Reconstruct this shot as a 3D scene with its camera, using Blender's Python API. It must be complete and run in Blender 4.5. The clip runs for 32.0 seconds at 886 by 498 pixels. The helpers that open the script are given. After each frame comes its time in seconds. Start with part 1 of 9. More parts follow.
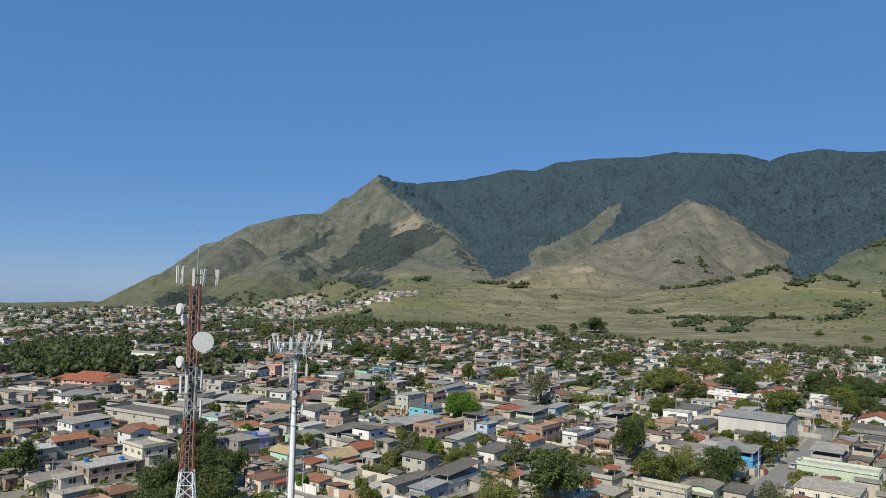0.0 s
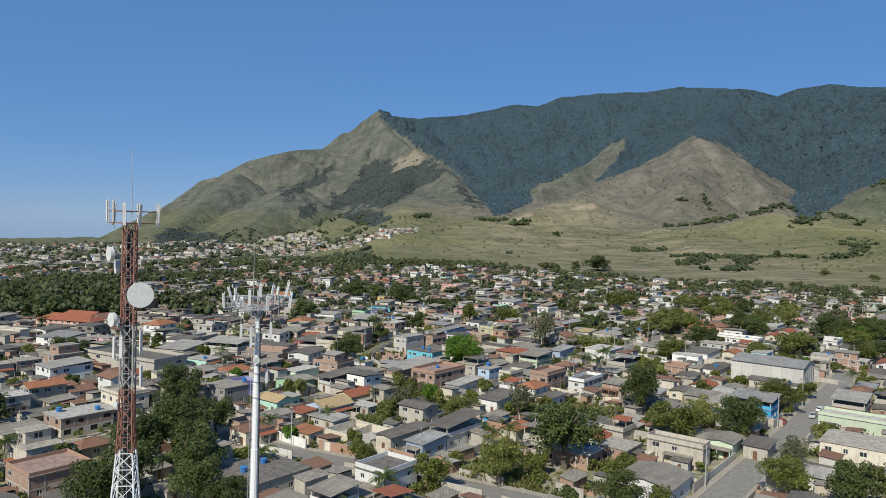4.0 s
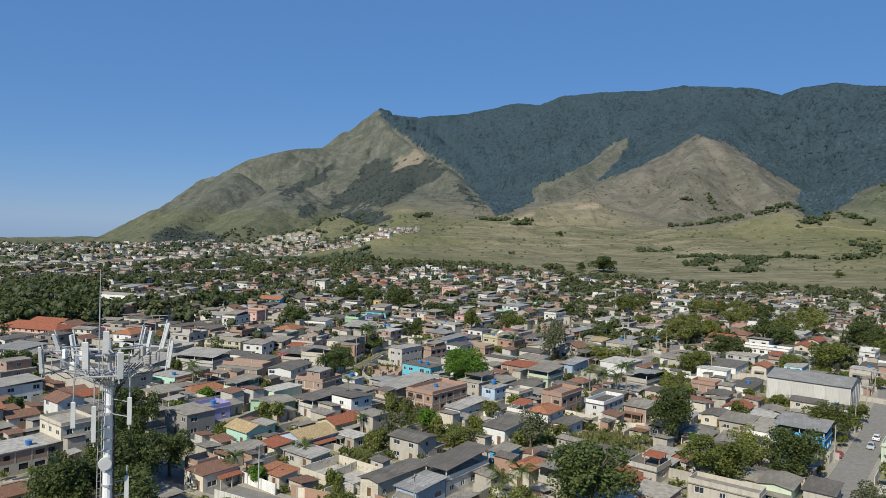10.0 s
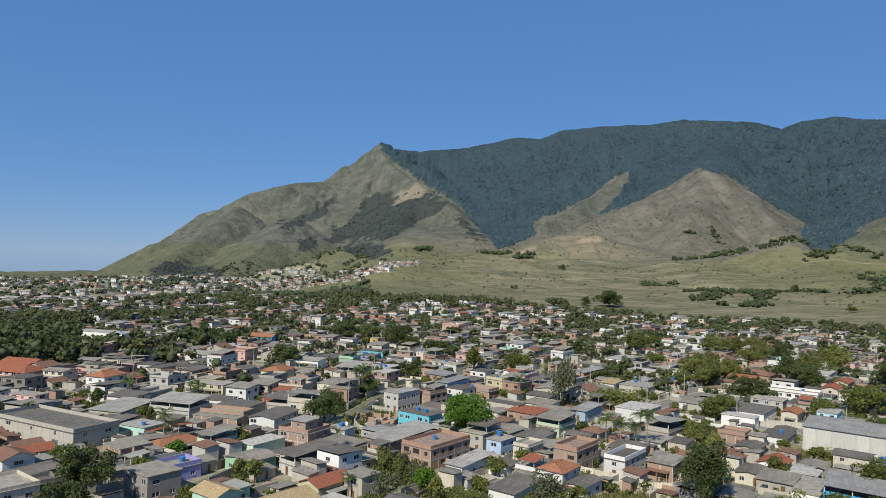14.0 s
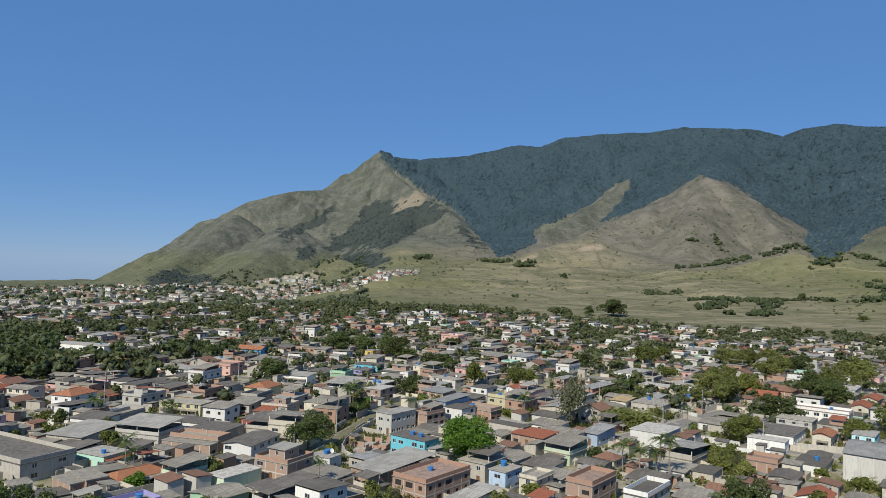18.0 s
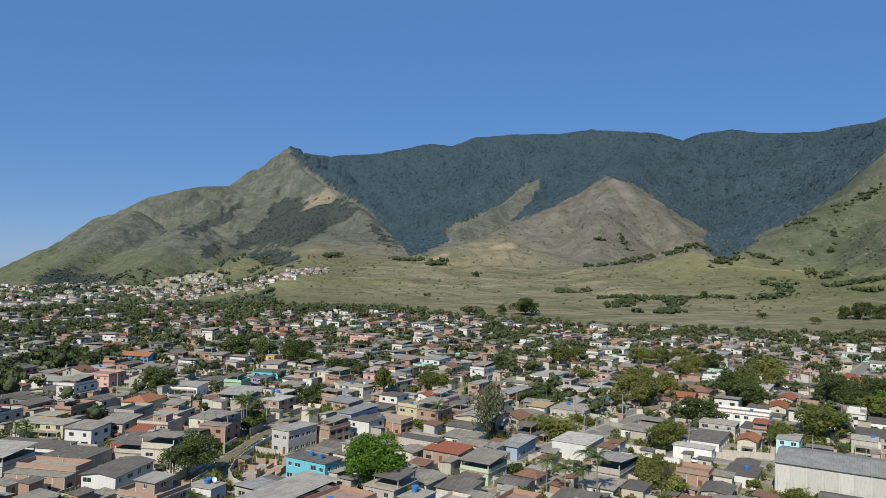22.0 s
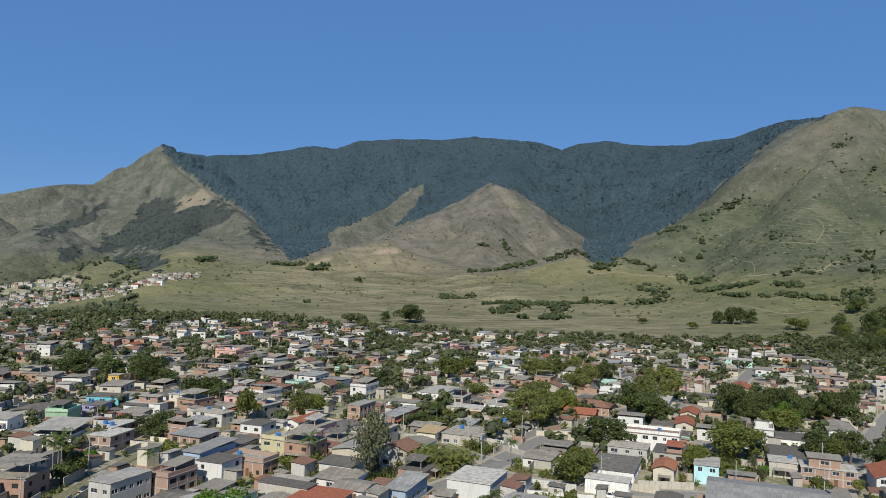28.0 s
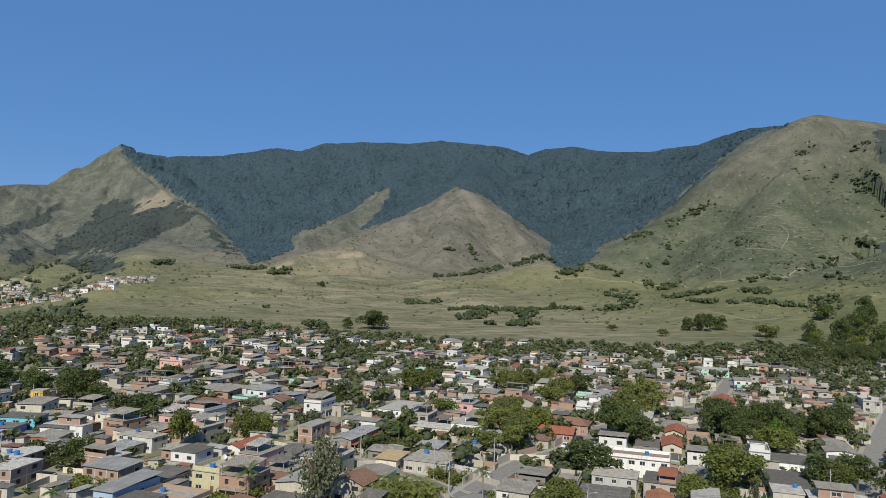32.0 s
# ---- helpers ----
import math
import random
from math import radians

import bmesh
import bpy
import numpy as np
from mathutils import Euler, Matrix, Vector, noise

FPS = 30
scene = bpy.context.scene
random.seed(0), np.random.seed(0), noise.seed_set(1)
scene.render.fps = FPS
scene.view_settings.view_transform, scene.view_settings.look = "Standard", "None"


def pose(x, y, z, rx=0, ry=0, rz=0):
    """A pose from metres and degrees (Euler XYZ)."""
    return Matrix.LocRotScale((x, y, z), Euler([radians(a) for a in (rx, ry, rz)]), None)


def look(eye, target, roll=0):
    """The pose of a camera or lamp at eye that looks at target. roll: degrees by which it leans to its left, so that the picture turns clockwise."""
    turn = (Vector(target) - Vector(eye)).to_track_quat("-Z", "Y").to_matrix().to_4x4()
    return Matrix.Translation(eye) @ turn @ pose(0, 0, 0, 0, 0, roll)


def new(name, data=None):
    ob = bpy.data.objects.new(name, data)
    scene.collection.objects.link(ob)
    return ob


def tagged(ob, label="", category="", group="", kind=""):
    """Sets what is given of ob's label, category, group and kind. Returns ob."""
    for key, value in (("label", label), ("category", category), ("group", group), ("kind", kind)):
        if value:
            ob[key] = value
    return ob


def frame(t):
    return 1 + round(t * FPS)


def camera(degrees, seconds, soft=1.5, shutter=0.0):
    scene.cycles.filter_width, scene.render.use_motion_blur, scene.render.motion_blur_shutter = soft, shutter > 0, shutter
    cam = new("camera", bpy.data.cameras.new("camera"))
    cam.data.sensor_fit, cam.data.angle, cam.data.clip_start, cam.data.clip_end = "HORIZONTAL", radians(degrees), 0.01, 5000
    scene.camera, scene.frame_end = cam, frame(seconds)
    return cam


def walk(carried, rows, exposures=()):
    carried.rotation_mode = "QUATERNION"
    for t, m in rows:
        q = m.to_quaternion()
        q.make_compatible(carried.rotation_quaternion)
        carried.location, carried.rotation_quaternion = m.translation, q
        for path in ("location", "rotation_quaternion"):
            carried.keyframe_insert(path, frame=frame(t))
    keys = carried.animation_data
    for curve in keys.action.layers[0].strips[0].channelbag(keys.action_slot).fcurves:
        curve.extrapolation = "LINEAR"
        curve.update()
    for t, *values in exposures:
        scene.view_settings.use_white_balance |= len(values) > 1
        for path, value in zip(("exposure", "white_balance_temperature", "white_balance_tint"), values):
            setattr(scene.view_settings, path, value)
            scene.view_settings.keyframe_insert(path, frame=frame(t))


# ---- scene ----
cam = camera(63.042, 32.0, 0.85)
PATH = [
    (0, look((-0.402, 7.030, 52.571), (-5.001, 106.751, 58.451), 1.596)),
    (0.5, look((-0.477, 9.092, 52.648), (-5.071, 108.887, 57.101), 1.627)),
    (1, look((-0.547, 11.193, 52.718), (-5.109, 111.059, 55.179), 1.655)),
    (1.5, look((-0.613, 13.333, 52.783), (-5.137, 113.229, 53.270), 1.681)),
    (2, look((-0.677, 15.508, 52.842), (-5.163, 115.398, 51.527), 1.705)),
    (2.5, look((-0.738, 17.717, 52.895), (-5.196, 117.579, 50.125), 1.726)),
    (3, look((-0.799, 19.960, 52.943), (-5.253, 119.822, 50.162), 1.745)),
    (3.5, look((-0.860, 22.234, 52.985), (-5.337, 122.094, 50.162), 1.762)),
    (5.5, look((-1.116, 31.623, 53.108), (-5.583, 131.481, 50.196), 1.811)),
    (6, look((-1.185, 34.037, 53.128), (-5.692, 133.893, 50.223), 1.819)),
    (6.5, look((-1.257, 36.476, 53.143), (-5.789, 136.331, 50.248), 1.825)),
    (7, look((-1.331, 38.937, 53.155), (-5.875, 138.792, 50.269), 1.830)),
    (7.5, look((-1.408, 41.421, 53.163), (-5.965, 141.276, 50.286), 1.833)),
    (8, look((-1.487, 43.927, 53.168), (-6.059, 143.781, 50.285), 1.836)),
    (8.5, look((-1.569, 46.453, 53.169), (-6.156, 146.305, 50.266), 1.836)),
    (9, look((-1.653, 48.999, 53.168), (-6.253, 148.850, 50.246), 1.836)),
    (9.5, look((-1.738, 51.563, 53.163), (-6.350, 151.413, 50.223), 1.835)),
    (10, look((-1.824, 54.146, 53.156), (-6.436, 153.996, 50.228), 1.832)),
    (10.5, look((-1.911, 56.746, 53.146), (-6.513, 156.599, 50.274), 1.829)),
    (11, look((-1.999, 59.363, 53.134), (-6.673, 159.228, 50.886), 1.824)),
    (11.5, look((-2.085, 61.996, 53.119), (-6.820, 161.871, 51.525), 1.820)),
    (12, look((-2.170, 64.644, 53.103), (-6.936, 164.526, 52.164), 1.814)),
    (12.5, look((-2.253, 67.308, 53.085), (-7.052, 167.193, 52.819), 1.808)),
    (13, look((-2.333, 69.986, 53.065), (-7.179, 169.868, 53.473), 1.801)),
    (13.5, look((-2.409, 72.679, 53.044), (-7.285, 172.554, 54.111), 1.794)),
    (14, look((-2.480, 75.385, 53.022), (-7.385, 175.250, 54.765), 1.786)),
    (14.5, look((-2.545, 78.105, 52.999), (-7.504, 177.952, 55.450), 1.779)),
    (16.5, look((-2.721, 89.116, 52.901), (-7.761, 188.944, 55.879), 1.747)),
    (17, look((-2.738, 91.900, 52.875), (-7.777, 191.731, 55.782), 1.739)),
    (17.5, look((-2.742, 94.698, 52.850), (-7.769, 194.529, 55.743), 1.731)),
    (18, look((-2.731, 97.508, 52.826), (-7.676, 197.343, 55.734), 1.724)),
    (18.5, look((-2.703, 100.330, 52.801), (-5.268, 200.255, 55.707), 1.717)),
    (19, look((-2.658, 103.166, 52.778), (-3.131, 203.123, 55.680), 1.711)),
    (19.5, look((-2.594, 106.015, 52.755), (-1.465, 205.966, 55.663), 1.705)),
    (20, look((-2.510, 108.877, 52.734), (-0.075, 208.804, 55.660), 1.700)),
    (20.5, look((-2.403, 111.752, 52.714), (1.325, 211.639, 55.674), 1.696)),
    (21, look((-2.273, 114.642, 52.695), (2.705, 214.472, 55.704), 1.692)),
    (21.5, look((-2.117, 117.545, 52.678), (3.981, 217.313, 55.718), 1.690)),
    (22, look((-1.934, 120.464, 52.663), (5.270, 220.156, 55.752), 1.688)),
    (22.5, look((-1.723, 123.397, 52.650), (6.713, 222.991, 55.812), 1.687)),
    (23, look((-1.482, 126.347, 52.639), (8.327, 225.813, 55.836), 1.688)),
    (23.5, look((-1.209, 129.312, 52.631), (10.265, 228.596, 55.951), 1.690)),
    (24, look((-0.903, 132.294, 52.625), (12.089, 231.387, 56.051), 1.693)),
    (24.5, look((-0.562, 135.294, 52.622), (13.786, 234.196, 56.167), 1.697)),
    (25, look((-0.185, 138.312, 52.622), (15.475, 237.010, 56.288), 1.703)),
    (25.5, look((0.231, 141.349, 52.625), (17.224, 239.822, 56.385), 1.711)),
    (27.5, look((2.309, 153.702, 52.674), (24.267, 251.173, 56.832), 1.758)),
    (28, look((2.940, 156.847, 52.696), (26.007, 254.055, 57.005), 1.775)),
    (28.5, look((3.619, 160.016, 52.722), (27.695, 256.973, 57.176), 1.793)),
    (29, look((4.347, 163.211, 52.753), (29.277, 259.945, 57.344), 1.814)),
    (29.5, look((5.127, 166.433, 52.789), (30.759, 262.977, 57.511), 1.837)),
    (30, look((5.958, 169.682, 52.830), (32.195, 266.058, 57.662), 1.863)),
    (30.5, look((6.844, 172.961, 52.875), (33.626, 269.182, 57.802), 1.890)),
    (31, look((7.785, 176.271, 52.926), (35.029, 272.357, 57.944), 1.921)),
    (31.5, look((8.783, 179.612, 52.983), (36.315, 275.613, 58.065), 1.953)),
    (32, look((9.839, 182.986, 53.045), (37.448, 278.963, 58.162), 1.989)),
]
walk(cam, PATH, [(0, 0.31), (32, 0.31)])

# ---- light ----
SUN_AZ, SUN_EL = 206.0, 42.0   # compass-like: degrees from +y towards +x, and height
sun_dir = Vector((math.sin(radians(SUN_AZ)) * math.cos(radians(SUN_EL)),
                  math.cos(radians(SUN_AZ)) * math.cos(radians(SUN_EL)), math.sin(radians(SUN_EL))))
world = bpy.data.worlds.new("sky")
scene.world = world
world.use_nodes = True
wn = world.node_tree.nodes
sky = wn.new("ShaderNodeTexSky")
sky.sky_type = "NISHITA"
sky.sun_disc = False
sky.sun_elevation = radians(SUN_EL)
sky.sun_rotation = radians(SUN_AZ)
sky.altitude = 1800
sky.air_density, sky.dust_density, sky.ozone_density = 1.0, 0.0, 2.0
deep = wn.new("ShaderNodeHueSaturation")
deep.inputs["Saturation"].default_value = 1.16
cool = wn.new("ShaderNodeMix")
cool.data_type, cool.blend_type = "RGBA", "MULTIPLY"
cool.inputs[0].default_value = 1.0
cool.inputs[7].default_value = (0.86, 0.98, 1.20, 1)
even = wn.new("ShaderNodeGamma")
even.inputs[1].default_value = 0.78
world.node_tree.links.new(sky.outputs[0], even.inputs[0])
world.node_tree.links.new(even.outputs[0], cool.inputs[6])
world.node_tree.links.new(cool.outputs[2], deep.inputs["Color"])
haze = wn.new("ShaderNodeMix")      # thin even haze over the whole sky
haze.data_type = "RGBA"
haze.inputs[0].default_value = 0.62
haze.inputs[7].default_value = (0.62, 1.66, 3.75, 1)
world.node_tree.links.new(deep.outputs[0], haze.inputs[6])
world.node_tree.links.new(haze.outputs[2], wn["Background"].inputs[0])
wn["Background"].inputs[1].default_value = 0.112
sun = new("sun", bpy.data.lights.new("sun", "SUN"))
sun.data.energy, sun.data.angle, sun.data.color = 4.2, radians(0.55), (0.98, 0.935, 0.82)
sun.matrix_world = look(sun_dir * 300, (0, 0, 0))

# ---- materials ----


def nodes_of(name, rough=0.8, metal=0.0, spec=0.3):
    m = bpy.data.materials.new(name)
    m.use_nodes = True
    nt = m.node_tree
    b = nt.nodes["Principled BSDF"]
    b.inputs["Roughness"].default_value = rough
    b.inputs["Metallic"].default_value = metal
    b.inputs["Specular IOR Level"].default_value = spec
    return m, nt, b


def mixed(nt, fac, a, b, mode="MIX"):
    n = nt.nodes.new("ShaderNodeMix")
    n.data_type, n.blend_type = "RGBA", mode
    for key, v in ((0, fac), (6, a), (7, b)):
        if isinstance(v, bpy.types.NodeSocket):
            nt.links.new(v, n.inputs[key])
        else:
            n.inputs[key].default_value = v if key == 0 else (*v, 1.0)
    return n.outputs[2]


def ranged(nt, value, lo, hi, to_lo=0.0, to_hi=1.0):
    n = nt.nodes.new("ShaderNodeMapRange")
    nt.links.new(value, n.inputs[0])
    for i, v in enumerate((lo, hi, to_lo, to_hi)):
        n.inputs[i + 1].default_value = v
    return n.outputs[0]


def coords(nt, stretch=(1, 1, 1), which="Object"):
    tc = nt.nodes.new("ShaderNodeTexCoord")
    mp = nt.nodes.new("ShaderNodeMapping")
    mp.inputs["Scale"].default_value = stretch
    nt.links.new(tc.outputs[which], mp.inputs[0])
    return mp.outputs[0]


def noisy(nt, vec, scale, detail=4.0, rough=0.6):
    n = nt.nodes.new("ShaderNodeTexNoise")
    n.inputs["Scale"].default_value = scale
    n.inputs["Detail"].default_value = detail
    n.inputs["Roughness"].default_value = rough
    nt.links.new(vec, n.inputs["Vector"])
    return n.outputs[0]


def bumped(nt, b, height, strength=0.3, dist=0.05):
    n = nt.nodes.new("ShaderNodeBump")
    n.inputs["Strength"].default_value = strength
    n.inputs["Distance"].default_value = dist
    nt.links.new(height, n.inputs["Height"])
    nt.links.new(n.outputs[0], b.inputs["Normal"])


def random_of(nt):
    return nt.nodes.new("ShaderNodeObjectInfo").outputs["Random"]


def plaster(name, colour, dirt=0.45, spread=0.2):
    """Painted or bare render with rain streaks and blotches; each house a little different."""
    m, nt, b = nodes_of(name, 0.92, 0, 0.1)
    c = Vector(colour)
    dirt *= 1.2
    tint = mixed(nt, random_of(nt), tuple(c * (1 - spread)), tuple(c * (1 + spread * 0.5)))
    v = coords(nt)
    streak = ranged(nt, noisy(nt, coords(nt, (2.2, 2.2, 0.22)), 1.0, 5), 0.50, 0.74)
    blot = ranged(nt, noisy(nt, v, 0.35, 4), 0.50, 0.75)
    d1 = mixed(nt, 0.0, tint, tuple(c * 0.45 + Vector((0.06, 0.055, 0.045))))
    nt.links.new(streak, d1.node.inputs[0])
    half = nt.nodes.new("ShaderNodeMath")
    half.operation = "MULTIPLY"
    half.inputs[1].default_value = dirt
    nt.links.new(streak, half.inputs[0])
    nt.links.new(half.outputs[0], d1.node.inputs[0])
    half2 = nt.nodes.new("ShaderNodeMath")
    half2.operation = "MULTIPLY"
    half2.inputs[1].default_value = dirt * 0.8
    nt.links.new(blot, half2.inputs[0])
    d2 = mixed(nt, half2.outputs[0], d1, tuple(c * 0.62 + Vector((0.05, 0.045, 0.035))))
    nt.links.new(d2, b.inputs["Base Color"])
    patch = ranged(nt, noisy(nt, coords(nt, (1.6, 1.6, 0.7)), 1.3, 6, 0.75), 0.56, 0.66, 0, dirt)
    d2 = mixed(nt, patch, d2, tuple(c * 0.42 + Vector((0.075, 0.06, 0.045))))
    nt.links.new(d2, b.inputs["Base Color"])
    bumped(nt, b, noisy(nt, v, 9.0, 3), 0.25, 0.02)
    return m


def brickwork(name):
    """Bare hollow red block laid in grey mortar."""
    m, nt, b = nodes_of(name, 0.92, 0, 0.15)
    tc = nt.nodes.new("ShaderNodeTexCoord")
    sep = nt.nodes.new("ShaderNodeSeparateXYZ")
    nt.links.new(tc.outputs["Object"], sep.inputs[0])
    add = nt.nodes.new("ShaderNodeMath")
    nt.links.new(sep.outputs[0], add.inputs[0])
    nt.links.new(sep.outputs[1], add.inputs[1])
    com = nt.nodes.new("ShaderNodeCombineXYZ")
    nt.links.new(add.outputs[0], com.inputs[0])
    nt.links.new(sep.outputs[2], com.inputs[1])
    br = nt.nodes.new("ShaderNodeTexBrick")
    br.inputs["Scale"].default_value = 1.0
    br.inputs["Brick Width"].default_value = 0.3
    br.inputs["Row Height"].default_value = 0.2
    br.inputs["Mortar Size"].default_value = 0.014
    br.inputs["Color1"].default_value = (0.345, 0.18, 0.115, 1)
    br.inputs["Color2"].default_value = (0.40, 0.238, 0.162, 1)
    br.inputs["Mortar"].default_value = (0.30, 0.25, 0.21, 1)
    nt.links.new(com.outputs[0], br.inputs[0])
    blot = ranged(nt, noisy(nt, coords(nt), 0.5, 5), 0.45, 0.72, 0, 0.5)
    c = mixed(nt, blot, br.outputs[0], (0.265, 0.205, 0.16))
    c = mixed(nt, ranged(nt, random_of(nt), 0, 1, 0, 0.5), c, (0.31, 0.262, 0.22))
    nt.links.new(c, b.inputs["Base Color"])
    bumped(nt, b, br.outputs["Fac"], -0.4, 0.02)
    return m


def sheet_roof(name, colour, pitch=0.18, rough=0.7, metal=0.0, along=0, rust=0.35):
    """Corrugated sheet with sooty weathering and panel laps."""
    m, nt, b = nodes_of(name, max(rough, 0.8), metal, 0.08)
    c = Vector(colour)
    v = coords(nt)
    wave = nt.nodes.new("ShaderNodeTexWave")
    wave.bands_direction = "XY"[along]
    wave.inputs["Scale"].default_value = 0.314 / pitch
    nt.links.new(v, wave.inputs[0])
    lap = nt.nodes.new("ShaderNodeTexBrick")
    lap.inputs["Scale"].default_value = 1.0
    lap.inputs["Brick Width"].default_value = 1.1
    lap.inputs["Row Height"].default_value = 2.4
    lap.inputs["Mortar Size"].default_value = 0.05
    lap.inputs["Color1"].default_value = (*(c * 1.2), 1)
    lap.inputs["Color2"].default_value = (*(c * 0.8), 1)
    lap.inputs["Mortar"].default_value = (*(c * 0.45), 1)
    nt.links.new(v, lap.inputs[0])
    stain = ranged(nt, noisy(nt, coords(nt, (3.2, 0.45, 1)), 0.8, 7, 0.75), 0.42, 0.62, 0, rust)
    col = mixed(nt, stain, lap.outputs[0], tuple(c * 0.45 + Vector((0.03, 0.02, 0.012))))
    col = mixed(nt, ranged(nt, random_of(nt), 0, 1, 0, 0.6), col, tuple(c * 0.62))
    col = mixed(nt, ranged(nt, noisy(nt, v, 0.22, 5, 0.7), 0.48, 0.6, 0, 0.28), col, tuple(c * 1.25))
    nt.links.new(col, b.inputs["Base Color"])
    bumped(nt, b, wave.outputs[1], 0.5, 0.04)
    return m


def tile_roof(name, colour):
    m, nt, b = nodes_of(name, 0.9, 0, 0.1)
    c = Vector(colour)
    v = coords(nt)
    br = nt.nodes.new("ShaderNodeTexBrick")
    br.inputs["Scale"].default_value = 1.0
    br.inputs["Brick Width"].default_value = 0.24
    br.inputs["Row Height"].default_value = 0.36
    br.inputs["Mortar Size"].default_value = 0.03
    br.inputs["Color1"].default_value = (*(c * 1.15), 1)
    br.inputs["Color2"].default_value = (*(c * 0.8), 1)
    br.inputs["Mortar"].default_value = (*(c * 0.5), 1)
    nt.links.new(v, br.inputs[0])
    stain = ranged(nt, noisy(nt, v, 0.8, 5, 0.7), 0.45, 0.7, 0, 0.6)
    col = mixed(nt, stain, br.outputs[0], tuple(c * 0.5 + Vector((0.02, 0.02, 0.015))))
    nt.links.new(col, b.inputs["Base Color"])
    bumped(nt, b, br.outputs["Fac"], -0.6, 0.05)
    return m


def slab_stuff(name, colour, stain_to=(0.06, 0.055, 0.05), amount=0.8):
    m, nt, b = nodes_of(name, 0.95, 0, 0.08)
    v = coords(nt)
    c = Vector(colour)
    s1 = ranged(nt, noisy(nt, v, 0.75, 7, 0.75), 0.42, 0.62, 0, amount)
    col = mixed(nt, ranged(nt, random_of(nt), 0, 1, 0, 1), tuple(c * 0.75), tuple(c * 1.15))
    col = mixed(nt, s1, col, stain_to)
    nt.links.new(col, b.inputs["Base Color"])
    bumped(nt, b, noisy(nt, v, 6.0, 4), 0.3, 0.02)
    return m


def plain(name, colour, rough=0.6, metal=0.0, spread=0.25, scale=2.0, spec=0.4):
    m, nt, b = nodes_of(name, rough, metal, spec)
    c = Vector(colour)
    col = mixed(nt, ranged(nt, noisy(nt, coords(nt), scale, 4), 0.35, 0.7), tuple(c * (1 + spread * 0.4)), tuple(c * (1 - spread)))
    nt.links.new(col, b.inputs["Base Color"])
    return m


def leafy(name, lo, hi, far=(0.07, 0.085, 0.026)):
    m, nt, b = nodes_of(name, 0.6, 0, 0.25)
    geo = nt.nodes.new("ShaderNodeNewGeometry")
    col = mixed(nt, geo.outputs["Random Per Island"], lo, hi)
    col = mixed(nt, ranged(nt, random_of(nt), 0, 1, 0, 0.55), col, far)
    nt.links.new(col, b.inputs["Base Color"])
    b.inputs["Subsurface Weight"].default_value = 0.0
    tr = nt.nodes.new("ShaderNodeBsdfTranslucent")
    nt.links.new(col, tr.inputs[0])
    ms = nt.nodes.new("ShaderNodeMixShader")
    ms.inputs[0].default_value = 0.42
    nt.links.new(b.outputs[0], ms.inputs[1])
    nt.links.new(tr.outputs[0], ms.inputs[2])
    nt.links.new(ms.outputs[0], nt.nodes["Material Output"].inputs[0])
    return m


WALL = {
    "white": plaster("white_paint", (0.72, 0.71, 0.67), 0.42),
    "cream": plaster("cream_paint", (0.62, 0.565, 0.455), 0.55),
    "beige": plaster("beige_paint", (0.50, 0.455, 0.375), 0.6),
    "grey": plaster("bare_render", (0.44, 0.408, 0.350), 0.65),
    "dark": plaster("sooty_render", (0.25, 0.235, 0.215), 0.6),
    "mint": plaster("mint_paint", (0.42, 0.64, 0.53), 0.4),
    "pale_green": plaster("pale_green_paint", (0.54, 0.62, 0.46), 0.4),
    "green": plaster("green_paint", (0.34, 0.53, 0.36), 0.45),
    "turquoise": plaster("turquoise_paint", (0.16, 0.52, 0.62), 0.35),
    "pale_turquoise": plaster("pale_turquoise_paint", (0.42, 0.66, 0.69), 0.35),
    "light_blue": plaster("light_blue_paint", (0.38, 0.48, 0.60), 0.45),
    "blue": plaster("blue_paint", (0.075, 0.36, 0.62), 0.3),
    "lilac": plaster("lilac_paint", (0.33, 0.31, 0.57), 0.45),
    "pink": plaster("pink_paint", (0.66, 0.40, 0.38), 0.45),
    "salmon": plaster("salmon_paint", (0.60, 0.37, 0.30), 0.4),
    "yellow": plaster("yellow_paint", (0.66, 0.42, 0.09), 0.3),
    "pale_yellow": plaster("pale_yellow_paint", (0.58, 0.53, 0.33), 0.55),
    "red": plaster("dull_red_paint", (0.34, 0.09, 0.08), 0.45),
    "concrete": plaster("pale_concrete", (0.52, 0.50, 0.455), 0.6),
    "brick": brickwork("bare_brick"),
}
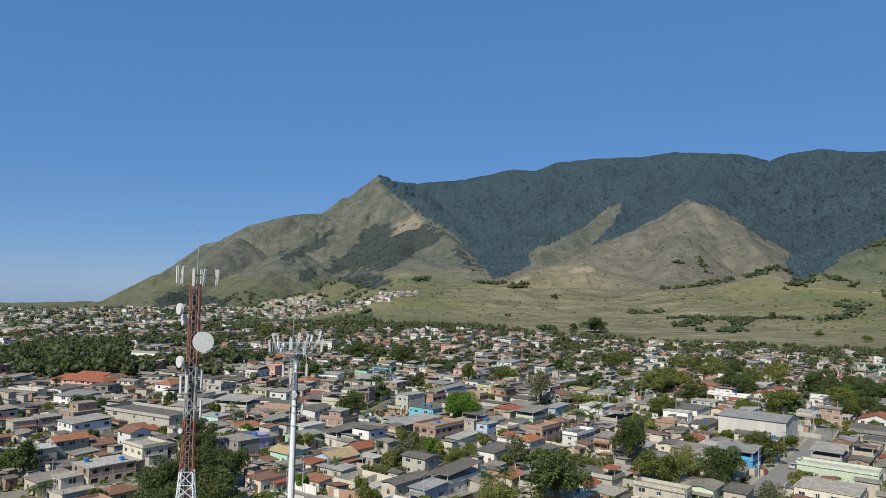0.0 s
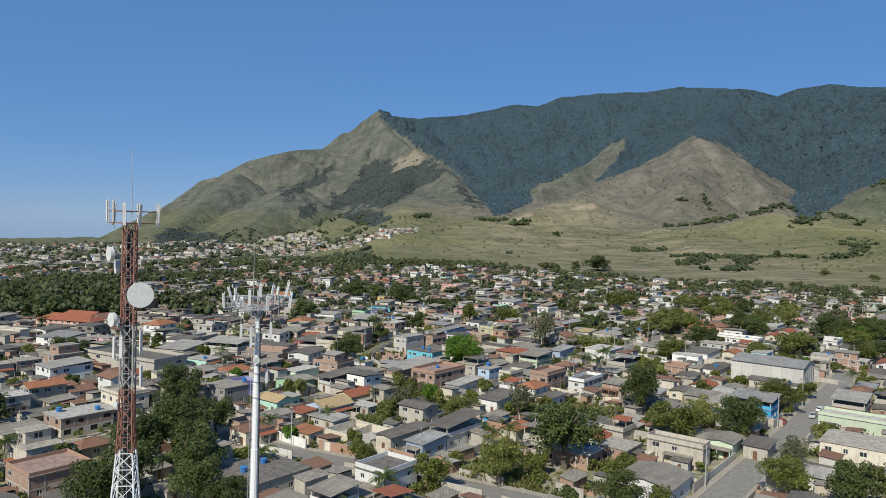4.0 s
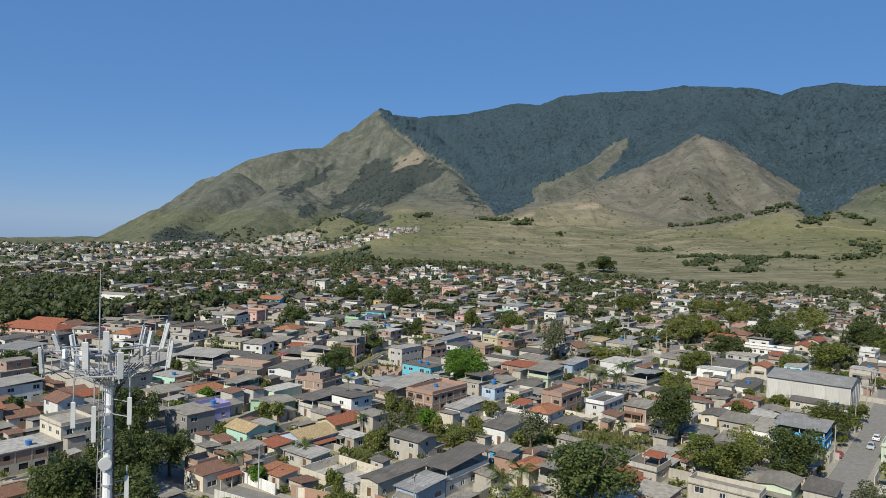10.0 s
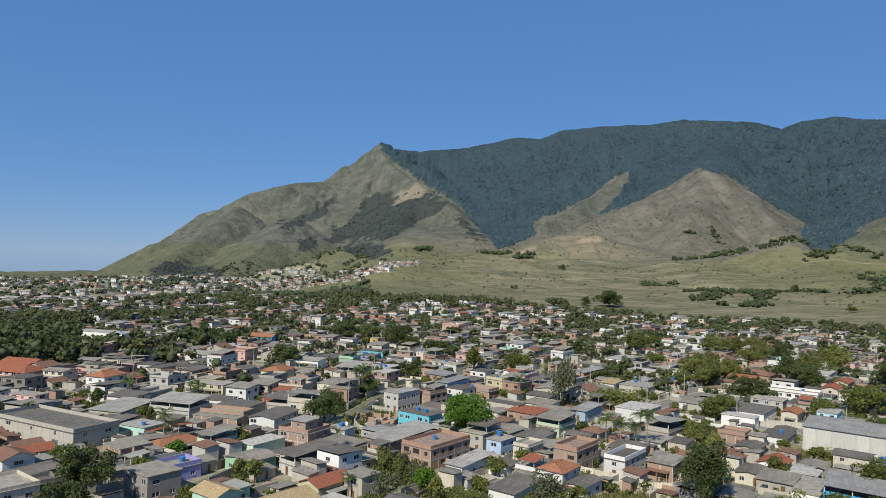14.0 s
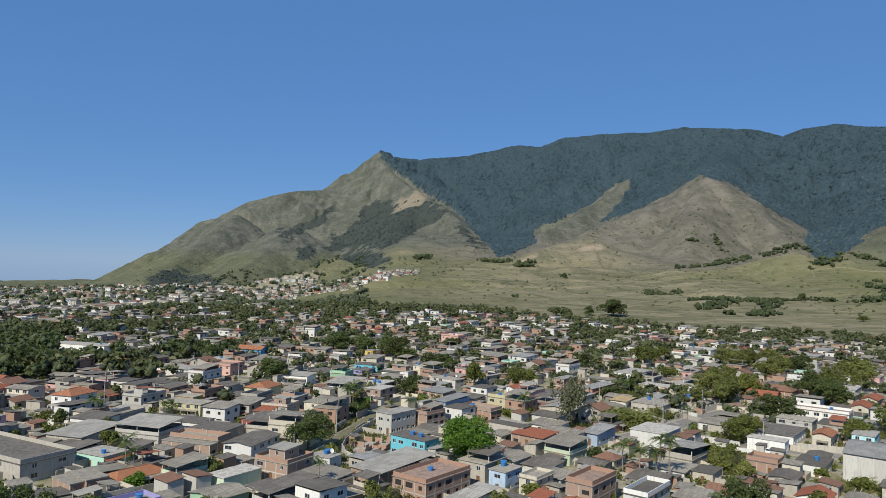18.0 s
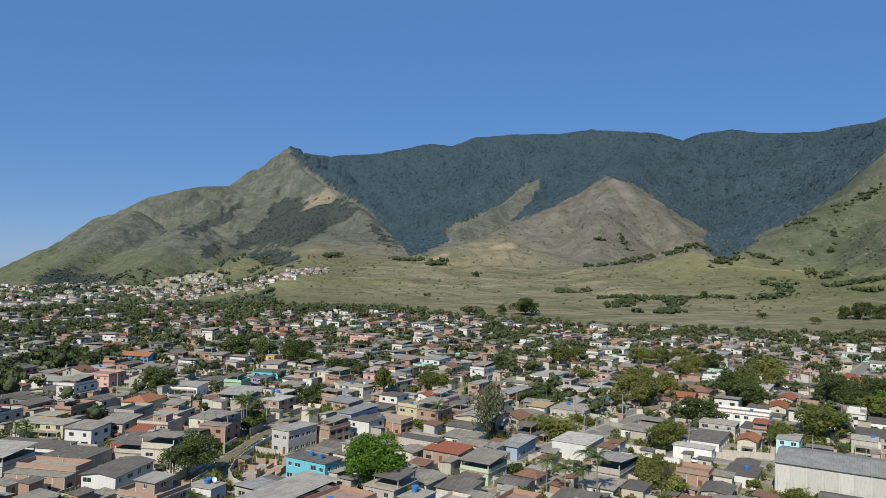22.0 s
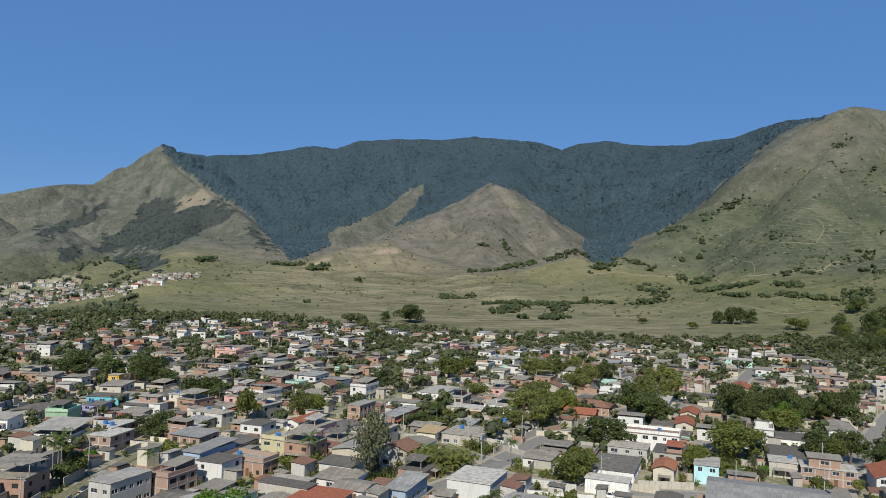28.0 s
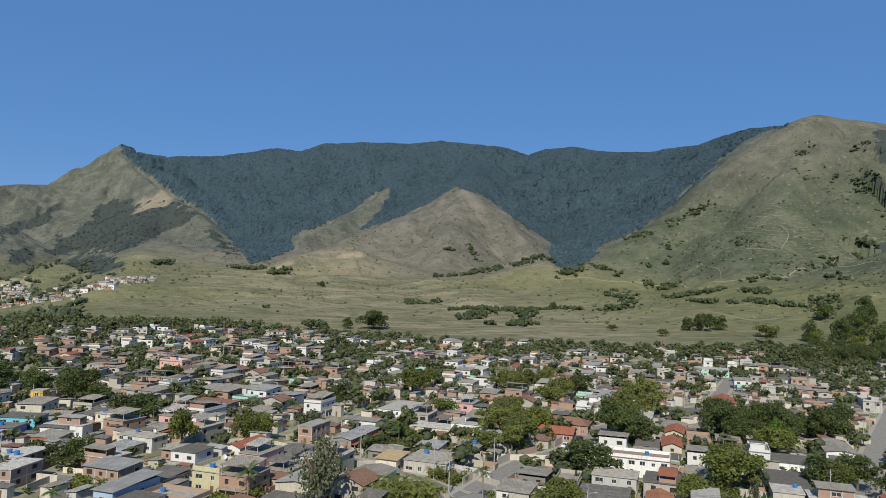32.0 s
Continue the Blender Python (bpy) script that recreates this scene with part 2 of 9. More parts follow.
ROOF = {
    "fibro": sheet_roof("weathered_fibre_cement", (0.300, 0.270, 0.222), rust=0.6),
    "fibro_dark": sheet_roof("sooty_fibre_cement", (0.175, 0.158, 0.136), rust=0.55),
    "metal": sheet_roof("pale_zinc_sheet", (0.375, 0.35, 0.305), 0.25, 0.5, 0.0, 0, 0.2),
    "bluish": sheet_roof("bluish_zinc_sheet", (0.30, 0.292, 0.272), 0.25, 0.45, 0.0, 0, 0.2),
    "tile_red": tile_roof("red_roof_tiles", (0.36, 0.13, 0.075)),
    "tile_orange": tile_roof("orange_roof_tiles", (0.40, 0.175, 0.095)),
    "tile_tan": tile_roof("tan_roof_tiles", (0.50, 0.37, 0.20)),
    "tile_brown": tile_roof("brown_roof_tiles", (0.26, 0.145, 0.10)),
    "slab": slab_stuff("weathered_slab", (0.365, 0.328, 0.268), (0.16, 0.143, 0.118), 0.65),
    "slab_dark": slab_stuff("tarred_slab", (0.165, 0.15, 0.13), (0.085, 0.078, 0.068)),
    "slab_pale": slab_stuff("pale_slab", (0.47, 0.44, 0.385), (0.22, 0.2, 0.17), 0.75),
    "slab_red": slab_stuff("reddish_slab", (0.34, 0.235, 0.185), (0.16, 0.13, 0.105), 0.75),
}
GLASS = plain("window_glass", (0.035, 0.042, 0.05), 0.12, 0, 0.3, 1.0, 0.6)
# near-black colour that stands in for the shade inside unglazed openings
INNER_DARK = plain("opening_inner_shade", (0.03, 0.028, 0.026), 0.9)
FRAME_W = plain("white_window_frame", (0.7, 0.7, 0.68), 0.5)
WOOD = plain("brown_door_wood", (0.16, 0.09, 0.05), 0.6)
STEEL = plain("galvanised_steel", (0.42, 0.43, 0.44), 0.5, 0.2)
ANTENNA = plain("weathered_antenna_plastic", (0.56, 0.565, 0.55), 0.6, 0, 0.12)
TOWER_RED = plain("faded_tower_red", (0.27, 0.12, 0.085), 0.7)
TOWER_WHITE = plain("tower_white", (0.74, 0.74, 0.74), 0.5, 0, 0.07)
TOWER_GREY = plain("weathered_tower_grey", (0.36, 0.35, 0.33), 0.6)
CABLE = plain("black_cable", (0.03, 0.03, 0.035), 0.5)
TANK = plain("blue_tank_plastic", (0.05, 0.20, 0.48), 0.4)
CONCRETE = plain("concrete_pole", (0.38, 0.37, 0.35), 0.9)
BARK = plain("tree_bark", (0.13, 0.10, 0.075), 0.9)
PALM_BARK = plain("palm_bark", (0.24, 0.20, 0.16), 0.9)
LEAF = {
    "dark": leafy("dark_leaves", (0.066, 0.098, 0.032), (0.158, 0.190, 0.056), (0.064, 0.078, 0.028)),
    "mid": leafy("mid_green_leaves", (0.112, 0.142, 0.033), (0.255, 0.270, 0.060)),
    "bright": leafy("bright_green_leaves", (0.075, 0.163, 0.016), (0.175, 0.300, 0.033), (0.088, 0.163, 0.026)),
    "dry": leafy("greyish_dry_leaves", (0.095, 0.110, 0.055), (0.190, 0.198, 0.100), (0.112, 0.112, 0.062)),
    "olive": leafy("olive_leaves", (0.140, 0.165, 0.045), (0.31, 0.315, 0.085)),
    "town": leafy("street_tree_leaves", (0.105, 0.125, 0.054), (0.255, 0.262, 0.110)),
    "palm": leafy("palm_fronds", (0.055, 0.100, 0.024), (0.150, 0.200, 0.048)),
}
ASPHALT = slab_stuff("worn_asphalt", (0.235, 0.22, 0.193), (0.16, 0.15, 0.132), 0.7)
LANE_SOIL = slab_stuff("dusty_lane_soil", (0.24, 0.205, 0.14), (0.115, 0.125, 0.055), 0.95)
CURB = plain("pale_kerb_concrete", (0.32, 0.285, 0.23), 0.9)

# ---- terrain: one sheet from under the camera to the mountains ----
RIDGES = {}
RIDGES["main_ridge"] = (0.62, 40, 1, [(-498, 4333, 704), (-399, 4354, 699), (-80, 4341, 732), (214, 4286, 789), (343, 4258, 770), (466, 4215, 818), (675, 4135, 836), (902, 4040, 822), (1071, 3945, 841), (1280, 3828, 816), (1398, 3732, 783), (1462, 3685, 756), (1529, 3624, 784), (1638, 3520, 787), (1751, 3350, 739)])
RIDGES["east_ridge"] = (0.6, 30, 1, [(1625, 3512, 778), (1728, 3347, 741), (1833, 3112, 710), (1872, 2785, 679), (1839, 2433, 684), (1761, 2172, 633), (1721, 2006, 603)])
RIDGES["west_shoulder"] = (0.42, 60, 0, [(-612, 4349, 738), (-700, 4290, 600), (-800, 4200, 505), (-1002, 4017, 468), (-1202, 3856, 388), (-1292, 3772, 326), (-1389, 3576, 188), (-1490, 3370, 66), (-1589, 3156, -24), (-1665, 2943, -66), (-1740, 2839, -80)])
RIDGES["peak_spur"] = (0.72, 25, 0, [(-612, 4349, 738), (-473, 4014, 559), (-303, 3679, 439), (-154, 3288, 324), (-81, 2991, 232), (0, 2592, 131), (45, 2341, 93)])
RIDGES["middle_spur"] = (0.5, 30, 0, [(-311, 3628, 405), (-333, 3325, 285), (-353, 3071, 218), (-391, 2713, 103), (-443, 2349, 49)])
RIDGES["low_spur"] = (0.35, 40, 0, [(-836, 3285, 230), (-844, 2972, 142), (-802, 2566, 48), (-771, 2260, 4)])
RIDGES["west_spur"] = (0.48, 40, 0, [(-1167, 3498, 289), (-1163, 3074, 137), (-1123, 2658, 40), (-1078, 2349, -7)])
RIDGES["round_knoll"] = (0.3, 50, 0, [(-532, 1917, 1), (-474, 2036, 42), (-396, 2104, 82), (-326, 2167, 73), (-266, 2226, 37)])
RIDGES["second_spur"] = (0.62, 14, 0, [(905, 3679, 609), (668, 3323, 485), (541, 3093, 384), (412, 2912, 302), (279, 2677, 219), (185, 2485, 152)])
RIDGES["cone_spur"] = (0.52, 20, 0, [(1223, 3741, 753), (987, 3135, 541), (716, 2465, 372), (663, 2325, 306), (575, 2090, 194), (513, 1921, 118)])
RIDGES["cone_east"] = (0.5, 20, 0, [(716, 2465, 372), (805, 2384, 307), (881, 2270, 239), (908, 2182, 189), (902, 2097, 142)])
RIDGES["cone_west"] = (0.5, 20, 0, [(716, 2465, 372), (601, 2435, 307), (473, 2373, 248), (356, 2293, 201), (242, 2178, 150), (146, 2066, 111)])
RIDGES["sand_mound"] = (0.5, 10, 0, [(25, 1692, 54), (89, 1729, 88), (129, 1767, 105), (185, 1802, 119), (281, 1829, 141), (342, 1797, 110), (401, 1743, 81)])
RIDGES["field_knoll"] = (0.46, 12, 0, [(357, 1496, 42), (450, 1522, 69), (537, 1555, 92), (619, 1566, 109), (664, 1568, 98), (717, 1543, 86), (790, 1482, 77)])
RIDGES["east_hill"] = (0.52, 45, 0, [(723, 1571, 117), (808, 1593, 154), (906, 1616, 207), (1005, 1635, 278), (1090, 1648, 346), (1186, 1649, 413), (1266, 1648, 461), (1340, 1636, 490), (1405, 1616, 502), (1456, 1564, 490), (1526, 1488, 463), (1658, 1403, 413), (1776, 1318, 358)])
RIDGES["east_hill_spur"] = (0.42, 40, 0, [(1374, 1618, 497), (1175, 1488, 336), (1040, 1381, 219), (941, 1294, 142), (864, 1229, 97)])
RIDGES["east_low"] = (0.22, 40, 0, [(1004, 1020, 143), (929, 1030, 119), (874, 1058, 100), (824, 1092, 84)])
RIDGES["far_west_hills"] = (0.12, 60, 0, [(-3406, 3128, -28), (-2970, 3548, -53), (-2582, 3842, -88), (-2447, 3930, -107), (-2229, 4116, -64)])
WOODS, SCRUB, BARE = [], [], []
WOODS.append([(-8.77, 9.43), (-8.03, 8.84), (-6.69, 7.57), (-4.86, 6.49), (-3.62, 5.63), (-2.34, 5.05), (-0.85, 3.48), (0.53, 2.17), (1.36, 1.16), (2.47, 1.33), (3.35, 1.89), (4.35, 2.36), (4.15, 3.16), (4.93, 3.71), (6.59, 4.41), (8.73, 5.54), (10.41, 6.94), (11.59, 7.55), (11.52, 6.64), (10.24, 5.03), (9.28, 3.97), (11.31, 4.78), (14.20, 6.13), (16.01, 7.18), (16.80, 7.59), (18.59, 7.02), (20.34, 5.88), (22.23, 4.52), (23.88, 3.59), (23.72, 2.31), (24.27, 1.60), (25.04, 1.45), (26.49, 2.26), (27.51, 3.23), (30.35, 4.76), (32.72, 6.64), (35.03, 8.87), (36.91, 10.54), (38.39, 11.35), (40.03, 11.81), (40.27, 12.60), (39.07, 14.78), (18.81, 16.11), (-8.86, 12.12)])
SCRUB.append([(-9.49, 4.53), (-7.30, 5.60), (-6.81, 4.50), (-5.49, 5.13), (-3.70, 5.36), (-2.56, 4.77), (-3.42, 3.71), (-4.97, 2.99), (-7.17, 1.80), (-9.39, 1.50), (-11.58, 0.99), (-12.47, 1.40), (-10.76, 2.79), (-9.90, 3.49)])
SCRUB.append([(-11.13, 0.78), (-9.38, 1.28), (-7.15, 1.13), (-7.12, 0.24), (-8.90, 0.00), (-10.23, 0.23)])
SCRUB.append([(-12.99, 3.81), (-11.71, 4.75), (-11.26, 4.55), (-12.54, 3.39), (-14.67, 2.20), (-15.94, 1.93), (-15.54, 2.52)])
SCRUB.append([(-25.3, -1.0), (-23.7, -0.68), (-22.5, -0.78), (-20.9, -0.95), (-19.7, -1.35), (-19.6, -2.2), (-22.5, -2.4), (-25.2, -2.4)])
SCRUB.append([(-14.20, 1.12), (-12.91, 1.38), (-13.31, 0.49), (-14.17, 0.37)])
SCRUB.append([(-2.29, 3.43), (-1.39, 3.33), (0.67, 1.82), (0.00, 1.80)])
SCRUB.append([(45.20, 10.96), (46.26, 11.43), (48.52, 11.07), (48.53, 7.84), (46.28, 8.50), (45.38, 9.10)])
SCRUB.append([(45.09, 3.29), (46.05, 4.60), (48.54, 5.31), (48.54, 3.49), (46.06, 3.11)])
SCRUB.append([(33.24, 0.04), (36.69, 0.57), (42.09, -0.03), (42.10, -0.60), (37.08, -0.62), (33.25, -0.45)])
SCRUB.append([(40.25, 8.47), (42.02, 8.18), (40.62, 7.75)])
BARE.append([(-6.85, 5.61), (-4.86, 6.49), (-3.94, 5.94), (-4.81, 5.01), (-6.59, 4.37), (-6.91, 4.81)])
BARE.append([(2.06, 0.29), (4.24, 1.47), (4.90, 1.49), (3.60, 0.74), (2.50, 0.30)])
BARE.append([(7.09, 1.77), (9.24, 2.39), (10.10, 2.06), (8.39, 1.75)])
BARE.append([(-10.29, 1.92), (-9.42, 2.48), (-9.41, 2.17), (-10.37, 1.56)])
RIDGES["peak_tip"] = (1.15, 6, 0, [(-640, 4362, 742), (-612, 4349, 757), (-555, 4340, 735)])
HUB = (0.0, 95.0)
_tab = np.random.RandomState(7).rand(256, 256)


def vnoise(x, y):
    xi, yi = np.floor(x).astype(int), np.floor(y).astype(int)
    fx, fy = x - xi, y - yi
    fx, fy = fx * fx * (3 - 2 * fx), fy * fy * (3 - 2 * fy)
    a, b = _tab[xi % 256, yi % 256], _tab[(xi + 1) % 256, yi % 256]
    c, d = _tab[xi % 256, (yi + 1) % 256], _tab[(xi + 1) % 256, (yi + 1) % 256]
    return (a * (1 - fx) + b * fx) * (1 - fy) + (c * (1 - fx) + d * fx) * fy


def fbm(x, y, octaves=5, gain=0.5):
    out, amp, tot = 0, 1.0, 0.0
    for k in range(octaves):
        out = out + amp * vnoise(x * 2**k + 17.3 * k, y * 2**k + 5.1 * k)
        tot += amp
        amp *= gain
    return out / tot


def ramp(v, lo, hi):
    s = np.clip((v - lo) / (hi - lo), 0, 1)
    return s * s * (3 - 2 * s)


def plain_height(x, y):
    """The gently tilted plain: level in the town, rising to the hills, falling to the west."""
    x, y = np.asarray(x, float), np.asarray(y, float)
    dx, dy = x - HUB[0], y - HUB[1]
    r = np.hypot(dx, dy)
    az = np.degrees(np.arctan2(dx, dy))
    up = ramp(az, -15, -5)
    q = np.clip(r - 500, 0, None)
    q1 = np.minimum(q, 1200)
    rise = 5.0e-5 * q1**2 + 0.006 * q1 + 0.10 * np.clip(q - 1200, 0, None)
    west = -0.036 * np.clip(-x - 250, 0, None)
    return rise * up + west * (1 - up) * ramp(dy, -400, 300)


def along_ridge(x, y, pts):
    """Distance to a crest line and the crest's height there."""
    best, high = np.full(x.shape, 1e9), np.zeros(x.shape)
    for (ax, ay, az), (bx, by, bz) in zip(pts, pts[1:]):
        ux, uy = bx - ax, by - ay
        s = np.clip(((x - ax) * ux + (y - ay) * uy) / (ux * ux + uy * uy), 0, 1)
        d = np.hypot(x - ax - s * ux, y - ay - s * uy)
        nearer = d < best
        best, high = np.where(nearer, d, best), np.where(nearer, az + s * (bz - az), high)
    return best, high


def terrain_height(x, y, rough=True):
    x, y = np.asarray(x, float), np.asarray(y, float)
    base = plain_height(x, y)
    wx = x + 60 * (fbm(x / 260, y / 260, 3) - 0.5)
    wy = y + 60 * (fbm(x / 260 + 40, y / 260 + 9, 3) - 0.5)
    top = base.copy()
    k = 5.0
    total = np.exp(np.clip((base - top) / k, -50, 0))
    crest = np.full(x.shape, 1e4)
    for slope, rnd, _, pts in RIDGES.values():
        d, h = along_ridge(wx, wy, pts)
        gully = 0.92 + 0.32 * fbm(wx / 420 + slope * 31, wy / 420 + rnd, 2)
        z = h - slope * gully * (np.sqrt(d * d + rnd * rnd) - rnd)
        hi = np.maximum(top, z)
        crest = np.where(z > top - 3, np.minimum(d, 1e4), crest)
        total = total * np.exp(np.clip((top - hi) / k, -60, 0)) + np.exp(np.clip((z - hi) / k, -60, 0))
        top = hi
    z = top + k * np.log(total)
    hill = ramp(z - base, 3, 60)
    if rough:
        carve = np.abs(fbm(wx / 150 + 3, wy / 330, 4, 0.5) - 0.5) * 2.6
        z = z + hill * (0.22 + 0.95 * ramp(crest, 15, 170)) * (7 * (fbm(x / 70, y / 70, 4, 0.55) - 0.5) + 0.30 * np.clip(z - base, 0, 200) * (np.minimum(carve, 0.75) - 0.52))
        roll = np.abs(fbm(x / 210 + 8, y / 150, 3) - 0.5) * 2
        z = z + ramp(np.hypot(x - HUB[0], y - HUB[1]), 820, 1200) * (1 - hill) * (23 * (roll - 0.3) + 3 * (fbm(x / 60, y / 60, 3) - 0.5))
    return z


def inside(poly, px, py):
    hit = np.zeros(px.shape, bool)
    for (ax, ay), (bx, by) in zip(poly, poly[1:] + poly[:1]):
        cross = (ay > py) != (by > py)
        with np.errstate(divide="ignore", invalid="ignore"):
            at_x = (bx - ax) * (py - ay) / (by - ay) + ax
        hit ^= cross & (px < at_x)
    return hit


def seen_angles(x, y, z):
    dx, dy = x - HUB[0], y - HUB[1]
    return np.degrees(np.arctan2(dx, dy)), np.degrees(np.arctan2(z - 53.0, np.hypot(dx, dy)))


def cover(polys, x, y, z, wobble=0.25):
    """How much of the ground at a place lies within tracts bounded by bearing and slope line."""
    az, el = seen_angles(x, y, z)
    az = az + wobble * 2 * (fbm(x / 60, y / 60, 4) - 0.5)
    el = el + wobble * 2 * (fbm(x / 60 + 30, y / 60 + 12, 4) - 0.5)
    out = np.zeros(np.shape(x), bool)
    for p in polys:
        out |= inside(p, az, el)
    return out


angles = np.concatenate([np.arange(-44, 60, 0.14), np.arange(60, 316, 4.0)])
radii = np.concatenate([[0.5], np.arange(25, 900, 25.0), np.geomspace(900, 4840, 370)])
ga, gr = np.meshgrid(np.radians(angles), radii)
gx, gy = HUB[0] + gr * np.sin(ga), HUB[1] + gr * np.cos(ga)
gz = terrain_height(gx, gy)
na, nr = len(angles), len(radii)
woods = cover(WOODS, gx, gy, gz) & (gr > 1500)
scrub = cover(SCRUB[:8], gx, gy, gz, 0.6) & (gr > 900)
bare = np.maximum(0.62 * cover(BARE[:1], gx, gy, gz, 0.5), cover(BARE[1:], gx, gy, gz, 0.15)) * (gr > 900)
for _ in range(3):
    bare[1:-1, 1:-1] = (bare[:-2, 1:-1] + bare[2:, 1:-1] + bare[1:-1, :-2] + bare[1:-1, 2:] + bare[1:-1, 1:-1]) / 5
gz = gz + woods * 3.5 * (np.random.RandomState(3).rand(*gz.shape) - 0.2)
idx = np.arange(na * nr).reshape(nr, na)
nxt = np.roll(idx, -1, 1)
quads = np.stack([idx[:-1], idx[1:], nxt[1:], nxt[:-1]], -1).reshape(-1, 4)
gm = bpy.data.meshes.new("ground")
gm.from_pydata(np.stack([gx, gy, gz], -1).reshape(-1, 3).tolist(), [], quads.tolist())
for nm, v in (("woods", woods), ("scrub", scrub), ("bare", bare)):
    att = gm.attributes.new(nm, "FLOAT", "POINT")
    att.data.foreach_set("value", v.astype(float).ravel())
d_cone = np.minimum.reduce([along_ridge(gx, gy, RIDGES[q][3])[0] for q in ("cone_spur", "cone_east", "cone_west")])
d_east = along_ridge(gx, gy, RIDGES["east_hill"][3])[0]
russet = np.maximum(1 - ramp(d_cone, 120, 420), 0.75 * (1 - ramp(d_east, 60, 480)) * ramp(gz, 180, 380)) * (gr > 1500)
# hill grass mask; grows with distance, as the haze painted through it does
att = gm.attributes.new("hazed_upland", "FLOAT", "POINT")
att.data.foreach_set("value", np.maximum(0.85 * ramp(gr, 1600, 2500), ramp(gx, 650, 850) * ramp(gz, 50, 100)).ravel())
att = gm.attributes.new("east_side", "FLOAT", "POINT")
att.data.foreach_set("value", (0.9 * ramp(gx, 650, 850) * ramp(gz, 60, 120) * (gy < 2000)).ravel())
att = gm.attributes.new("lush", "FLOAT", "POINT")
att.data.foreach_set("value", ((0.8 * ramp(gx, 300, 720) + 0.6 * (1 - ramp(gx, -180, 120)) * ramp(gy, 800, 950)) * (1 - ramp(gz, 60, 130)) * ramp(gy, 300, 600)).ravel())
att = gm.attributes.new("russet", "FLOAT", "POINT")
att.data.foreach_set("value", (0.8 * russet).ravel())
att = gm.attributes.new("town", "FLOAT", "POINT")


def field_edge(x):
    """How far the town reaches at an easting, before the pasture begins."""
    return np.interp(x, [-900, -420, -330, -150, 100, 235, 374, 524, 700], [2300, 2000, 1050, 900, 840, 765, 728, 690, 640])


att.data.foreach_set("value", (1 - ramp(gy - field_edge(gx), -25, 15)).ravel() * (gz < 60).ravel())
gm.polygons.foreach_set("use_smooth", np.ones(len(quads), bool))
ground = tagged(new("ground", gm), "dry grassy plain, pasture and mountain slopes round the town", "ground", kind="structure")

m, nt, b = nodes_of("dry_pasture_and_soil", 0.95, 0, 0.1)


def masked(nt, name, noise_out, lo=0.35, hi=0.65, amount=0.35):
    """A soil or plant cover whose rim is broken up by noise."""
    a = nt.nodes.new("ShaderNodeAttribute")
    a.attribute_name = name
    s = nt.nodes.new("ShaderNodeMath")
    s.operation = "MULTIPLY_ADD"
    nt.links.new(noise_out, s.inputs[0])
    s.inputs[1].default_value = amount
    nt.links.new(a.outputs["Fac"], s.inputs[2])
    return ranged(nt, s.outputs[0], lo + amount / 2, hi + amount / 2)


v = coords(nt)
n_big, n_mid, n_fine = noisy(nt, v, 0.0032, 5), noisy(nt, v, 0.02, 6, 0.65), noisy(nt, v, 0.15, 5, 0.7)
grass = mixed(nt, ranged(nt, n_big, 0.4, 0.62), (0.150, 0.142, 0.076), (0.208, 0.184, 0.108))
grass = mixed(nt, ranged(nt, n_mid, 0.42, 0.62, 0, 0.9), grass, (0.100, 0.102, 0.054))
grass = mixed(nt, ranged(nt, noisy(nt, coords(nt, (1.0, 0.45, 1.0)), 0.055, 6, 0.7), 0.53, 0.66, 0, 0.75), grass, (0.078, 0.088, 0.052))
grass = mixed(nt, ranged(nt, n_fine, 0.5, 0.75, 0, 0.5), grass, (0.245, 0.215, 0.145))
band = noisy(nt, coords(nt, (0.3, 1.6, 1)), 0.03, 5, 0.7)
grass = mixed(nt, ranged(nt, band, 0.46, 0.63, 0, 0.85), grass, (0.262, 0.226, 0.146))
# greyer, bluer hill grass, with distance haze mixed into its colour
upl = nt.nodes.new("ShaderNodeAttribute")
upl.attribute_name = "hazed_upland"
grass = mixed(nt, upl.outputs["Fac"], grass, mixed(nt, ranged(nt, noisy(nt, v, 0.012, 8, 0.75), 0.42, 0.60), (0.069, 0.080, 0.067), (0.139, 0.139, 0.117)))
lus = nt.nodes.new("ShaderNodeAttribute")
lus.attribute_name = "lush"
grass = mixed(nt, lus.outputs["Fac"], grass, mixed(nt, ranged(nt, n_mid, 0.4, 0.62), (0.090, 0.103, 0.042), (0.152, 0.148, 0.070)))
eas = nt.nodes.new("ShaderNodeAttribute")
eas.attribute_name = "east_side"
grass = mixed(nt, eas.outputs["Fac"], grass, mixed(nt, ranged(nt, noisy(nt, v, 0.014, 8, 0.75), 0.42, 0.6), (0.060, 0.075, 0.042), (0.117, 0.122, 0.076)))
rus = nt.nodes.new("ShaderNodeAttribute")
rus.attribute_name = "russet"
grass = mixed(nt, rus.outputs["Fac"], grass, mixed(nt, ranged(nt, n_mid, 0.38, 0.64), (0.108, 0.100, 0.080), (0.186, 0.165, 0.132)))
# gully relief is put into the grass colour as dark streaks down the hillsides
gully_streak = nt.nodes.new("ShaderNodeMath")
gully_streak.operation = "MULTIPLY"
nt.links.new(upl.outputs["Fac"], gully_streak.inputs[0])
nt.links.new(ranged(nt, noisy(nt, coords(nt, (1.0, 0.13, 0.13)), 0.022, 6, 0.7), 0.5, 0.64, 0, 0.62), gully_streak.inputs[1])
grass = mixed(nt, gully_streak.outputs[0], grass, (0.056, 0.066, 0.046))
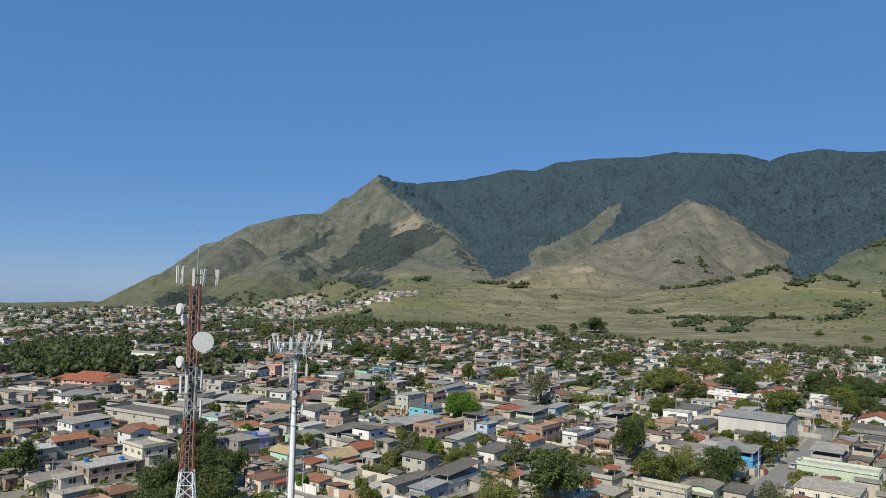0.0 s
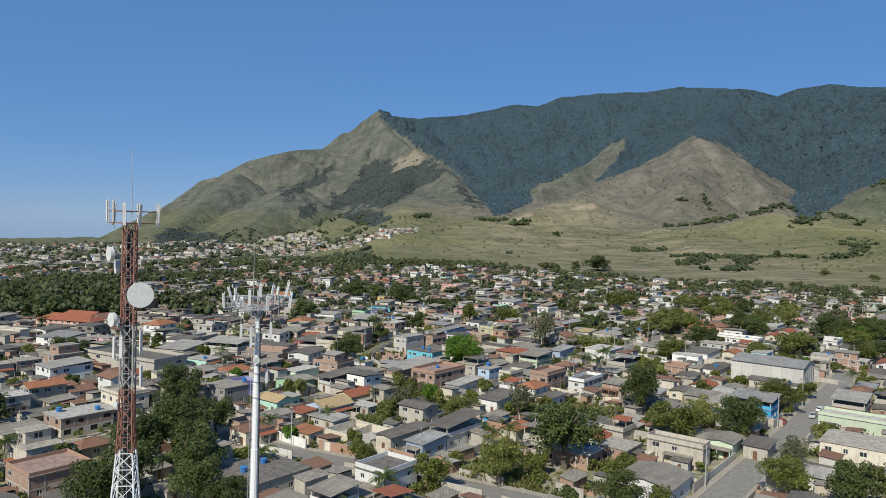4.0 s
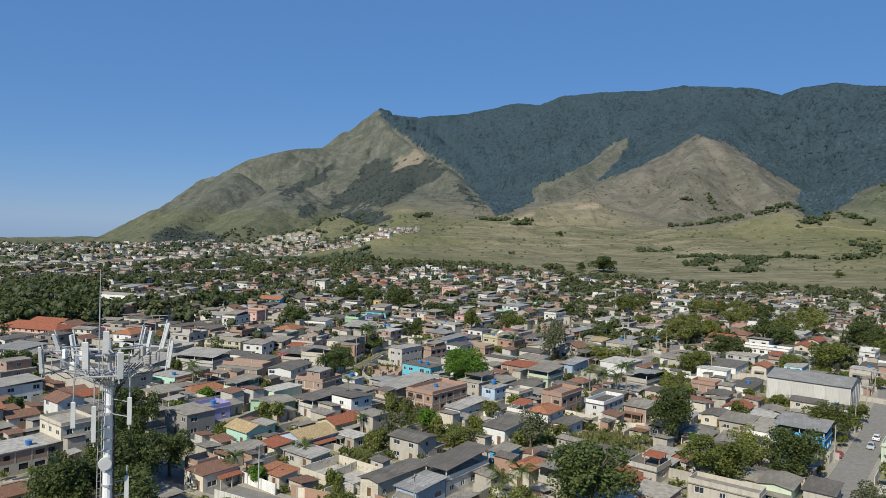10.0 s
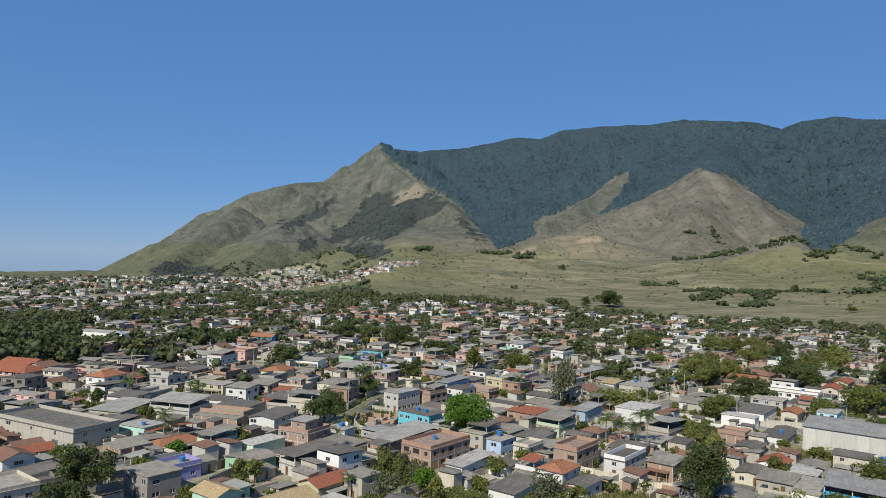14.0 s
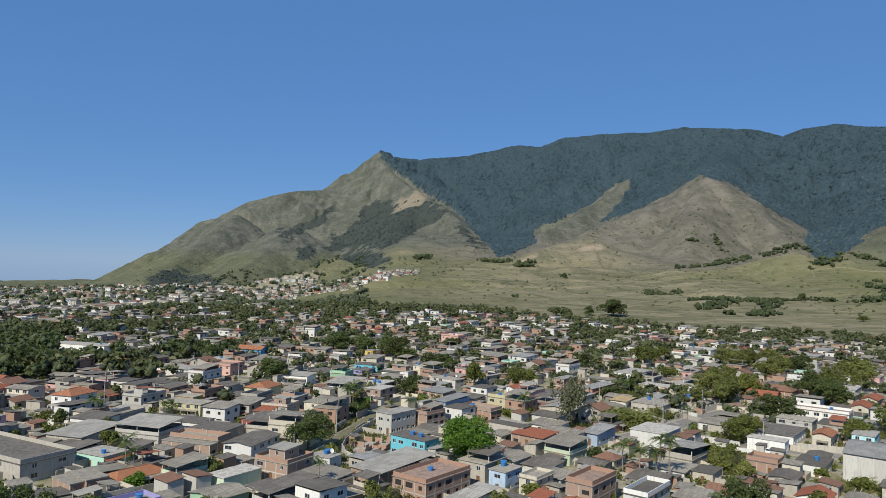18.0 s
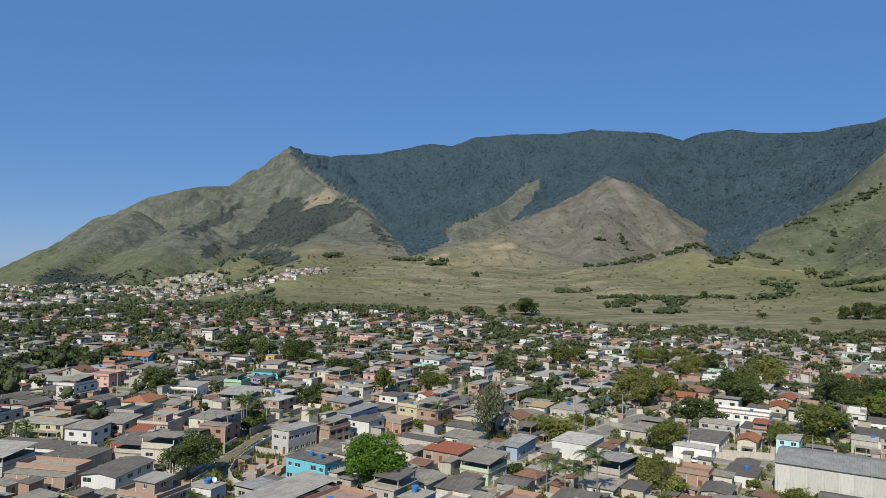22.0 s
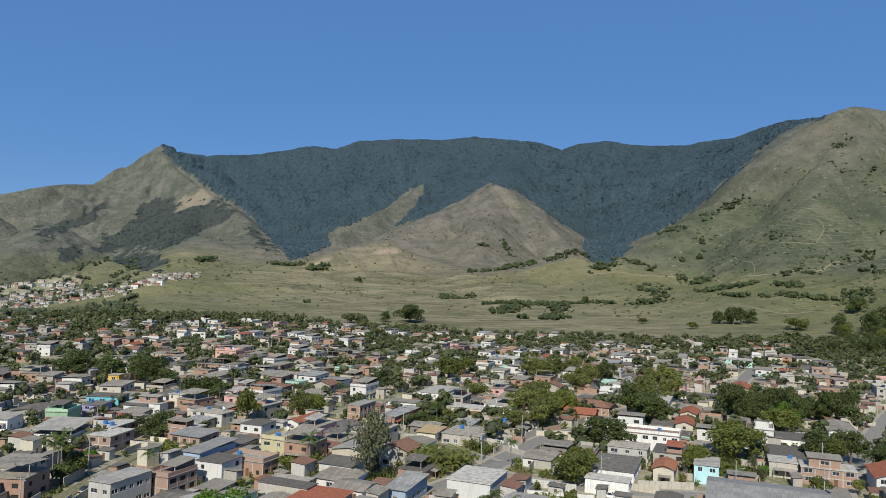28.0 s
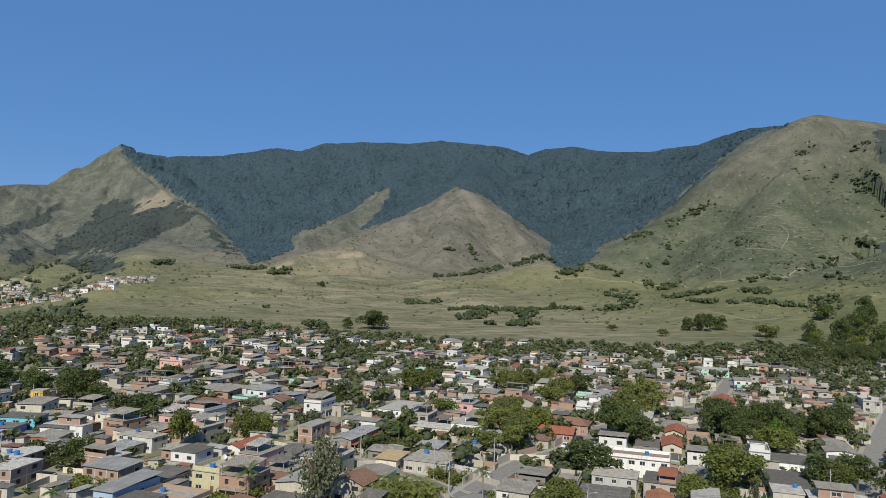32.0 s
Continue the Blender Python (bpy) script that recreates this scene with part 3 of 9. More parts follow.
# shrubs and tufts freckle the slopes, and cattle paths run level along them
fleck = noisy(nt, v, 0.075, 3, 0.55)
grass = mixed(nt, ranged(nt, fleck, 0.60, 0.67, 0, 0.7), grass, (0.050, 0.058, 0.036))
grass = mixed(nt, ranged(nt, noisy(nt, v, 0.12, 2, 0.5), 0.64, 0.70, 0, 0.55), grass, (0.235, 0.205, 0.15))
sep = nt.nodes.new("ShaderNodeSeparateXYZ")
nt.links.new(v, sep.inputs[0])
lift = nt.nodes.new("ShaderNodeMath")
lift.operation = "MULTIPLY_ADD"
nt.links.new(noisy(nt, v, 0.006, 4), lift.inputs[0])
lift.inputs[1].default_value = 70.0
nt.links.new(sep.outputs[2], lift.inputs[2])
saw = nt.nodes.new("ShaderNodeMath")
saw.operation = "PINGPONG"
saw.inputs[1].default_value = 3.4
nt.links.new(lift.outputs[0], saw.inputs[0])
where_path = nt.nodes.new("ShaderNodeMath")
where_path.operation = "MULTIPLY"
nt.links.new(ranged(nt, saw.outputs[0], 0.12, 0.42, 1, 0), where_path.inputs[0])
nt.links.new(ranged(nt, noisy(nt, v, 0.004, 4), 0.5, 0.58, 0, 0.5), where_path.inputs[1])
grass = mixed(nt, where_path.outputs[0], grass, (0.27, 0.235, 0.165))
soil = mixed(nt, ranged(nt, n_fine, 0.4, 0.65), (0.25, 0.205, 0.142), (0.34, 0.275, 0.195))
yard = mixed(nt, ranged(nt, noisy(nt, v, 0.05, 5), 0.42, 0.58), (0.27, 0.235, 0.165), (0.16, 0.165, 0.075))
yard = mixed(nt, ranged(nt, noisy(nt, v, 0.35, 5), 0.5, 0.65, 0, 0.8), yard, (0.38, 0.345, 0.285))
# woodland floor in the canopy's tone, blue distance haze included in the colour
hazed_tree_floor = mixed(nt, n_fine, (0.032, 0.054, 0.066), (0.050, 0.076, 0.088))
scrub_c = mixed(nt, n_mid, (0.037, 0.046, 0.042), (0.066, 0.074, 0.062))
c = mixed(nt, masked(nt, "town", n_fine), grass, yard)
c = mixed(nt, masked(nt, "bare", noisy(nt, v, 0.045, 5, 0.7), 0.3, 0.75, 0.6), c, soil)
c = mixed(nt, masked(nt, "scrub", n_mid), c, scrub_c)
c = mixed(nt, masked(nt, "woods", n_mid), c, hazed_tree_floor)
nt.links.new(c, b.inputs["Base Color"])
open_land = nt.nodes.new("ShaderNodeAttribute")
open_land.attribute_name = "town"
far_relief = nt.nodes.new("ShaderNodeMath")
far_relief.operation = "MULTIPLY"
nt.links.new(ranged(nt, open_land.outputs["Fac"], 0, 1, 24.0, 0.0), far_relief.inputs[0])
nt.links.new(noisy(nt, v, 0.016, 7, 0.62), far_relief.inputs[1])
both = nt.nodes.new("ShaderNodeMath")
both.operation = "MULTIPLY_ADD"
nt.links.new(n_fine, both.inputs[0])
both.inputs[1].default_value = 1.0
nt.links.new(far_relief.outputs[0], both.inputs[2])
bumped(nt, b, both.outputs[0], 0.75, 1.0)
gm.materials.append(m)


_gx0, _gy0, _gs = -2700.0, -150.0, 12.0
_hx, _hy = np.meshgrid(_gx0 + _gs * np.arange(300), _gy0 + _gs * np.arange(300), indexing="ij")
_hz = terrain_height(_hx, _hy)


def ground_z(x, y):
    """Height of the ground, from a grid of it."""
    fx, fy = (x - _gx0) / _gs, (y - _gy0) / _gs
    i, j = max(0, min(298, int(fx))), max(0, min(298, int(fy)))
    fx, fy = fx - i, fy - j
    return float((_hz[i, j] * (1 - fx) + _hz[i + 1, j] * fx) * (1 - fy) + (_hz[i, j + 1] * (1 - fx) + _hz[i + 1, j + 1] * fx) * fy)

# ---- building kit ----
YAW = -35.0    # the street grid's turn, degrees


def grid_to_world(u, v):
    c, s = math.cos(radians(YAW)), math.sin(radians(YAW))
    return 100 + c * u - s * v, 300 + s * u + c * v


def street_turn(x, y):
    """The streets west of the valley road lie squarer to the plain's edge than those of the main grid."""
    west = float(ramp(-x, 22, 60) * ramp(y, 255, 300))
    return YAW + 22.0 * west


class Shell:
    """Verts and faces gathered for one mesh."""

    def __init__(self):
        self.v, self.f, self.m = [], [], []

    def quad(self, *pts, mat=0):
        n = len(self.v)
        self.v += [tuple(p) for p in pts]
        self.f.append(tuple(range(n, n + len(pts))))
        self.m.append(mat)

    def box(self, x0, x1, y0, y1, z0, z1, mat=0, bevel=0.0):
        n = len(self.v)
        if bevel > 0:
            b = bevel
            rings = [(z0, 0), (z1 - b, 0), (z1, b)]
            for z, i in rings:
                self.v += [(x0 + i, y0 + i, z), (x1 - i, y0 + i, z), (x1 - i, y1 - i, z), (x0 + i, y1 - i, z)]
            fs = [(3, 2, 1, 0), (8, 9, 10, 11)]
            for k in (0, 4):
                fs += [(k + i, k + (i + 1) % 4, k + 4 + (i + 1) % 4, k + 4 + i) for i in range(4)]
        else:
            self.v += [(x0, y0, z0), (x1, y0, z0), (x1, y1, z0), (x0, y1, z0), (x0, y0, z1), (x1, y0, z1), (x1, y1, z1), (x0, y1, z1)]
            fs = [(3, 2, 1, 0), (4, 5, 6, 7), (0, 1, 5, 4), (1, 2, 6, 5), (2, 3, 7, 6), (3, 0, 4, 7)]
        self.f += [tuple(n + i for i in f) for f in fs]
        self.m += [mat] * len(fs)

    def tube(self, pts, radii, sides=8, mat=0, caps=True):
        n = len(self.v)
        pts = [Vector(p) for p in pts]
        for i, p in enumerate(pts):
            d = (pts[min(i + 1, len(pts) - 1)] - pts[max(i - 1, 0)]).normalized()
            a = d.orthogonal().normalized() if abs(d.z) < 0.95 else Vector((1, 0, 0))
            a = (a - d * a.dot(d)).normalized()
            q = d.cross(a)
            r = radii[i] if isinstance(radii, (list, tuple)) else radii
            for k in range(sides):
                t = 2 * math.pi * k / sides
                self.v.append(tuple(p + a * (r * math.cos(t)) + q * (r * math.sin(t))))
        for i in range(len(pts) - 1):
            for k in range(sides):
                a0, a1 = n + i * sides + k, n + i * sides + (k + 1) % sides
                self.f.append((a0, a1, a1 + sides, a0 + sides))
                self.m.append(mat)
        if caps:
            self.f.append(tuple(n + k for k in reversed(range(sides))))
            self.f.append(tuple(n + (len(pts) - 1) * sides + k for k in range(sides)))
            self.m += [mat, mat]

    def slab(self, outline, z, thick, mat=0):
        """An upright prism over an outline of x, y, whose top follows z(x, y)."""
        n, k = len(self.v), len(outline)
        self.v += [(x, y, z(x, y) - thick) for x, y in outline] + [(x, y, z(x, y)) for x, y in outline]
        self.f += [tuple(n + i for i in reversed(range(k))), tuple(n + k + i for i in range(k))]
        self.f += [(n + i, n + (i + 1) % k, n + k + (i + 1) % k, n + k + i) for i in range(k)]
        self.m += [mat] * (k + 2)

    def mesh(self, name, *mats):
        me = bpy.data.meshes.new(name)
        me.from_pydata(self.v, [], self.f)
        for m in mats:
            me.materials.append(m)
        if len(mats) > 1:
            me.polygons.foreach_set("material_index", self.m)
        return me


MADE = []


def part(name, mesh, parent, label="", at=None):
    ob = new(name, mesh)
    MADE.append(ob)
    ob.parent = parent
    if at is not None:
        ob.matrix_basis = at
    if label:
        ob["label"] = label
    return ob


def thing(name, x, y, z=None, turn=0.0, label="", category="", group=""):
    ob = new(name)
    ob.empty_display_size = 0.5
    ob.matrix_basis = pose(x, y, ground_z(x, y) if z is None else z, 0, 0, turn)
    return tagged(ob, label, category, group)


def facade(sh, p0, p1, z0, z1, holes, deep=0.14, mat=0):
    """One wall face from p0 to p1 (outside to the right of the way), with reveals round its openings."""
    (ax, ay), (bx, by) = p0, p1
    length = math.hypot(bx - ax, by - ay)
    ux, uy = (bx - ax) / length, (by - ay) / length
    nx, ny = uy, -ux
    xs = sorted({0.0, length, *[h[0] for h in holes], *[h[1] for h in holes]})
    zs = sorted({z0, z1, *[h[2] for h in holes], *[h[3] for h in holes]})
    at = lambda s, z, d=0.0: (ax + ux * s - nx * d, ay + uy * s - ny * d, z)
    for s0, s1 in zip(xs, xs[1:]):
        for c0, c1 in zip(zs, zs[1:]):
            if any(h[0] <= s0 and s1 <= h[1] and h[2] <= c0 and c1 <= h[3] for h in holes):
                continue
            sh.quad(at(s0, c0), at(s1, c0), at(s1, c1), at(s0, c1), mat=mat)
    for s0, s1, c0, c1 in holes:
        sh.quad(at(s0, c0), at(s1, c0), at(s1, c0, deep), at(s0, c0, deep), mat=mat)
        sh.quad(at(s0, c1, deep), at(s1, c1, deep), at(s1, c1), at(s0, c1), mat=mat)
        sh.quad(at(s0, c0), at(s0, c0, deep), at(s0, c1, deep), at(s0, c1), mat=mat)
        sh.quad(at(s1, c0, deep), at(s1, c0), at(s1, c1), at(s1, c1, deep), mat=mat)


_panes = {}


def pane_mesh(w, h, kind):
    """A window or door leaf, local x across, z up from its sill, set behind y = 0."""
    key = (round(w, 1), round(h, 1), kind)
    if key not in _panes:
        w, h = key[0], key[1]
        sh = Shell()
        if kind == "window":
            f = 0.06
            xs, zs = [-w / 2, -w / 2 + f, -f / 2, f / 2, w / 2 - f, w / 2], [0, f, h - f, h]
            sh.v = [(a, 0.03, c) for c in zs for a in xs]
            for j in range(3):
                for i in range(5):
                    q = (j * 6 + i, j * 6 + i + 1, j * 6 + i + 7, j * 6 + i + 6)
                    if j == 1 and i in (1, 3):
                        n = len(sh.v)
                        sh.v += [(sh.v[k][0], 0.09, sh.v[k][2]) for k in q]
                        for k in range(4):
                            sh.f.append((q[k], q[(k + 1) % 4], n + (k + 1) % 4, n + k))
                            sh.m.append(0)
                        sh.f.append((n, n + 1, n + 2, n + 3))
                        sh.m.append(1)
                    else:
                        sh.f.append(q)
                        sh.m.append(0)
            me = sh.mesh("window", FRAME_W, GLASS)
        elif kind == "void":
            # a solid dark sheet closes the reveal, its colour replacing the room's shade
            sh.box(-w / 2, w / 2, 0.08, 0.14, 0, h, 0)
            me = sh.mesh("opening", INNER_DARK)
        else:
            sh.box(-w / 2, w / 2, 0.05, 0.10, 0, h, 0)
            me = sh.mesh("door", WOOD)
        _panes[key] = me
    return _panes[key]


_sills = {}


def sill_mesh(w):
    key = round(w, 1)
    if key not in _sills:
        sh = Shell()
        sh.box(-key / 2 - 0.08, key / 2 + 0.08, -0.09, 0.04, -0.07, 0.0, 0, 0.01)
        _sills[key] = sh.mesh("window_sill", CONCRETE)
    return _sills[key]


def window_row(rng, length, z, kind, door=False, dense=1.0):
    """Openings for one storey of one side: (from, to, bottom, top, kind)."""
    out = []
    if length < 2.2 or dense < 0.05:
        return out
    n = max(1, int(length / 3.4 * dense + 0.3))
    step = length / n
    for i in range(n):
        if rng.random() < 0.16 and n > 1:
            continue
        mid = (i + 0.5) * step
        if door and i == n // 2:
            out.append((mid - 0.5, mid + 0.5, z + 0.02, z + 2.15, "door"))
            continue
        w = rng.choice((1.0, 1.2, 1.5, 1.8, 2.1))
        w = min(w, step - 0.7)
        h = rng.choice((1.0, 1.1, 1.25))
        out.append((mid - w / 2, mid + w / 2, z + 0.85, z + 0.85 + h, kind))
    return out


def roof_on(sh_name, root, w, d, h, roof, look_, rng, parapet_mat):
    """The roof's own mesh, by kind. Returns the height of its top."""
    sh = Shell()
    o = 0.5
    mat = ROOF[look_]
    if roof in ("slab", "parapet"):
        sh.box(-w / 2 - 0.25, w / 2 + 0.25, -d / 2 - 0.25, d / 2 + 0.25, h, h + 0.16, 0, 0.02)
        part("roof", sh.mesh("roof", mat), root)
        if roof == "parapet":
            ph, th = rng.choice((0.7, 0.9, 1.0)), 0.15
            ring = Shell()
            for x0, x1, y0, y1 in ((-w / 2, w / 2, -d / 2, -d / 2 + th), (-w / 2, w / 2, d / 2 - th, d / 2),
                                   (-w / 2, -w / 2 + th, -d / 2 + th, d / 2 - th), (w / 2 - th, w / 2, -d / 2 + th, d / 2 - th)):
                ring.box(x0, x1, y0, y1, h + 0.16, h + 0.16 + ph)
            part("parapet", ring.mesh("parapet", parapet_mat), root)
        return h + 0.16
    if roof == "canopy":
        sh.box(-w / 2 - 0.2, w / 2 + 0.2, -d / 2 - 0.2, d / 2 + 0.2, h, h + 0.15, 0, 0.02)
        part("roof", sh.mesh("roof", ROOF["slab"]), root)
        top = Shell()
        up, rise = 2.3, 0.08 * d
        k = lambda x, y: h + 0.15 + up + rise * (0.5 + y / d)
        top.slab([(-w / 2 - 0.5, -d / 2 - 0.5), (w / 2 + 0.5, -d / 2 - 0.5), (w / 2 + 0.5, d / 2 + 0.5), (-w / 2 - 0.5, d / 2 + 0.5)], k, 0.07)
        part("canopy", top.mesh("canopy", mat), root)
        posts = bpy.data.meshes.get("terrace_post")
        if posts is None:
            ps = Shell()
            ps.box(-0.1, 0.1, -0.1, 0.1, 0, up + 0.02)
            posts = ps.mesh("terrace_post", WALL["cream"])
        for x in (-w / 2 + 0.2, 0, w / 2 - 0.2):
            for y in (-d / 2 + 0.2, d / 2 - 0.2):
                if x == 0 and w < 9:
                    continue
                part("terrace_post", posts, root, at=pose(x, y, h + 0.15))
        rail = Shell()
        rail.box(-w / 2, w / 2, -d / 2, -d / 2 + 0.12, h + 0.15, h + 1.05)
        rail.box(-w / 2, -w / 2 + 0.12, -d / 2 + 0.12, d / 2, h + 0.15, h + 1.05)
        rail.box(w / 2 - 0.12, w / 2, -d / 2 + 0.12, d / 2, h + 0.15, h + 1.05)
        rail.box(-w / 2 + 0.12, w / 2 - 0.12, d / 2 - 0.12, d / 2, h + 0.15, h + 1.05 + up * 0.2)
        part("terrace_wall", rail.mesh("terrace_wall", parapet_mat), root)
        return h + 2.5
    if roof == "shed":
        rise = min(0.055 * d, 0.9)
        k = lambda x, y: h + 0.12 + rise * (0.5 + y / d)
        sh.slab([(-w / 2 - o, -d / 2 - o), (w / 2 + o, -d / 2 - o), (w / 2 + o, d / 2 + o), (-w / 2 - o, d / 2 + o)], k, 0.08)
        part("roof", sh.mesh("roof", mat), root)
        return h
    pitch = 0.16 if look_ in ("fibro", "fibro_dark", "metal", "bluish") else 0.36
    turned = d > w
    a, bq = (d, w) if turned else (w, d)
    flip = (lambda x, y, z: (-y, x, z)) if turned else (lambda x, y, z: (x, y, z))
    rise = pitch * bq / 2
    hip = bq / 2 * 0.85 if roof == "hip" else 0.0
    e = o
    lowz = h - pitch * e + 0.06
    for sgn in (-1, 1):
        pts = [(-a / 2 - e, sgn * (bq / 2 + e), lowz), (a / 2 + e, sgn * (bq / 2 + e), lowz), (a / 2 + e - hip, 0, h + rise + 0.06), (-a / 2 - e + hip, 0, h + rise + 0.06)]
        if sgn > 0:
            pts = pts[::-1]
        sh.quad(*[flip(*p) for p in pts])
        sh.quad(*[flip(p[0], p[1], p[2] - 0.1) for p in reversed(pts)])
        sh.quad(flip(-a / 2 - e, sgn * (bq / 2 + e), lowz - 0.1), flip(a / 2 + e, sgn * (bq / 2 + e), lowz - 0.1), flip(a / 2 + e, sgn * (bq / 2 + e), lowz), flip(-a / 2 - e, sgn * (bq / 2 + e), lowz))
    for sgn in (-1, 1):
        x = sgn * (a / 2 + e)
        if hip:
            tri = [(x, -bq / 2 - e, lowz), (x, bq / 2 + e, lowz), (x - sgn * hip, 0, h + rise + 0.06)]
            sh.quad(*[flip(*p) for p in (tri if sgn > 0 else tri[::-1])])
        else:
            for s2 in (-1, 1):
                sh.quad(flip(x, s2 * (bq / 2 + e), lowz - 0.1), flip(x, s2 * (bq / 2 + e), lowz), flip(x, 0, h + rise + 0.06), flip(x, 0, h + rise - 0.04))
    part("roof", sh.mesh("roof", mat), root)
    if not hip:
        for sgn in (-1, 1):
            g = Shell()
            x = sgn * (a / 2 - 0.06)
            for dx in (-0.06, 0.06):
                g.quad(*[flip(x + dx, y, z) for y, z in ((-bq / 2, h), (bq / 2, h), (0, h + rise))])
            part("gable", g.mesh("gable", parapet_mat), root)
    else:
        r = Shell()
        r.tube([flip(-a / 2 - e + hip, 0, h + rise + 0.08), flip(a / 2 + e - hip, 0, h + rise + 0.08)], 0.12, 6)
        part("ridge_cap", r.mesh("ridge_cap", mat), root)
    return h + rise


def lean_on(root, rng, w, d, h, roof, here, turn, wall_mat, covered=0.5):
    """What people add to a house: a porch roof on posts, a part-covered roof terrace, bare column stubs."""
    sides = [(a, (w, d)[a % 180 == 90], (d, w)[a % 180 == 90]) for a in (0, 90, 180, 270) if math.cos(radians(a + turn)) > 0.3]
    ang, length, across = rng.choice(sides)
    if rng.random() < 0.5:
        out, z = rng.uniform(1.3, 2.1), min(2.75, h - 0.15)
        run = length * rng.uniform(0.5, 1.0)
        s0 = rng.uniform(-1, 1) * (length - run) / 2
        sh = Shell()
        sh.slab([(s0 - run / 2, -across / 2 - out), (s0 + run / 2, -across / 2 - out), (s0 + run / 2, -across / 2 - 0.02), (s0 - run / 2, -across / 2 - 0.02)], lambda x, y: z + 0.16 * (y + across / 2), 0.07, 0)
        n = max(2, int(run / 2.6) + 1)
        for i in range(n):
            x = s0 - run / 2 + 0.12 + (run - 0.24) * i / (n - 1)
            sh.box(x - 0.08, x + 0.08, -across / 2 - out + 0.1, -across / 2 - out + 0.26, -0.2, z - 0.16 * out + 0.02, 1)
        part("porch", sh.mesh("porch", ROOF[rng.choice(("fibro", "fibro", "fibro_dark", "metal", "tile_red", "tile_brown"))], wall_mat), root, at=here @ pose(0, 0, 0, 0, 0, ang))
    if roof in ("slab", "parapet") and rng.random() < covered:
        part_w, part_d = w * rng.uniform(0.4, 0.95), d * rng.uniform(0.4, 0.8)
        cx, cy = rng.uniform(-1, 1) * (w - part_w) / 2, rng.uniform(-1, 1) * (d - part_d) / 2
        up = rng.uniform(2.0, 2.5)
        sh = Shell()
        x0, x1, y0, y1 = cx - part_w / 2, cx + part_w / 2, cy - part_d / 2, cy + part_d / 2
        sh.slab([(x0 - 0.3, y0 - 0.3), (x1 + 0.3, y0 - 0.3), (x1 + 0.3, y1 + 0.3), (x0 - 0.3, y1 + 0.3)], lambda x, y: h + 0.16 + up + 0.09 * (y - cy), 0.07, 0)
        bare = rng.choice((wall_mat, WALL["brick"], WALL["grey"]))
        part("terrace_cover", sh.mesh("terrace_cover", ROOF[rng.choice(("fibro", "fibro_dark", "metal", "fibro", "tile_red"))]), root, at=here)
        for x in (x0 + 0.1, x1 - 0.1):
            for y in (y0 + 0.1, y1 - 0.1):
                ps = Shell()
                ps.box(x - 0.09, x + 0.09, y - 0.09, y + 0.09, h + 0.1, h + 0.12 + up + 0.09 * (y - cy))
                part("terrace_post", ps.mesh("terrace_post", bare), root, at=here)
        for odds, ya, yb, top in ((0.6, y1 - 0.14, y1 - 0.02, up * 0.9), (0.5, y0 + 0.02, y0 + 0.14, 0.95)):
            if rng.random() < odds:
                ws = Shell()
                ws.box(x0 + 0.21, x1 - 0.21, ya, yb, h + 0.16, h + 0.16 + top)
                part("terrace_wall", ws.mesh("terrace_wall", bare), root, at=here)
    elif roof in ("slab", "parapet") and rng.random() < 0.16:
        for x in (-w / 2 + 0.3, 0, w / 2 - 0.3):
            for y in (-d / 2 + 0.3, d / 2 - 0.3):
                if rng.random() < 0.6:
                    sh = Shell()
                    sh.box(x - 0.1, x + 0.1, y - 0.1, y + 0.1, h + 0.1, h + rng.uniform(0.6, 1.3))
                    part("column_stub", sh.mesh("column_stub", WALL["grey"]), root, at=here)


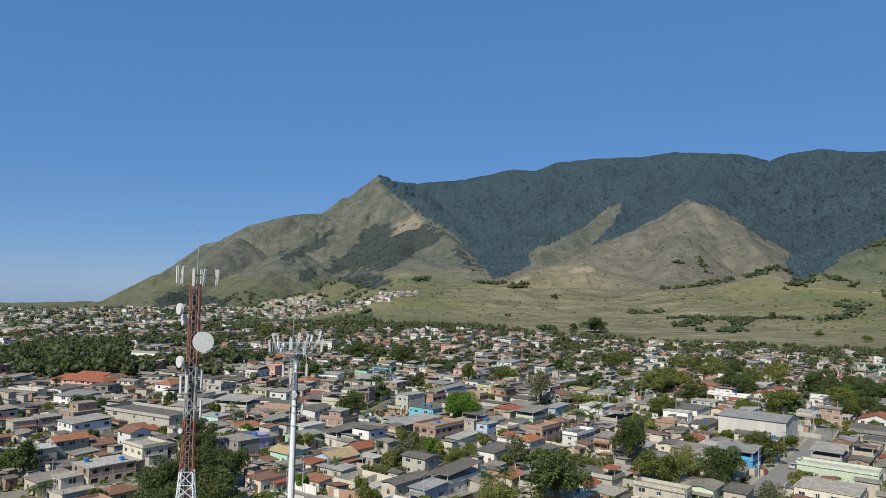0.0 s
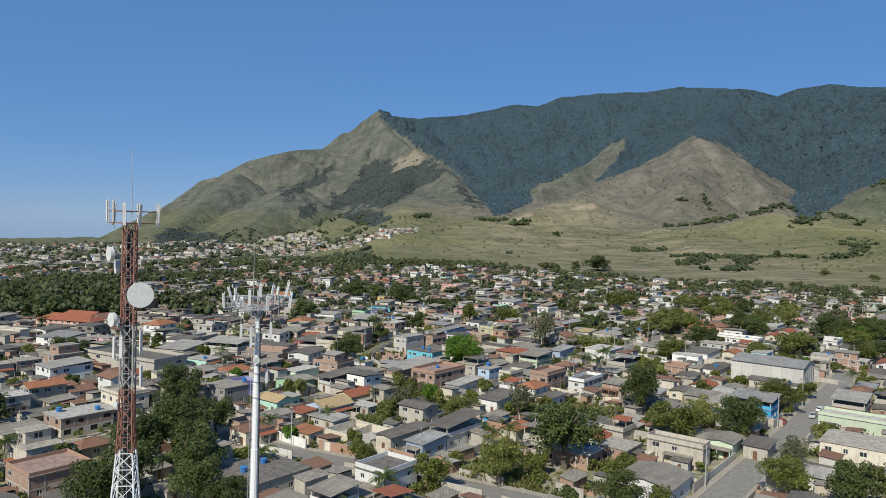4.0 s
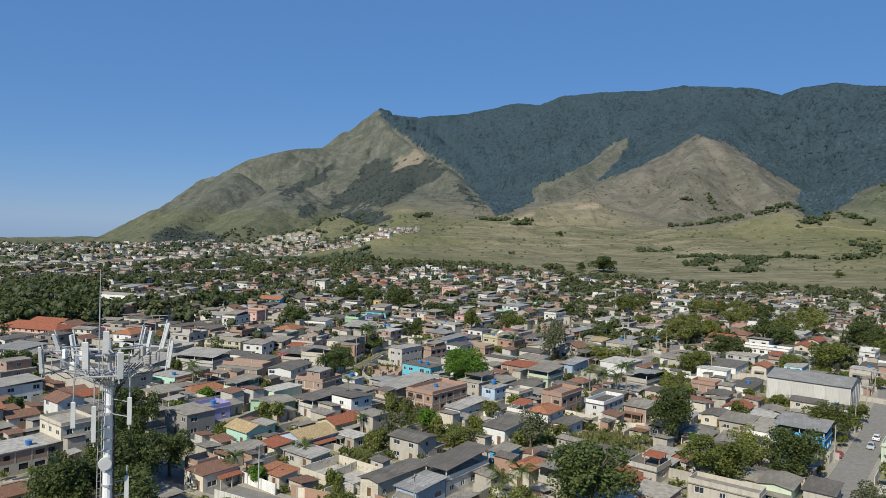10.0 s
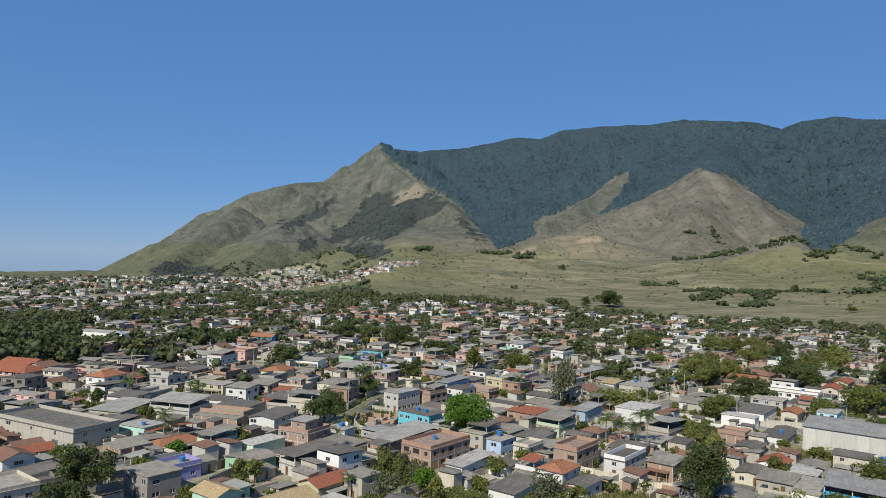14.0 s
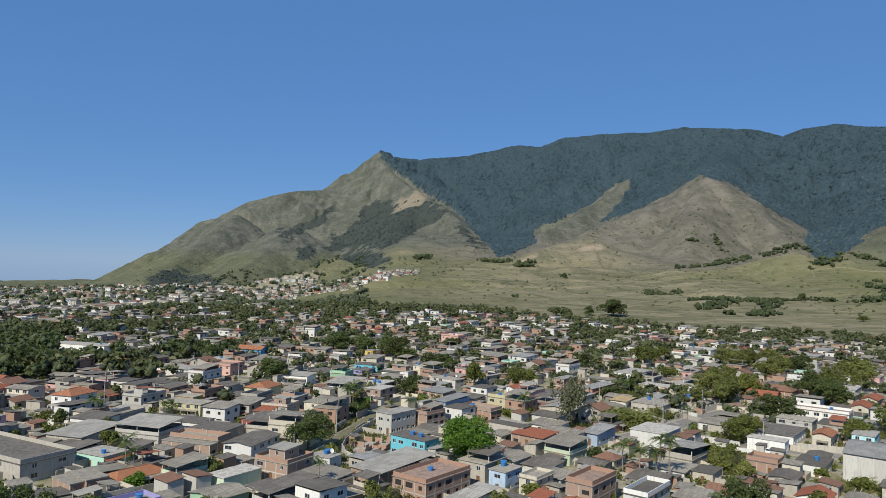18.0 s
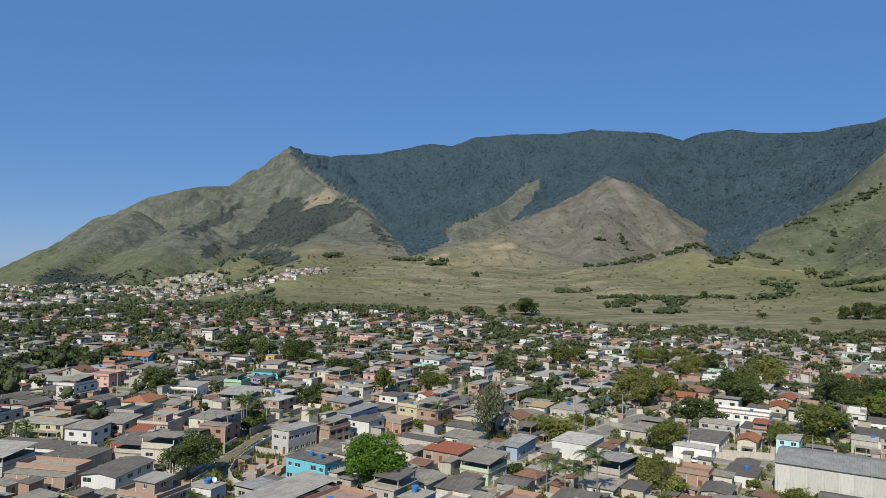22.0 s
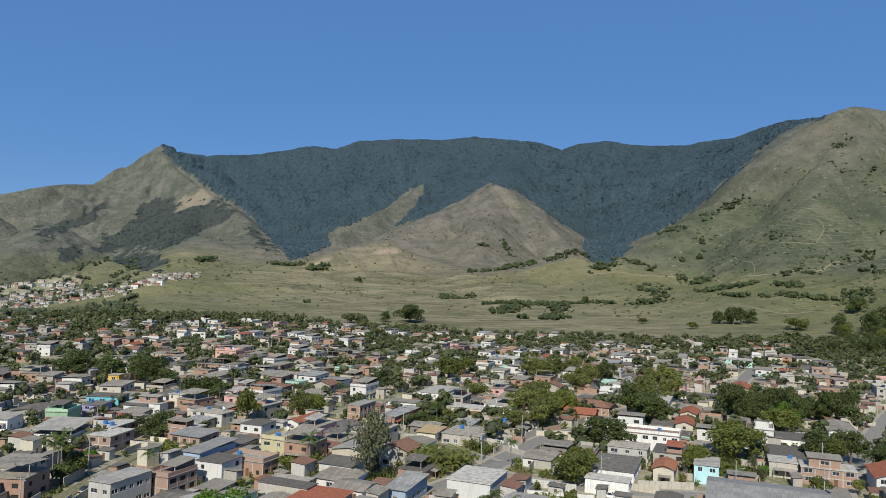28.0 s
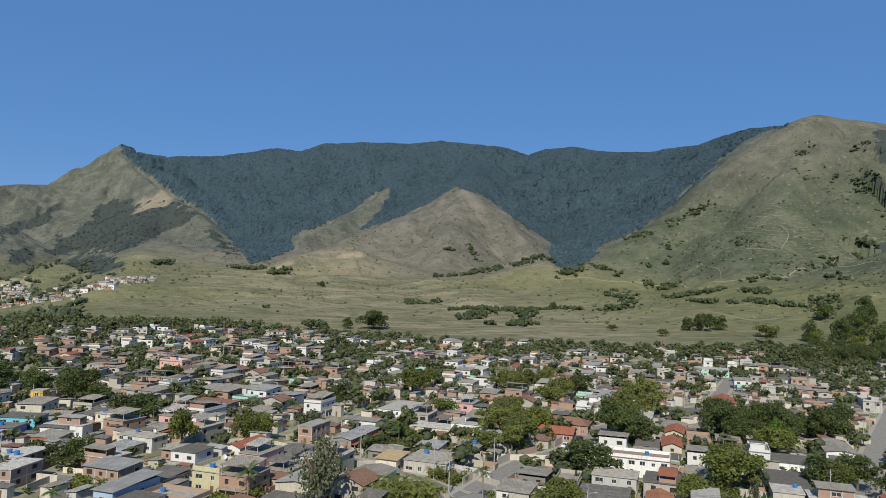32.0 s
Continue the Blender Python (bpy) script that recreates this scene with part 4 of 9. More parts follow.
def dwelling(x, y, w, d, h, wall="cream", roof="slab", look_="slab", turn=None, floors=None, label="", seed=None, detail=2, band="", name="house", base=None, dense=1.0, group="", void=None, extra=0.45, lean=True):
    """A house: walls with real openings, windows, door, roof. detail 2 near, 1 mid-way."""
    rng = random.Random(seed if seed is not None else int(x * 7.1 + y * 13.7))
    turn = street_turn(x, y) if turn is None else turn
    root = thing(name, x, y, base, turn, label, "house", group)
    floors = floors or max(1, round(h / 3.0))
    fh = h / floors
    if void is None:
        void = wall == "brick" and rng.random() < 0.6
    kind = "void" if void else "window"
    mat = WALL[wall]
    # the main block, and what has been built on to it: a lower annex, a room on the roof
    blocks = [(0.0, 0.0, 0.0, w, d, h, mat, roof, look_, floors)]
    if rng.random() < extra and d > 7 and roof not in ("canopy",):
        d1 = d * rng.uniform(0.56, 0.7)
        d2, front = d - d1 - 0.02, rng.choice((-1, 1))
        w2 = w * rng.uniform(0.6, 1.0)
        h2 = max(2.5, (h - fh if floors > 1 else h) - rng.uniform(0.2, 0.5))
        mat2 = rng.choice((mat, mat, WALL["grey"], WALL["brick"], WALL["beige"]))
        blocks = [(0.0, front * (d - d1) / 2, 0.0, w, d1, h, mat, roof, look_, floors),
                  (rng.choice((-1, 1)) * (w - w2) / 2, -front * (d - d2) / 2, 0.0, w2, d2, h2, mat2, rng.choice(("shed", "shed", "slab")), rng.choice(("fibro", "fibro_dark", "slab", "metal")), max(1, floors - 1))]
    if roof in ("slab", "parapet") and rng.random() < extra * 0.4 and w > 6.5:
        bx, by, _, bw, bd = blocks[0][:5]
        w3, d3 = bw * rng.uniform(0.35, 0.6), bd * rng.uniform(0.45, 0.75)
        blocks.append((bx + rng.uniform(-1, 1) * (bw - w3 - 0.6) / 2, by + rng.uniform(-1, 1) * (bd - d3 - 0.6) / 2, h + 0.15, w3, d3, rng.uniform(2.2, 2.7),
                       rng.choice((mat, WALL["brick"], WALL["grey"])), rng.choice(("shed", "slab")), rng.choice(("fibro", "metal", "slab", "fibro_dark")), 1))
    top = h
    for bi, (cx, cy, cz, bw, bd, bh, bmat, broof, blook, bfl) in enumerate(blocks):
        bfh = bh / bfl
        split = [(0.0, bfh, WALL[band]), (bfh, bh, bmat)] if band and bi == 0 else [(0.0, bh, bmat)]
        sides = [((-bw / 2, -bd / 2), (bw / 2, -bd / 2), 0), ((bw / 2, -bd / 2), (bw / 2, bd / 2), 90), ((bw / 2, bd / 2), (-bw / 2, bd / 2), 180), ((-bw / 2, bd / 2), (-bw / 2, -bd / 2), 270)]
        todo, since, here, shut = [], len(MADE), pose(cx, cy, cz), {}
        for z0, z1, mm in split:
            sh = Shell()
            for si, (p0, p1, ang) in enumerate(sides):
                length = math.hypot(p1[0] - p0[0], p1[1] - p0[1])
                holes = []
                face = math.cos(radians(ang + turn))
                if face > -0.25:
                    for fl in range(bfl):
                        if z0 - 0.01 <= fl * bfh < z1 - 0.01:
                            dd = dense * (1.0 if face > 0.5 else 0.7) * (0.6 if bi else 1.0)
                            holes += window_row(rng, length, fl * bfh, kind, door=(bi == 0 and fl == 0 and si == 0 and detail == 2), dense=dd)
                    holes = [q for q in holes if q[3] < z1 - 0.1]
                facade(sh, p0, p1, z0, z1, [q[:4] for q in holes])
                ux, uy = (p1[0] - p0[0]) / length, (p1[1] - p0[1]) / length
                for s0, s1, c0, c1, kd in holes:
                    mid = (s0 + s1) / 2
                    shut.setdefault(ang, []).append((mid, s1 - s0))
                    todo.append((kd, s1 - s0, c1 - c0, here @ pose(p0[0] + ux * mid, p0[1] + uy * mid, c0, 0, 0, ang)))
            part("wall", sh.mesh("wall", mm), root)
            if mm is WALL["brick"]:
                fr = Shell()
                for p0, p1, ang in sides:
                    length = math.hypot(p1[0] - p0[0], p1[1] - p0[1])
                    ux, uy = (p1[0] - p0[0]) / length, (p1[1] - p0[1]) / length
                    nx, ny = uy, -ux
                    n = max(1, round(length / 3.1))
                    strips = [(length * i / n - 0.12, length * i / n + 0.12, z0, z1 + 0.01) for i in range(n + 1)]
                    strips = [q for q in strips if not any(abs(q[0] + 0.12 - e[0]) < 0.5 for e in shut.get(ang, ()))]
                    strips += [(0, length, k * bfh - 0.24, k * bfh - 0.01) for k in range(1, bfl + 1) if z0 < k * bfh <= z1 + 0.01]
                    for s0, s1, c0, c1 in strips:
                        xs = [p0[0] + ux * q + nx * o for q in (max(s0, -0.03), min(s1, length + 0.03)) for o in (-0.03, 0.035)]
                        ys = [p0[1] + uy * q + ny * o for q in (max(s0, -0.03), min(s1, length + 0.03)) for o in (-0.03, 0.035)]
                        fr.box(min(xs), max(xs), min(ys), max(ys), c0, c1)
                part("concrete_frame", fr.mesh("concrete_frame", WALL["concrete"]), root, "pale concrete posts and beams")
        t = roof_on("roof", root, bw, bd, bh, broof, blook, rng, bmat)
        top = t if bi == 0 else top
        for ob in MADE[since:]:
            ob.matrix_basis = here @ ob.matrix_basis
        if bi == 0 and detail == 2 and lean:
            lean_on(root, rng, bw, bd, bh, broof, here, turn, bmat, 0.5 if lean is True else lean)
        for kd, ww, hh, at in todo:
            ob = part({"void": "opening"}.get(kd, kd), pane_mesh(ww, hh, kd), root, at=at)
            if kd == "window" and detail == 2 and rng.random() < 0.1:
                part("window_sill", sill_mesh(ww), ob)
    return root, top, len(blocks) == 1


_tank = {}


def water_tank(x, y, z, size=1.0, group="roof water tanks"):
    if "t" not in _tank:
        sh = Shell()
        sh.tube([(0, 0, 0), (0, 0, 0.95)], [0.55, 0.72], 14)
        ld = Shell()
        ld.tube([(0, 0, 0.95), (0, 0, 1.02), (0, 0, 1.12)], [0.76, 0.76, 0.25], 14)
        _tank["t"], _tank["l"] = sh.mesh("tank_body", TANK), ld.mesh("tank_lid", TANK)
    root = thing("water_tank", x, y, z, 0, "blue round plastic water tank standing on a roof", "water tank", group)
    root.scale = (size, size, size)
    part("tank_body", _tank["t"], root)
    part("tank_lid", _tank["l"], root)
    return root


# ---- plants ----


def crown_mesh(name, mat, seed, lobes=11, leaves=1500, leaf=0.085, flat=0.75, gap=0.25):
    """A crown about one metre in radius: leaf clusters over uneven lobes."""
    rs = np.random.RandomState(seed)
    cen = rs.normal(size=(lobes, 3))
    cen /= np.linalg.norm(cen, axis=1)[:, None]
    cen *= rs.uniform(0.2, 0.66 if lobes < 20 else 0.84, (lobes, 1))
    cen[:, 2] = cen[:, 2] * flat + 0.05
    rad = rs.uniform(0.26, 0.46, lobes) * (1.0 if lobes < 20 else 0.72)
    pick = rs.randint(0, lobes, leaves)
    n = rs.normal(size=(leaves, 3))
    n /= np.linalg.norm(n, axis=1)[:, None]
    n[:, 2] = np.where(n[:, 2] < -0.65, -n[:, 2] * 0.6, n[:, 2])
    pos = cen[pick] + n * rad[pick][:, None] * rs.uniform(0.72, 1.05, (leaves, 1))
    keep = fbm(pos[:, 0] * 2.2 + seed, pos[:, 1] * 2.2 + pos[:, 2], 2) > gap
    pos, n = pos[keep], n[keep]
    k = len(pos)
    face = n * 0.8 + rs.normal(size=(k, 3)) * 0.55
    face /= np.linalg.norm(face, axis=1)[:, None]
    a = np.cross(face, rs.normal(size=(k, 3)))
    a /= np.linalg.norm(a, axis=1)[:, None]
    bb = np.cross(face, a)
    s = leaf * rs.uniform(0.6, 1.35, (k, 1))
    v = np.stack([pos - a * s, pos - bb * s * 0.7, pos + a * s, pos + bb * s * 0.7], 1).reshape(-1, 3)
    f = np.arange(k * 4).reshape(-1, 4)
    me = bpy.data.meshes.new(name)
    me.from_pydata(v.tolist(), [], f.tolist())
    me.materials.append(mat)
    return me


def trunk_mesh(seed, mat, height=1.0, limbs=6):
    """Unit trunk: from 0 to 1 in z, forking into limbs that end in the crown."""
    rs = random.Random(seed)
    sh = Shell()
    bend = [(0, 0, -0.05), (rs.uniform(-0.03, 0.03), rs.uniform(-0.03, 0.03), 0.3), (rs.uniform(-0.05, 0.05), rs.uniform(-0.05, 0.05), 0.55)]
    sh.tube(bend, [0.055, 0.042, 0.034], 7)
    for i in range(limbs):
        t = 2 * math.pi * (i + rs.random() * 0.6) / limbs
        r, z = rs.uniform(0.18, 0.4), rs.uniform(0.72, 0.98)
        e = (bend[2][0] + r * math.cos(t), bend[2][1] + r * math.sin(t), z)
        mid = ((bend[2][0] + e[0]) / 2 * 0.8, (bend[2][1] + e[1]) / 2 * 0.8, (0.52 + z) / 2)
        sh.tube([(bend[2][0], bend[2][1], 0.5), mid, e], [0.028, 0.018, 0.007], 5)
    return sh.mesh("trunk", mat)


CROWNS = {}
for kind, lobes, leaves, leaf, flat, gap in (("dark", 16, 2300, 0.09, 0.8, 0.22), ("mid", 14, 1900, 0.09, 0.78, 0.27), ("bright", 17, 3000, 0.085, 0.8, 0.12),
                                             ("dry", 18, 1700, 0.05, 1.0, 0.42), ("olive", 12, 1500, 0.09, 0.72, 0.32)):
    CROWNS[kind] = [crown_mesh("crown_" + kind, LEAF[kind], 11 + 5 * i + len(kind), lobes, leaves, leaf, flat, gap) for i in range(2 if kind in ("bright", "dry") else 3)]
FINE_CROWNS = {k: [crown_mesh('full_crown_' + k, LEAF[k], 90 + 9 * i + len(k), 38, 11500 if k == 'bright' else 8600, 0.034, 0.8, 0.1 if k == 'bright' else 0.22) for i in range(2)] for k in ('dark', 'mid', 'bright', 'olive')}
BIG_CROWNS = {k: [crown_mesh('broad_crown_' + k, LEAF[k], 70 + 9 * i + len(k), 28, 4200, 0.048, 0.8, 0.24) for i in range(2)] for k in ('dark', 'mid', 'bright', 'olive')}
TRUNKS = [trunk_mesh(i, BARK) for i in range(3)]
TREE_WORDS = {"dark": "dense dark green broadleaf tree", "mid": "mid-green broadleaf tree with a loose crown", "bright": "bright green leafy tree with a broad full crown",
              "dry": "tall sparse tree with greyish thin foliage", "olive": "olive green bushy tree with a ragged crown"}


def tree(x, y, height, radius, kind="mid", seed=0, where="among the houses", base=None, stem=0.5):
    rng = random.Random(seed + int(x * 3 + y * 5))
    root = thing("tree", x, y, base, rng.uniform(0, 360), TREE_WORDS[kind] + " " + where, "tree", "town trees")
    near = math.hypot(x, y - 120) < 225
    c = part("crown", rng.choice((FINE_CROWNS if near else BIG_CROWNS)[kind] if radius > (3.6 if near else 4.6) and kind in BIG_CROWNS else CROWNS[kind]), root)
    hz = height * (1 - stem * 0.26) / 2
    c.matrix_basis = Matrix.LocRotScale((0, 0, height - hz), None, (radius * 1.1, radius * 1.1, hz * 1.2))
    t = part("trunk", rng.choice(TRUNKS), root)
    t.matrix_basis = Matrix.LocRotScale((0, 0, 0), None, (min(height * 0.7, radius * 1.6), min(height * 0.7, radius * 1.6), height * 0.92))
    return root


def frond(rs, sh, start, ang, lift, length, leafw):
    pts = []
    for i in range(7):
        s = i / 6
        r = length * s * (1 - 0.18 * s)
        z = lift * length * s - (0.35 + lift * 0.55) * length * s * s
        pts.append(Vector((start[0] + r * math.cos(ang), start[1] + r * math.sin(ang), start[2] + z)))
    side = Vector((-math.sin(ang), math.cos(ang), 0))
    for i in range(6):
        a, b = pts[i], pts[i + 1]
        wa, wb = leafw * math.sin(math.pi * (0.12 + 0.86 * i / 6)), leafw * math.sin(math.pi * (0.12 + 0.86 * (i + 1) / 6))
        for sg in (-1, 1):
            for k in range(5):
                p, q = a.lerp(b, k / 5), a.lerp(b, (k + 0.8) / 5)
                wv = wa + (wb - wa) * k / 5
                tip = p.lerp(q, 0.5) + side * sg * wv + (b - a) * 0.5 - Vector((0, 0, wv * 0.45))
                sh.v += [tuple(p), tuple(q), tuple(tip)]
                n = len(sh.v)
                sh.f.append((n - 3, n - 2, n - 1))
                sh.m.append(0)


PALM_TOPS, PALM_STEMS = [], []
for i in range(3):
    rs = random.Random(40 + i)
    sh = Shell()
    for k in range(22):
        frond(rs, sh, (0, 0, 0), 2 * math.pi * (k + rs.random() * 0.5) / 11, rs.uniform(-0.15, 1.6), rs.uniform(2.4, 3.5), 0.62)
    PALM_TOPS.append(sh.mesh("palm_crown", LEAF["palm"]))
    st = Shell()
    st.tube([(0, 0, -0.1), (0.1 * i - 0.1, 0.05, 0.35), (0.15 * i - 0.15, 0.1, 0.7), (0, 0, 1.0)], [0.24, 0.17, 0.14, 0.12], 8)
    PALM_STEMS.append(st.mesh("palm_trunk", PALM_BARK))


def palm(x, y, height, seed=0, size=1.0, base=None):
    rng = random.Random(seed + int(x * 3 + y * 5))
    root = thing("palm_tree", x, y, base, rng.uniform(0, 360), "coconut palm with drooping green fronds beside the houses", "palm tree", "palms")
    t = part("trunk", rng.choice(PALM_STEMS), root)
    t.matrix_basis = Matrix.LocRotScale((0, 0, 0), None, (1, 1, height))
    c = part("crown", rng.choice(PALM_TOPS), root)
    c.matrix_basis = Matrix.LocRotScale((0, 0, height), None, (size, size, size))
    return root


def banana_mesh():
    rs = random.Random(5)
    sh = Shell()
    for s in range(9):
        bx, by = rs.uniform(-1.6, 1.6), rs.uniform(-1.6, 1.6)
        for k in range(6):
            frond(rs, sh, (bx, by, rs.uniform(1.0, 2.2)), rs.uniform(0, 6.28), rs.uniform(0.6, 1.2), rs.uniform(1.5, 2.4), 0.4)
    return sh.mesh("banana_leaves", LEAF["olive"])


BANANA = banana_mesh()


def banana(x, y, size=1.0):
    root = thing("banana_plants", x, y, None, (x * 37) % 360, "clump of banana plants with long green leaves", "plant", "banana clumps")
    c = part("leaves", BANANA, root)
    c.scale = (size, size, size)
    for i in range(4):
        st = Shell()
        st.tube([(0.5 * i - 0.8, 0.3 * (i % 2), 0), (0.5 * i - 0.8, 0.3 * (i % 2), 1.6 * size)], [0.13, 0.09], 6)
        part("stem", st.mesh("stem", LEAF["olive"]), root)

# ---- roads ----
ROADS = {
    "main_road": (7.0, [(-95, -35), (-52, 25), (-10, 85), (58, 183), (82, 217), (112, 261), (135, 297), (155, 326), (195, 358), (241, 397), (330, 470), (420, 545)]),
    "corner_road": (7.0, [(45, 335), (54, 343), (68, 358), (83, 375), (101, 393), (120, 405), (150, 437), (229, 482), (253, 506), (320, 580)]),
    "cross_road": (6.0, [(64, 351), (71, 341), (83, 332.5), (97, 326), (111, 322), (137, 298)]),
    "north_lane": (4.5, [(28, 425), (49, 397), (62, 374), (68, 360)]),
    "valley_road": (3.2, [(-150, 140), (-98, 182), (-76, 208), (-62, 250), (-48, 303), (-42, 337), (-38, 359), (-28, 388), (-6, 419), (36, 440), (80, 500)]),
    "lower_road": (6.5, [(-76, 207), (-38, 187), (-13, 177.5), (30, 158), (46, 164)]),
    "west_road": (6.0, [(-260, 210), (-190, 290), (-140, 350), (-100, 420), (-60, 500), (-20, 580), (10, 680)]),
    "back_road": (6.0, [(-330, 420), (-200, 450), (-100, 425), (-28, 390)]),
}


def near_road(x, y, gap):
    for w, pts in ROADS.values():
        for (ax, ay), (bx, by) in zip(pts, pts[1:]):
            ux, uy = bx - ax, by - ay
            s = max(0.0, min(1.0, ((x - ax) * ux + (y - ay) * uy) / (ux * ux + uy * uy)))
            if math.hypot(x - ax - s * ux, y - ay - s * uy) < w / 2 + gap:
                return True
    return False


def smooth_line(pts, step=6.0):
    """Points every few metres along a softly rounded line."""
    out = []
    p = [pts[0]] + list(pts) + [pts[-1]]
    for a, b, c, d in zip(p, p[1:], p[2:], p[3:]):
        n = max(1, int(math.hypot(c[0] - b[0], c[1] - b[1]) / step))
        for i in range(n):
            t = i / n
            out.append(tuple(0.5 * (2 * b[k] + (c[k] - a[k]) * t + (2 * a[k] - 5 * b[k] + 4 * c[k] - d[k]) * t * t + (3 * b[k] - a[k] - 3 * c[k] + d[k]) * t**3) for k in (0, 1)))
    return out + [tuple(pts[-1])]


def ribbon(line, half_in, half_out, lift, thick, side=0):
    """A strip along a line between two offsets, with thickness."""
    sh = Shell()
    rows = []
    for i, (x, y) in enumerate(line):
        a, b = line[max(i - 1, 0)], line[min(i + 1, len(line) - 1)]
        dx, dy = b[0] - a[0], b[1] - a[1]
        n = math.hypot(dx, dy) or 1
        nx, ny = dy / n, -dx / n
        z = ground_z(x, y) + lift
        rows.append([(x + nx * o, y + ny * o, z + h) for o, h in ((half_in, -thick), (half_in, 0), (half_out, 0), (half_out, -thick))])
    for r0, r1 in zip(rows, rows[1:]):
        for k in range(3):
            sh.quad(r0[k], r0[k + 1], r1[k + 1], r1[k])
    return sh


for k, (rn, (w, pts)) in enumerate(ROADS.items()):
    line = smooth_line(pts)
    tagged(new(rn, ribbon(line, w / 2, -w / 2, 0.10 + 0.012 * k, 0.3).mesh(rn, LANE_SOIL if rn == "valley_road" else ASPHALT)), "dusty lane with grassy verges" if rn == "valley_road" else "worn grey asphalt street between the houses", "road", kind="structure")
    for s in () if rn == "valley_road" else (-1, 1):
        tagged(new("pavement", ribbon(line, s * (w / 2 + 1.5), s * w / 2, 0.21 + 0.012 * k, 0.4).mesh("pavement", CURB)), "pale concrete footpath with a kerb along the street", "pavement", kind="structure")

# ---- bookkeeping of built-up plots ----
PLOTS, GREENS = [], []


def to_grid(x, y):
    c, s = math.cos(radians(YAW)), math.sin(radians(YAW))
    return c * (x - 100) + s * (y - 300), -s * (x - 100) + c * (y - 300)


def plot_free(x, y, w, d, gap=0.6):
    u, v = to_grid(x, y)
    for pu, pv, pw, pd in PLOTS:
        if abs(u - pu) < (w + pw) / 2 + gap and abs(v - pv) < (d + pd) / 2 + gap:
            return False
    return True


def claim(x, y, w, d):
    PLOTS.append((*to_grid(x, y), w, d))


def clutter(x, y, w, d, top, rng, roof):
    """A tank or two where a flat roof carries them."""
    if roof in ("slab", "parapet") and rng.random() < 0.24:
        c, s = math.cos(radians(street_turn(x, y))), math.sin(radians(street_turn(x, y)))
        for _ in range(rng.choice((1, 1, 2))):
            a, b = rng.uniform(-w, w) * 0.33, rng.uniform(-d, d) * 0.33
            water_tank(x + c * a - s * b, y + s * a + c * b, top + ground_z(x, y), rng.uniform(0.85, 1.15))
        a, b = rng.uniform(-w, w) * 0.42, rng.uniform(-d, d) * 0.42
        if rng.random() < 0.45 and abs(a) > w * 0.2:
            roof_dish(x + c * a - s * b, y + s * a + c * b, top + ground_z(x, y), rng.uniform(0.7, 1.2))


_dish = {}


def roof_dish(x, y, z, size):
    if not _dish:
        sh = Shell()
        for i in range(5):
            r0, r1 = 0.12 * i, 0.12 * (i + 1)
            for k in range(12):
                t0, t1 = 2 * math.pi * k / 12, 2 * math.pi * (k + 1) / 12
                sh.quad(*[(r * math.cos(t), -0.35 * r * r, r * math.sin(t)) for r, t in ((r0 + 0.001, t0), (r1, t0), (r1, t1), (r0 + 0.001, t1))])
        _dish["bowl"] = sh.mesh("bowl", TOWER_WHITE)
        m = Shell()
        m.tube([(0, 0.12, -1.0), (0, 0.12, -0.1), (0, 0.02, 0.0)], 0.035, 6)
        _dish["bracket"] = m.mesh("bracket", STEEL)
    root = thing("satellite_dish", x, y, z + 1.0 * size, 40, "white satellite dish on a short mast on a flat roof", "satellite dish", "roof dishes")
    root.scale = (size, size, size)
    part("bowl", _dish["bowl"], root, at=pose(0, 0, 0, -30, 0, 0))
    part("bracket", _dish["bracket"], root)


def home(x, y, w, d, h, wall, roof, look_, label="", **more):
    rng = random.Random(int(x * 31 + y * 17))
    more.setdefault("lean", 0.15)
    far = math.hypot(x, y - 150) > 330
    root, top, bare = dwelling(x, y, w, d, h, wall, roof, look_, label=label, detail=1 if far else 2, extra=0.35 if min(w, d) > 7.5 and roof not in ("canopy", "hip") and more["lean"] else 0.0, **more)
    claim(x, y, w, d)
    if bare:
        clutter(x, y, w, d, top, rng, roof)


def grow(x, y, height, radius, kind, stem, where="among the houses"):
    # a tree stands beside a house, never through it
    for _ in range(12):
        u, v = to_grid(x, y)
        hit = [p for p in PLOTS if abs(u - p[0]) < p[2] / 2 + 0.4 and abs(v - p[1]) < p[3] / 2 + 0.4]
        if not hit:
            break
        pu, pv, pw, pd = hit[0]
        du, dv = pw / 2 + 0.5 - abs(u - pu), pd / 2 + 0.5 - abs(v - pv)
        if du < dv:
            u += math.copysign(du + 0.2, u - pu)
        else:
            v += math.copysign(dv + 0.2, v - pv)
        x, y = grid_to_world(u, v)
    GREENS.append((x, y, radius))
    return tree(x, y, height, radius, kind, stem=stem, where=where)


def grow_palm(x, y, height):
    GREENS.append((x, y, 1.5))
    palm(x, y, height, size=1.3)


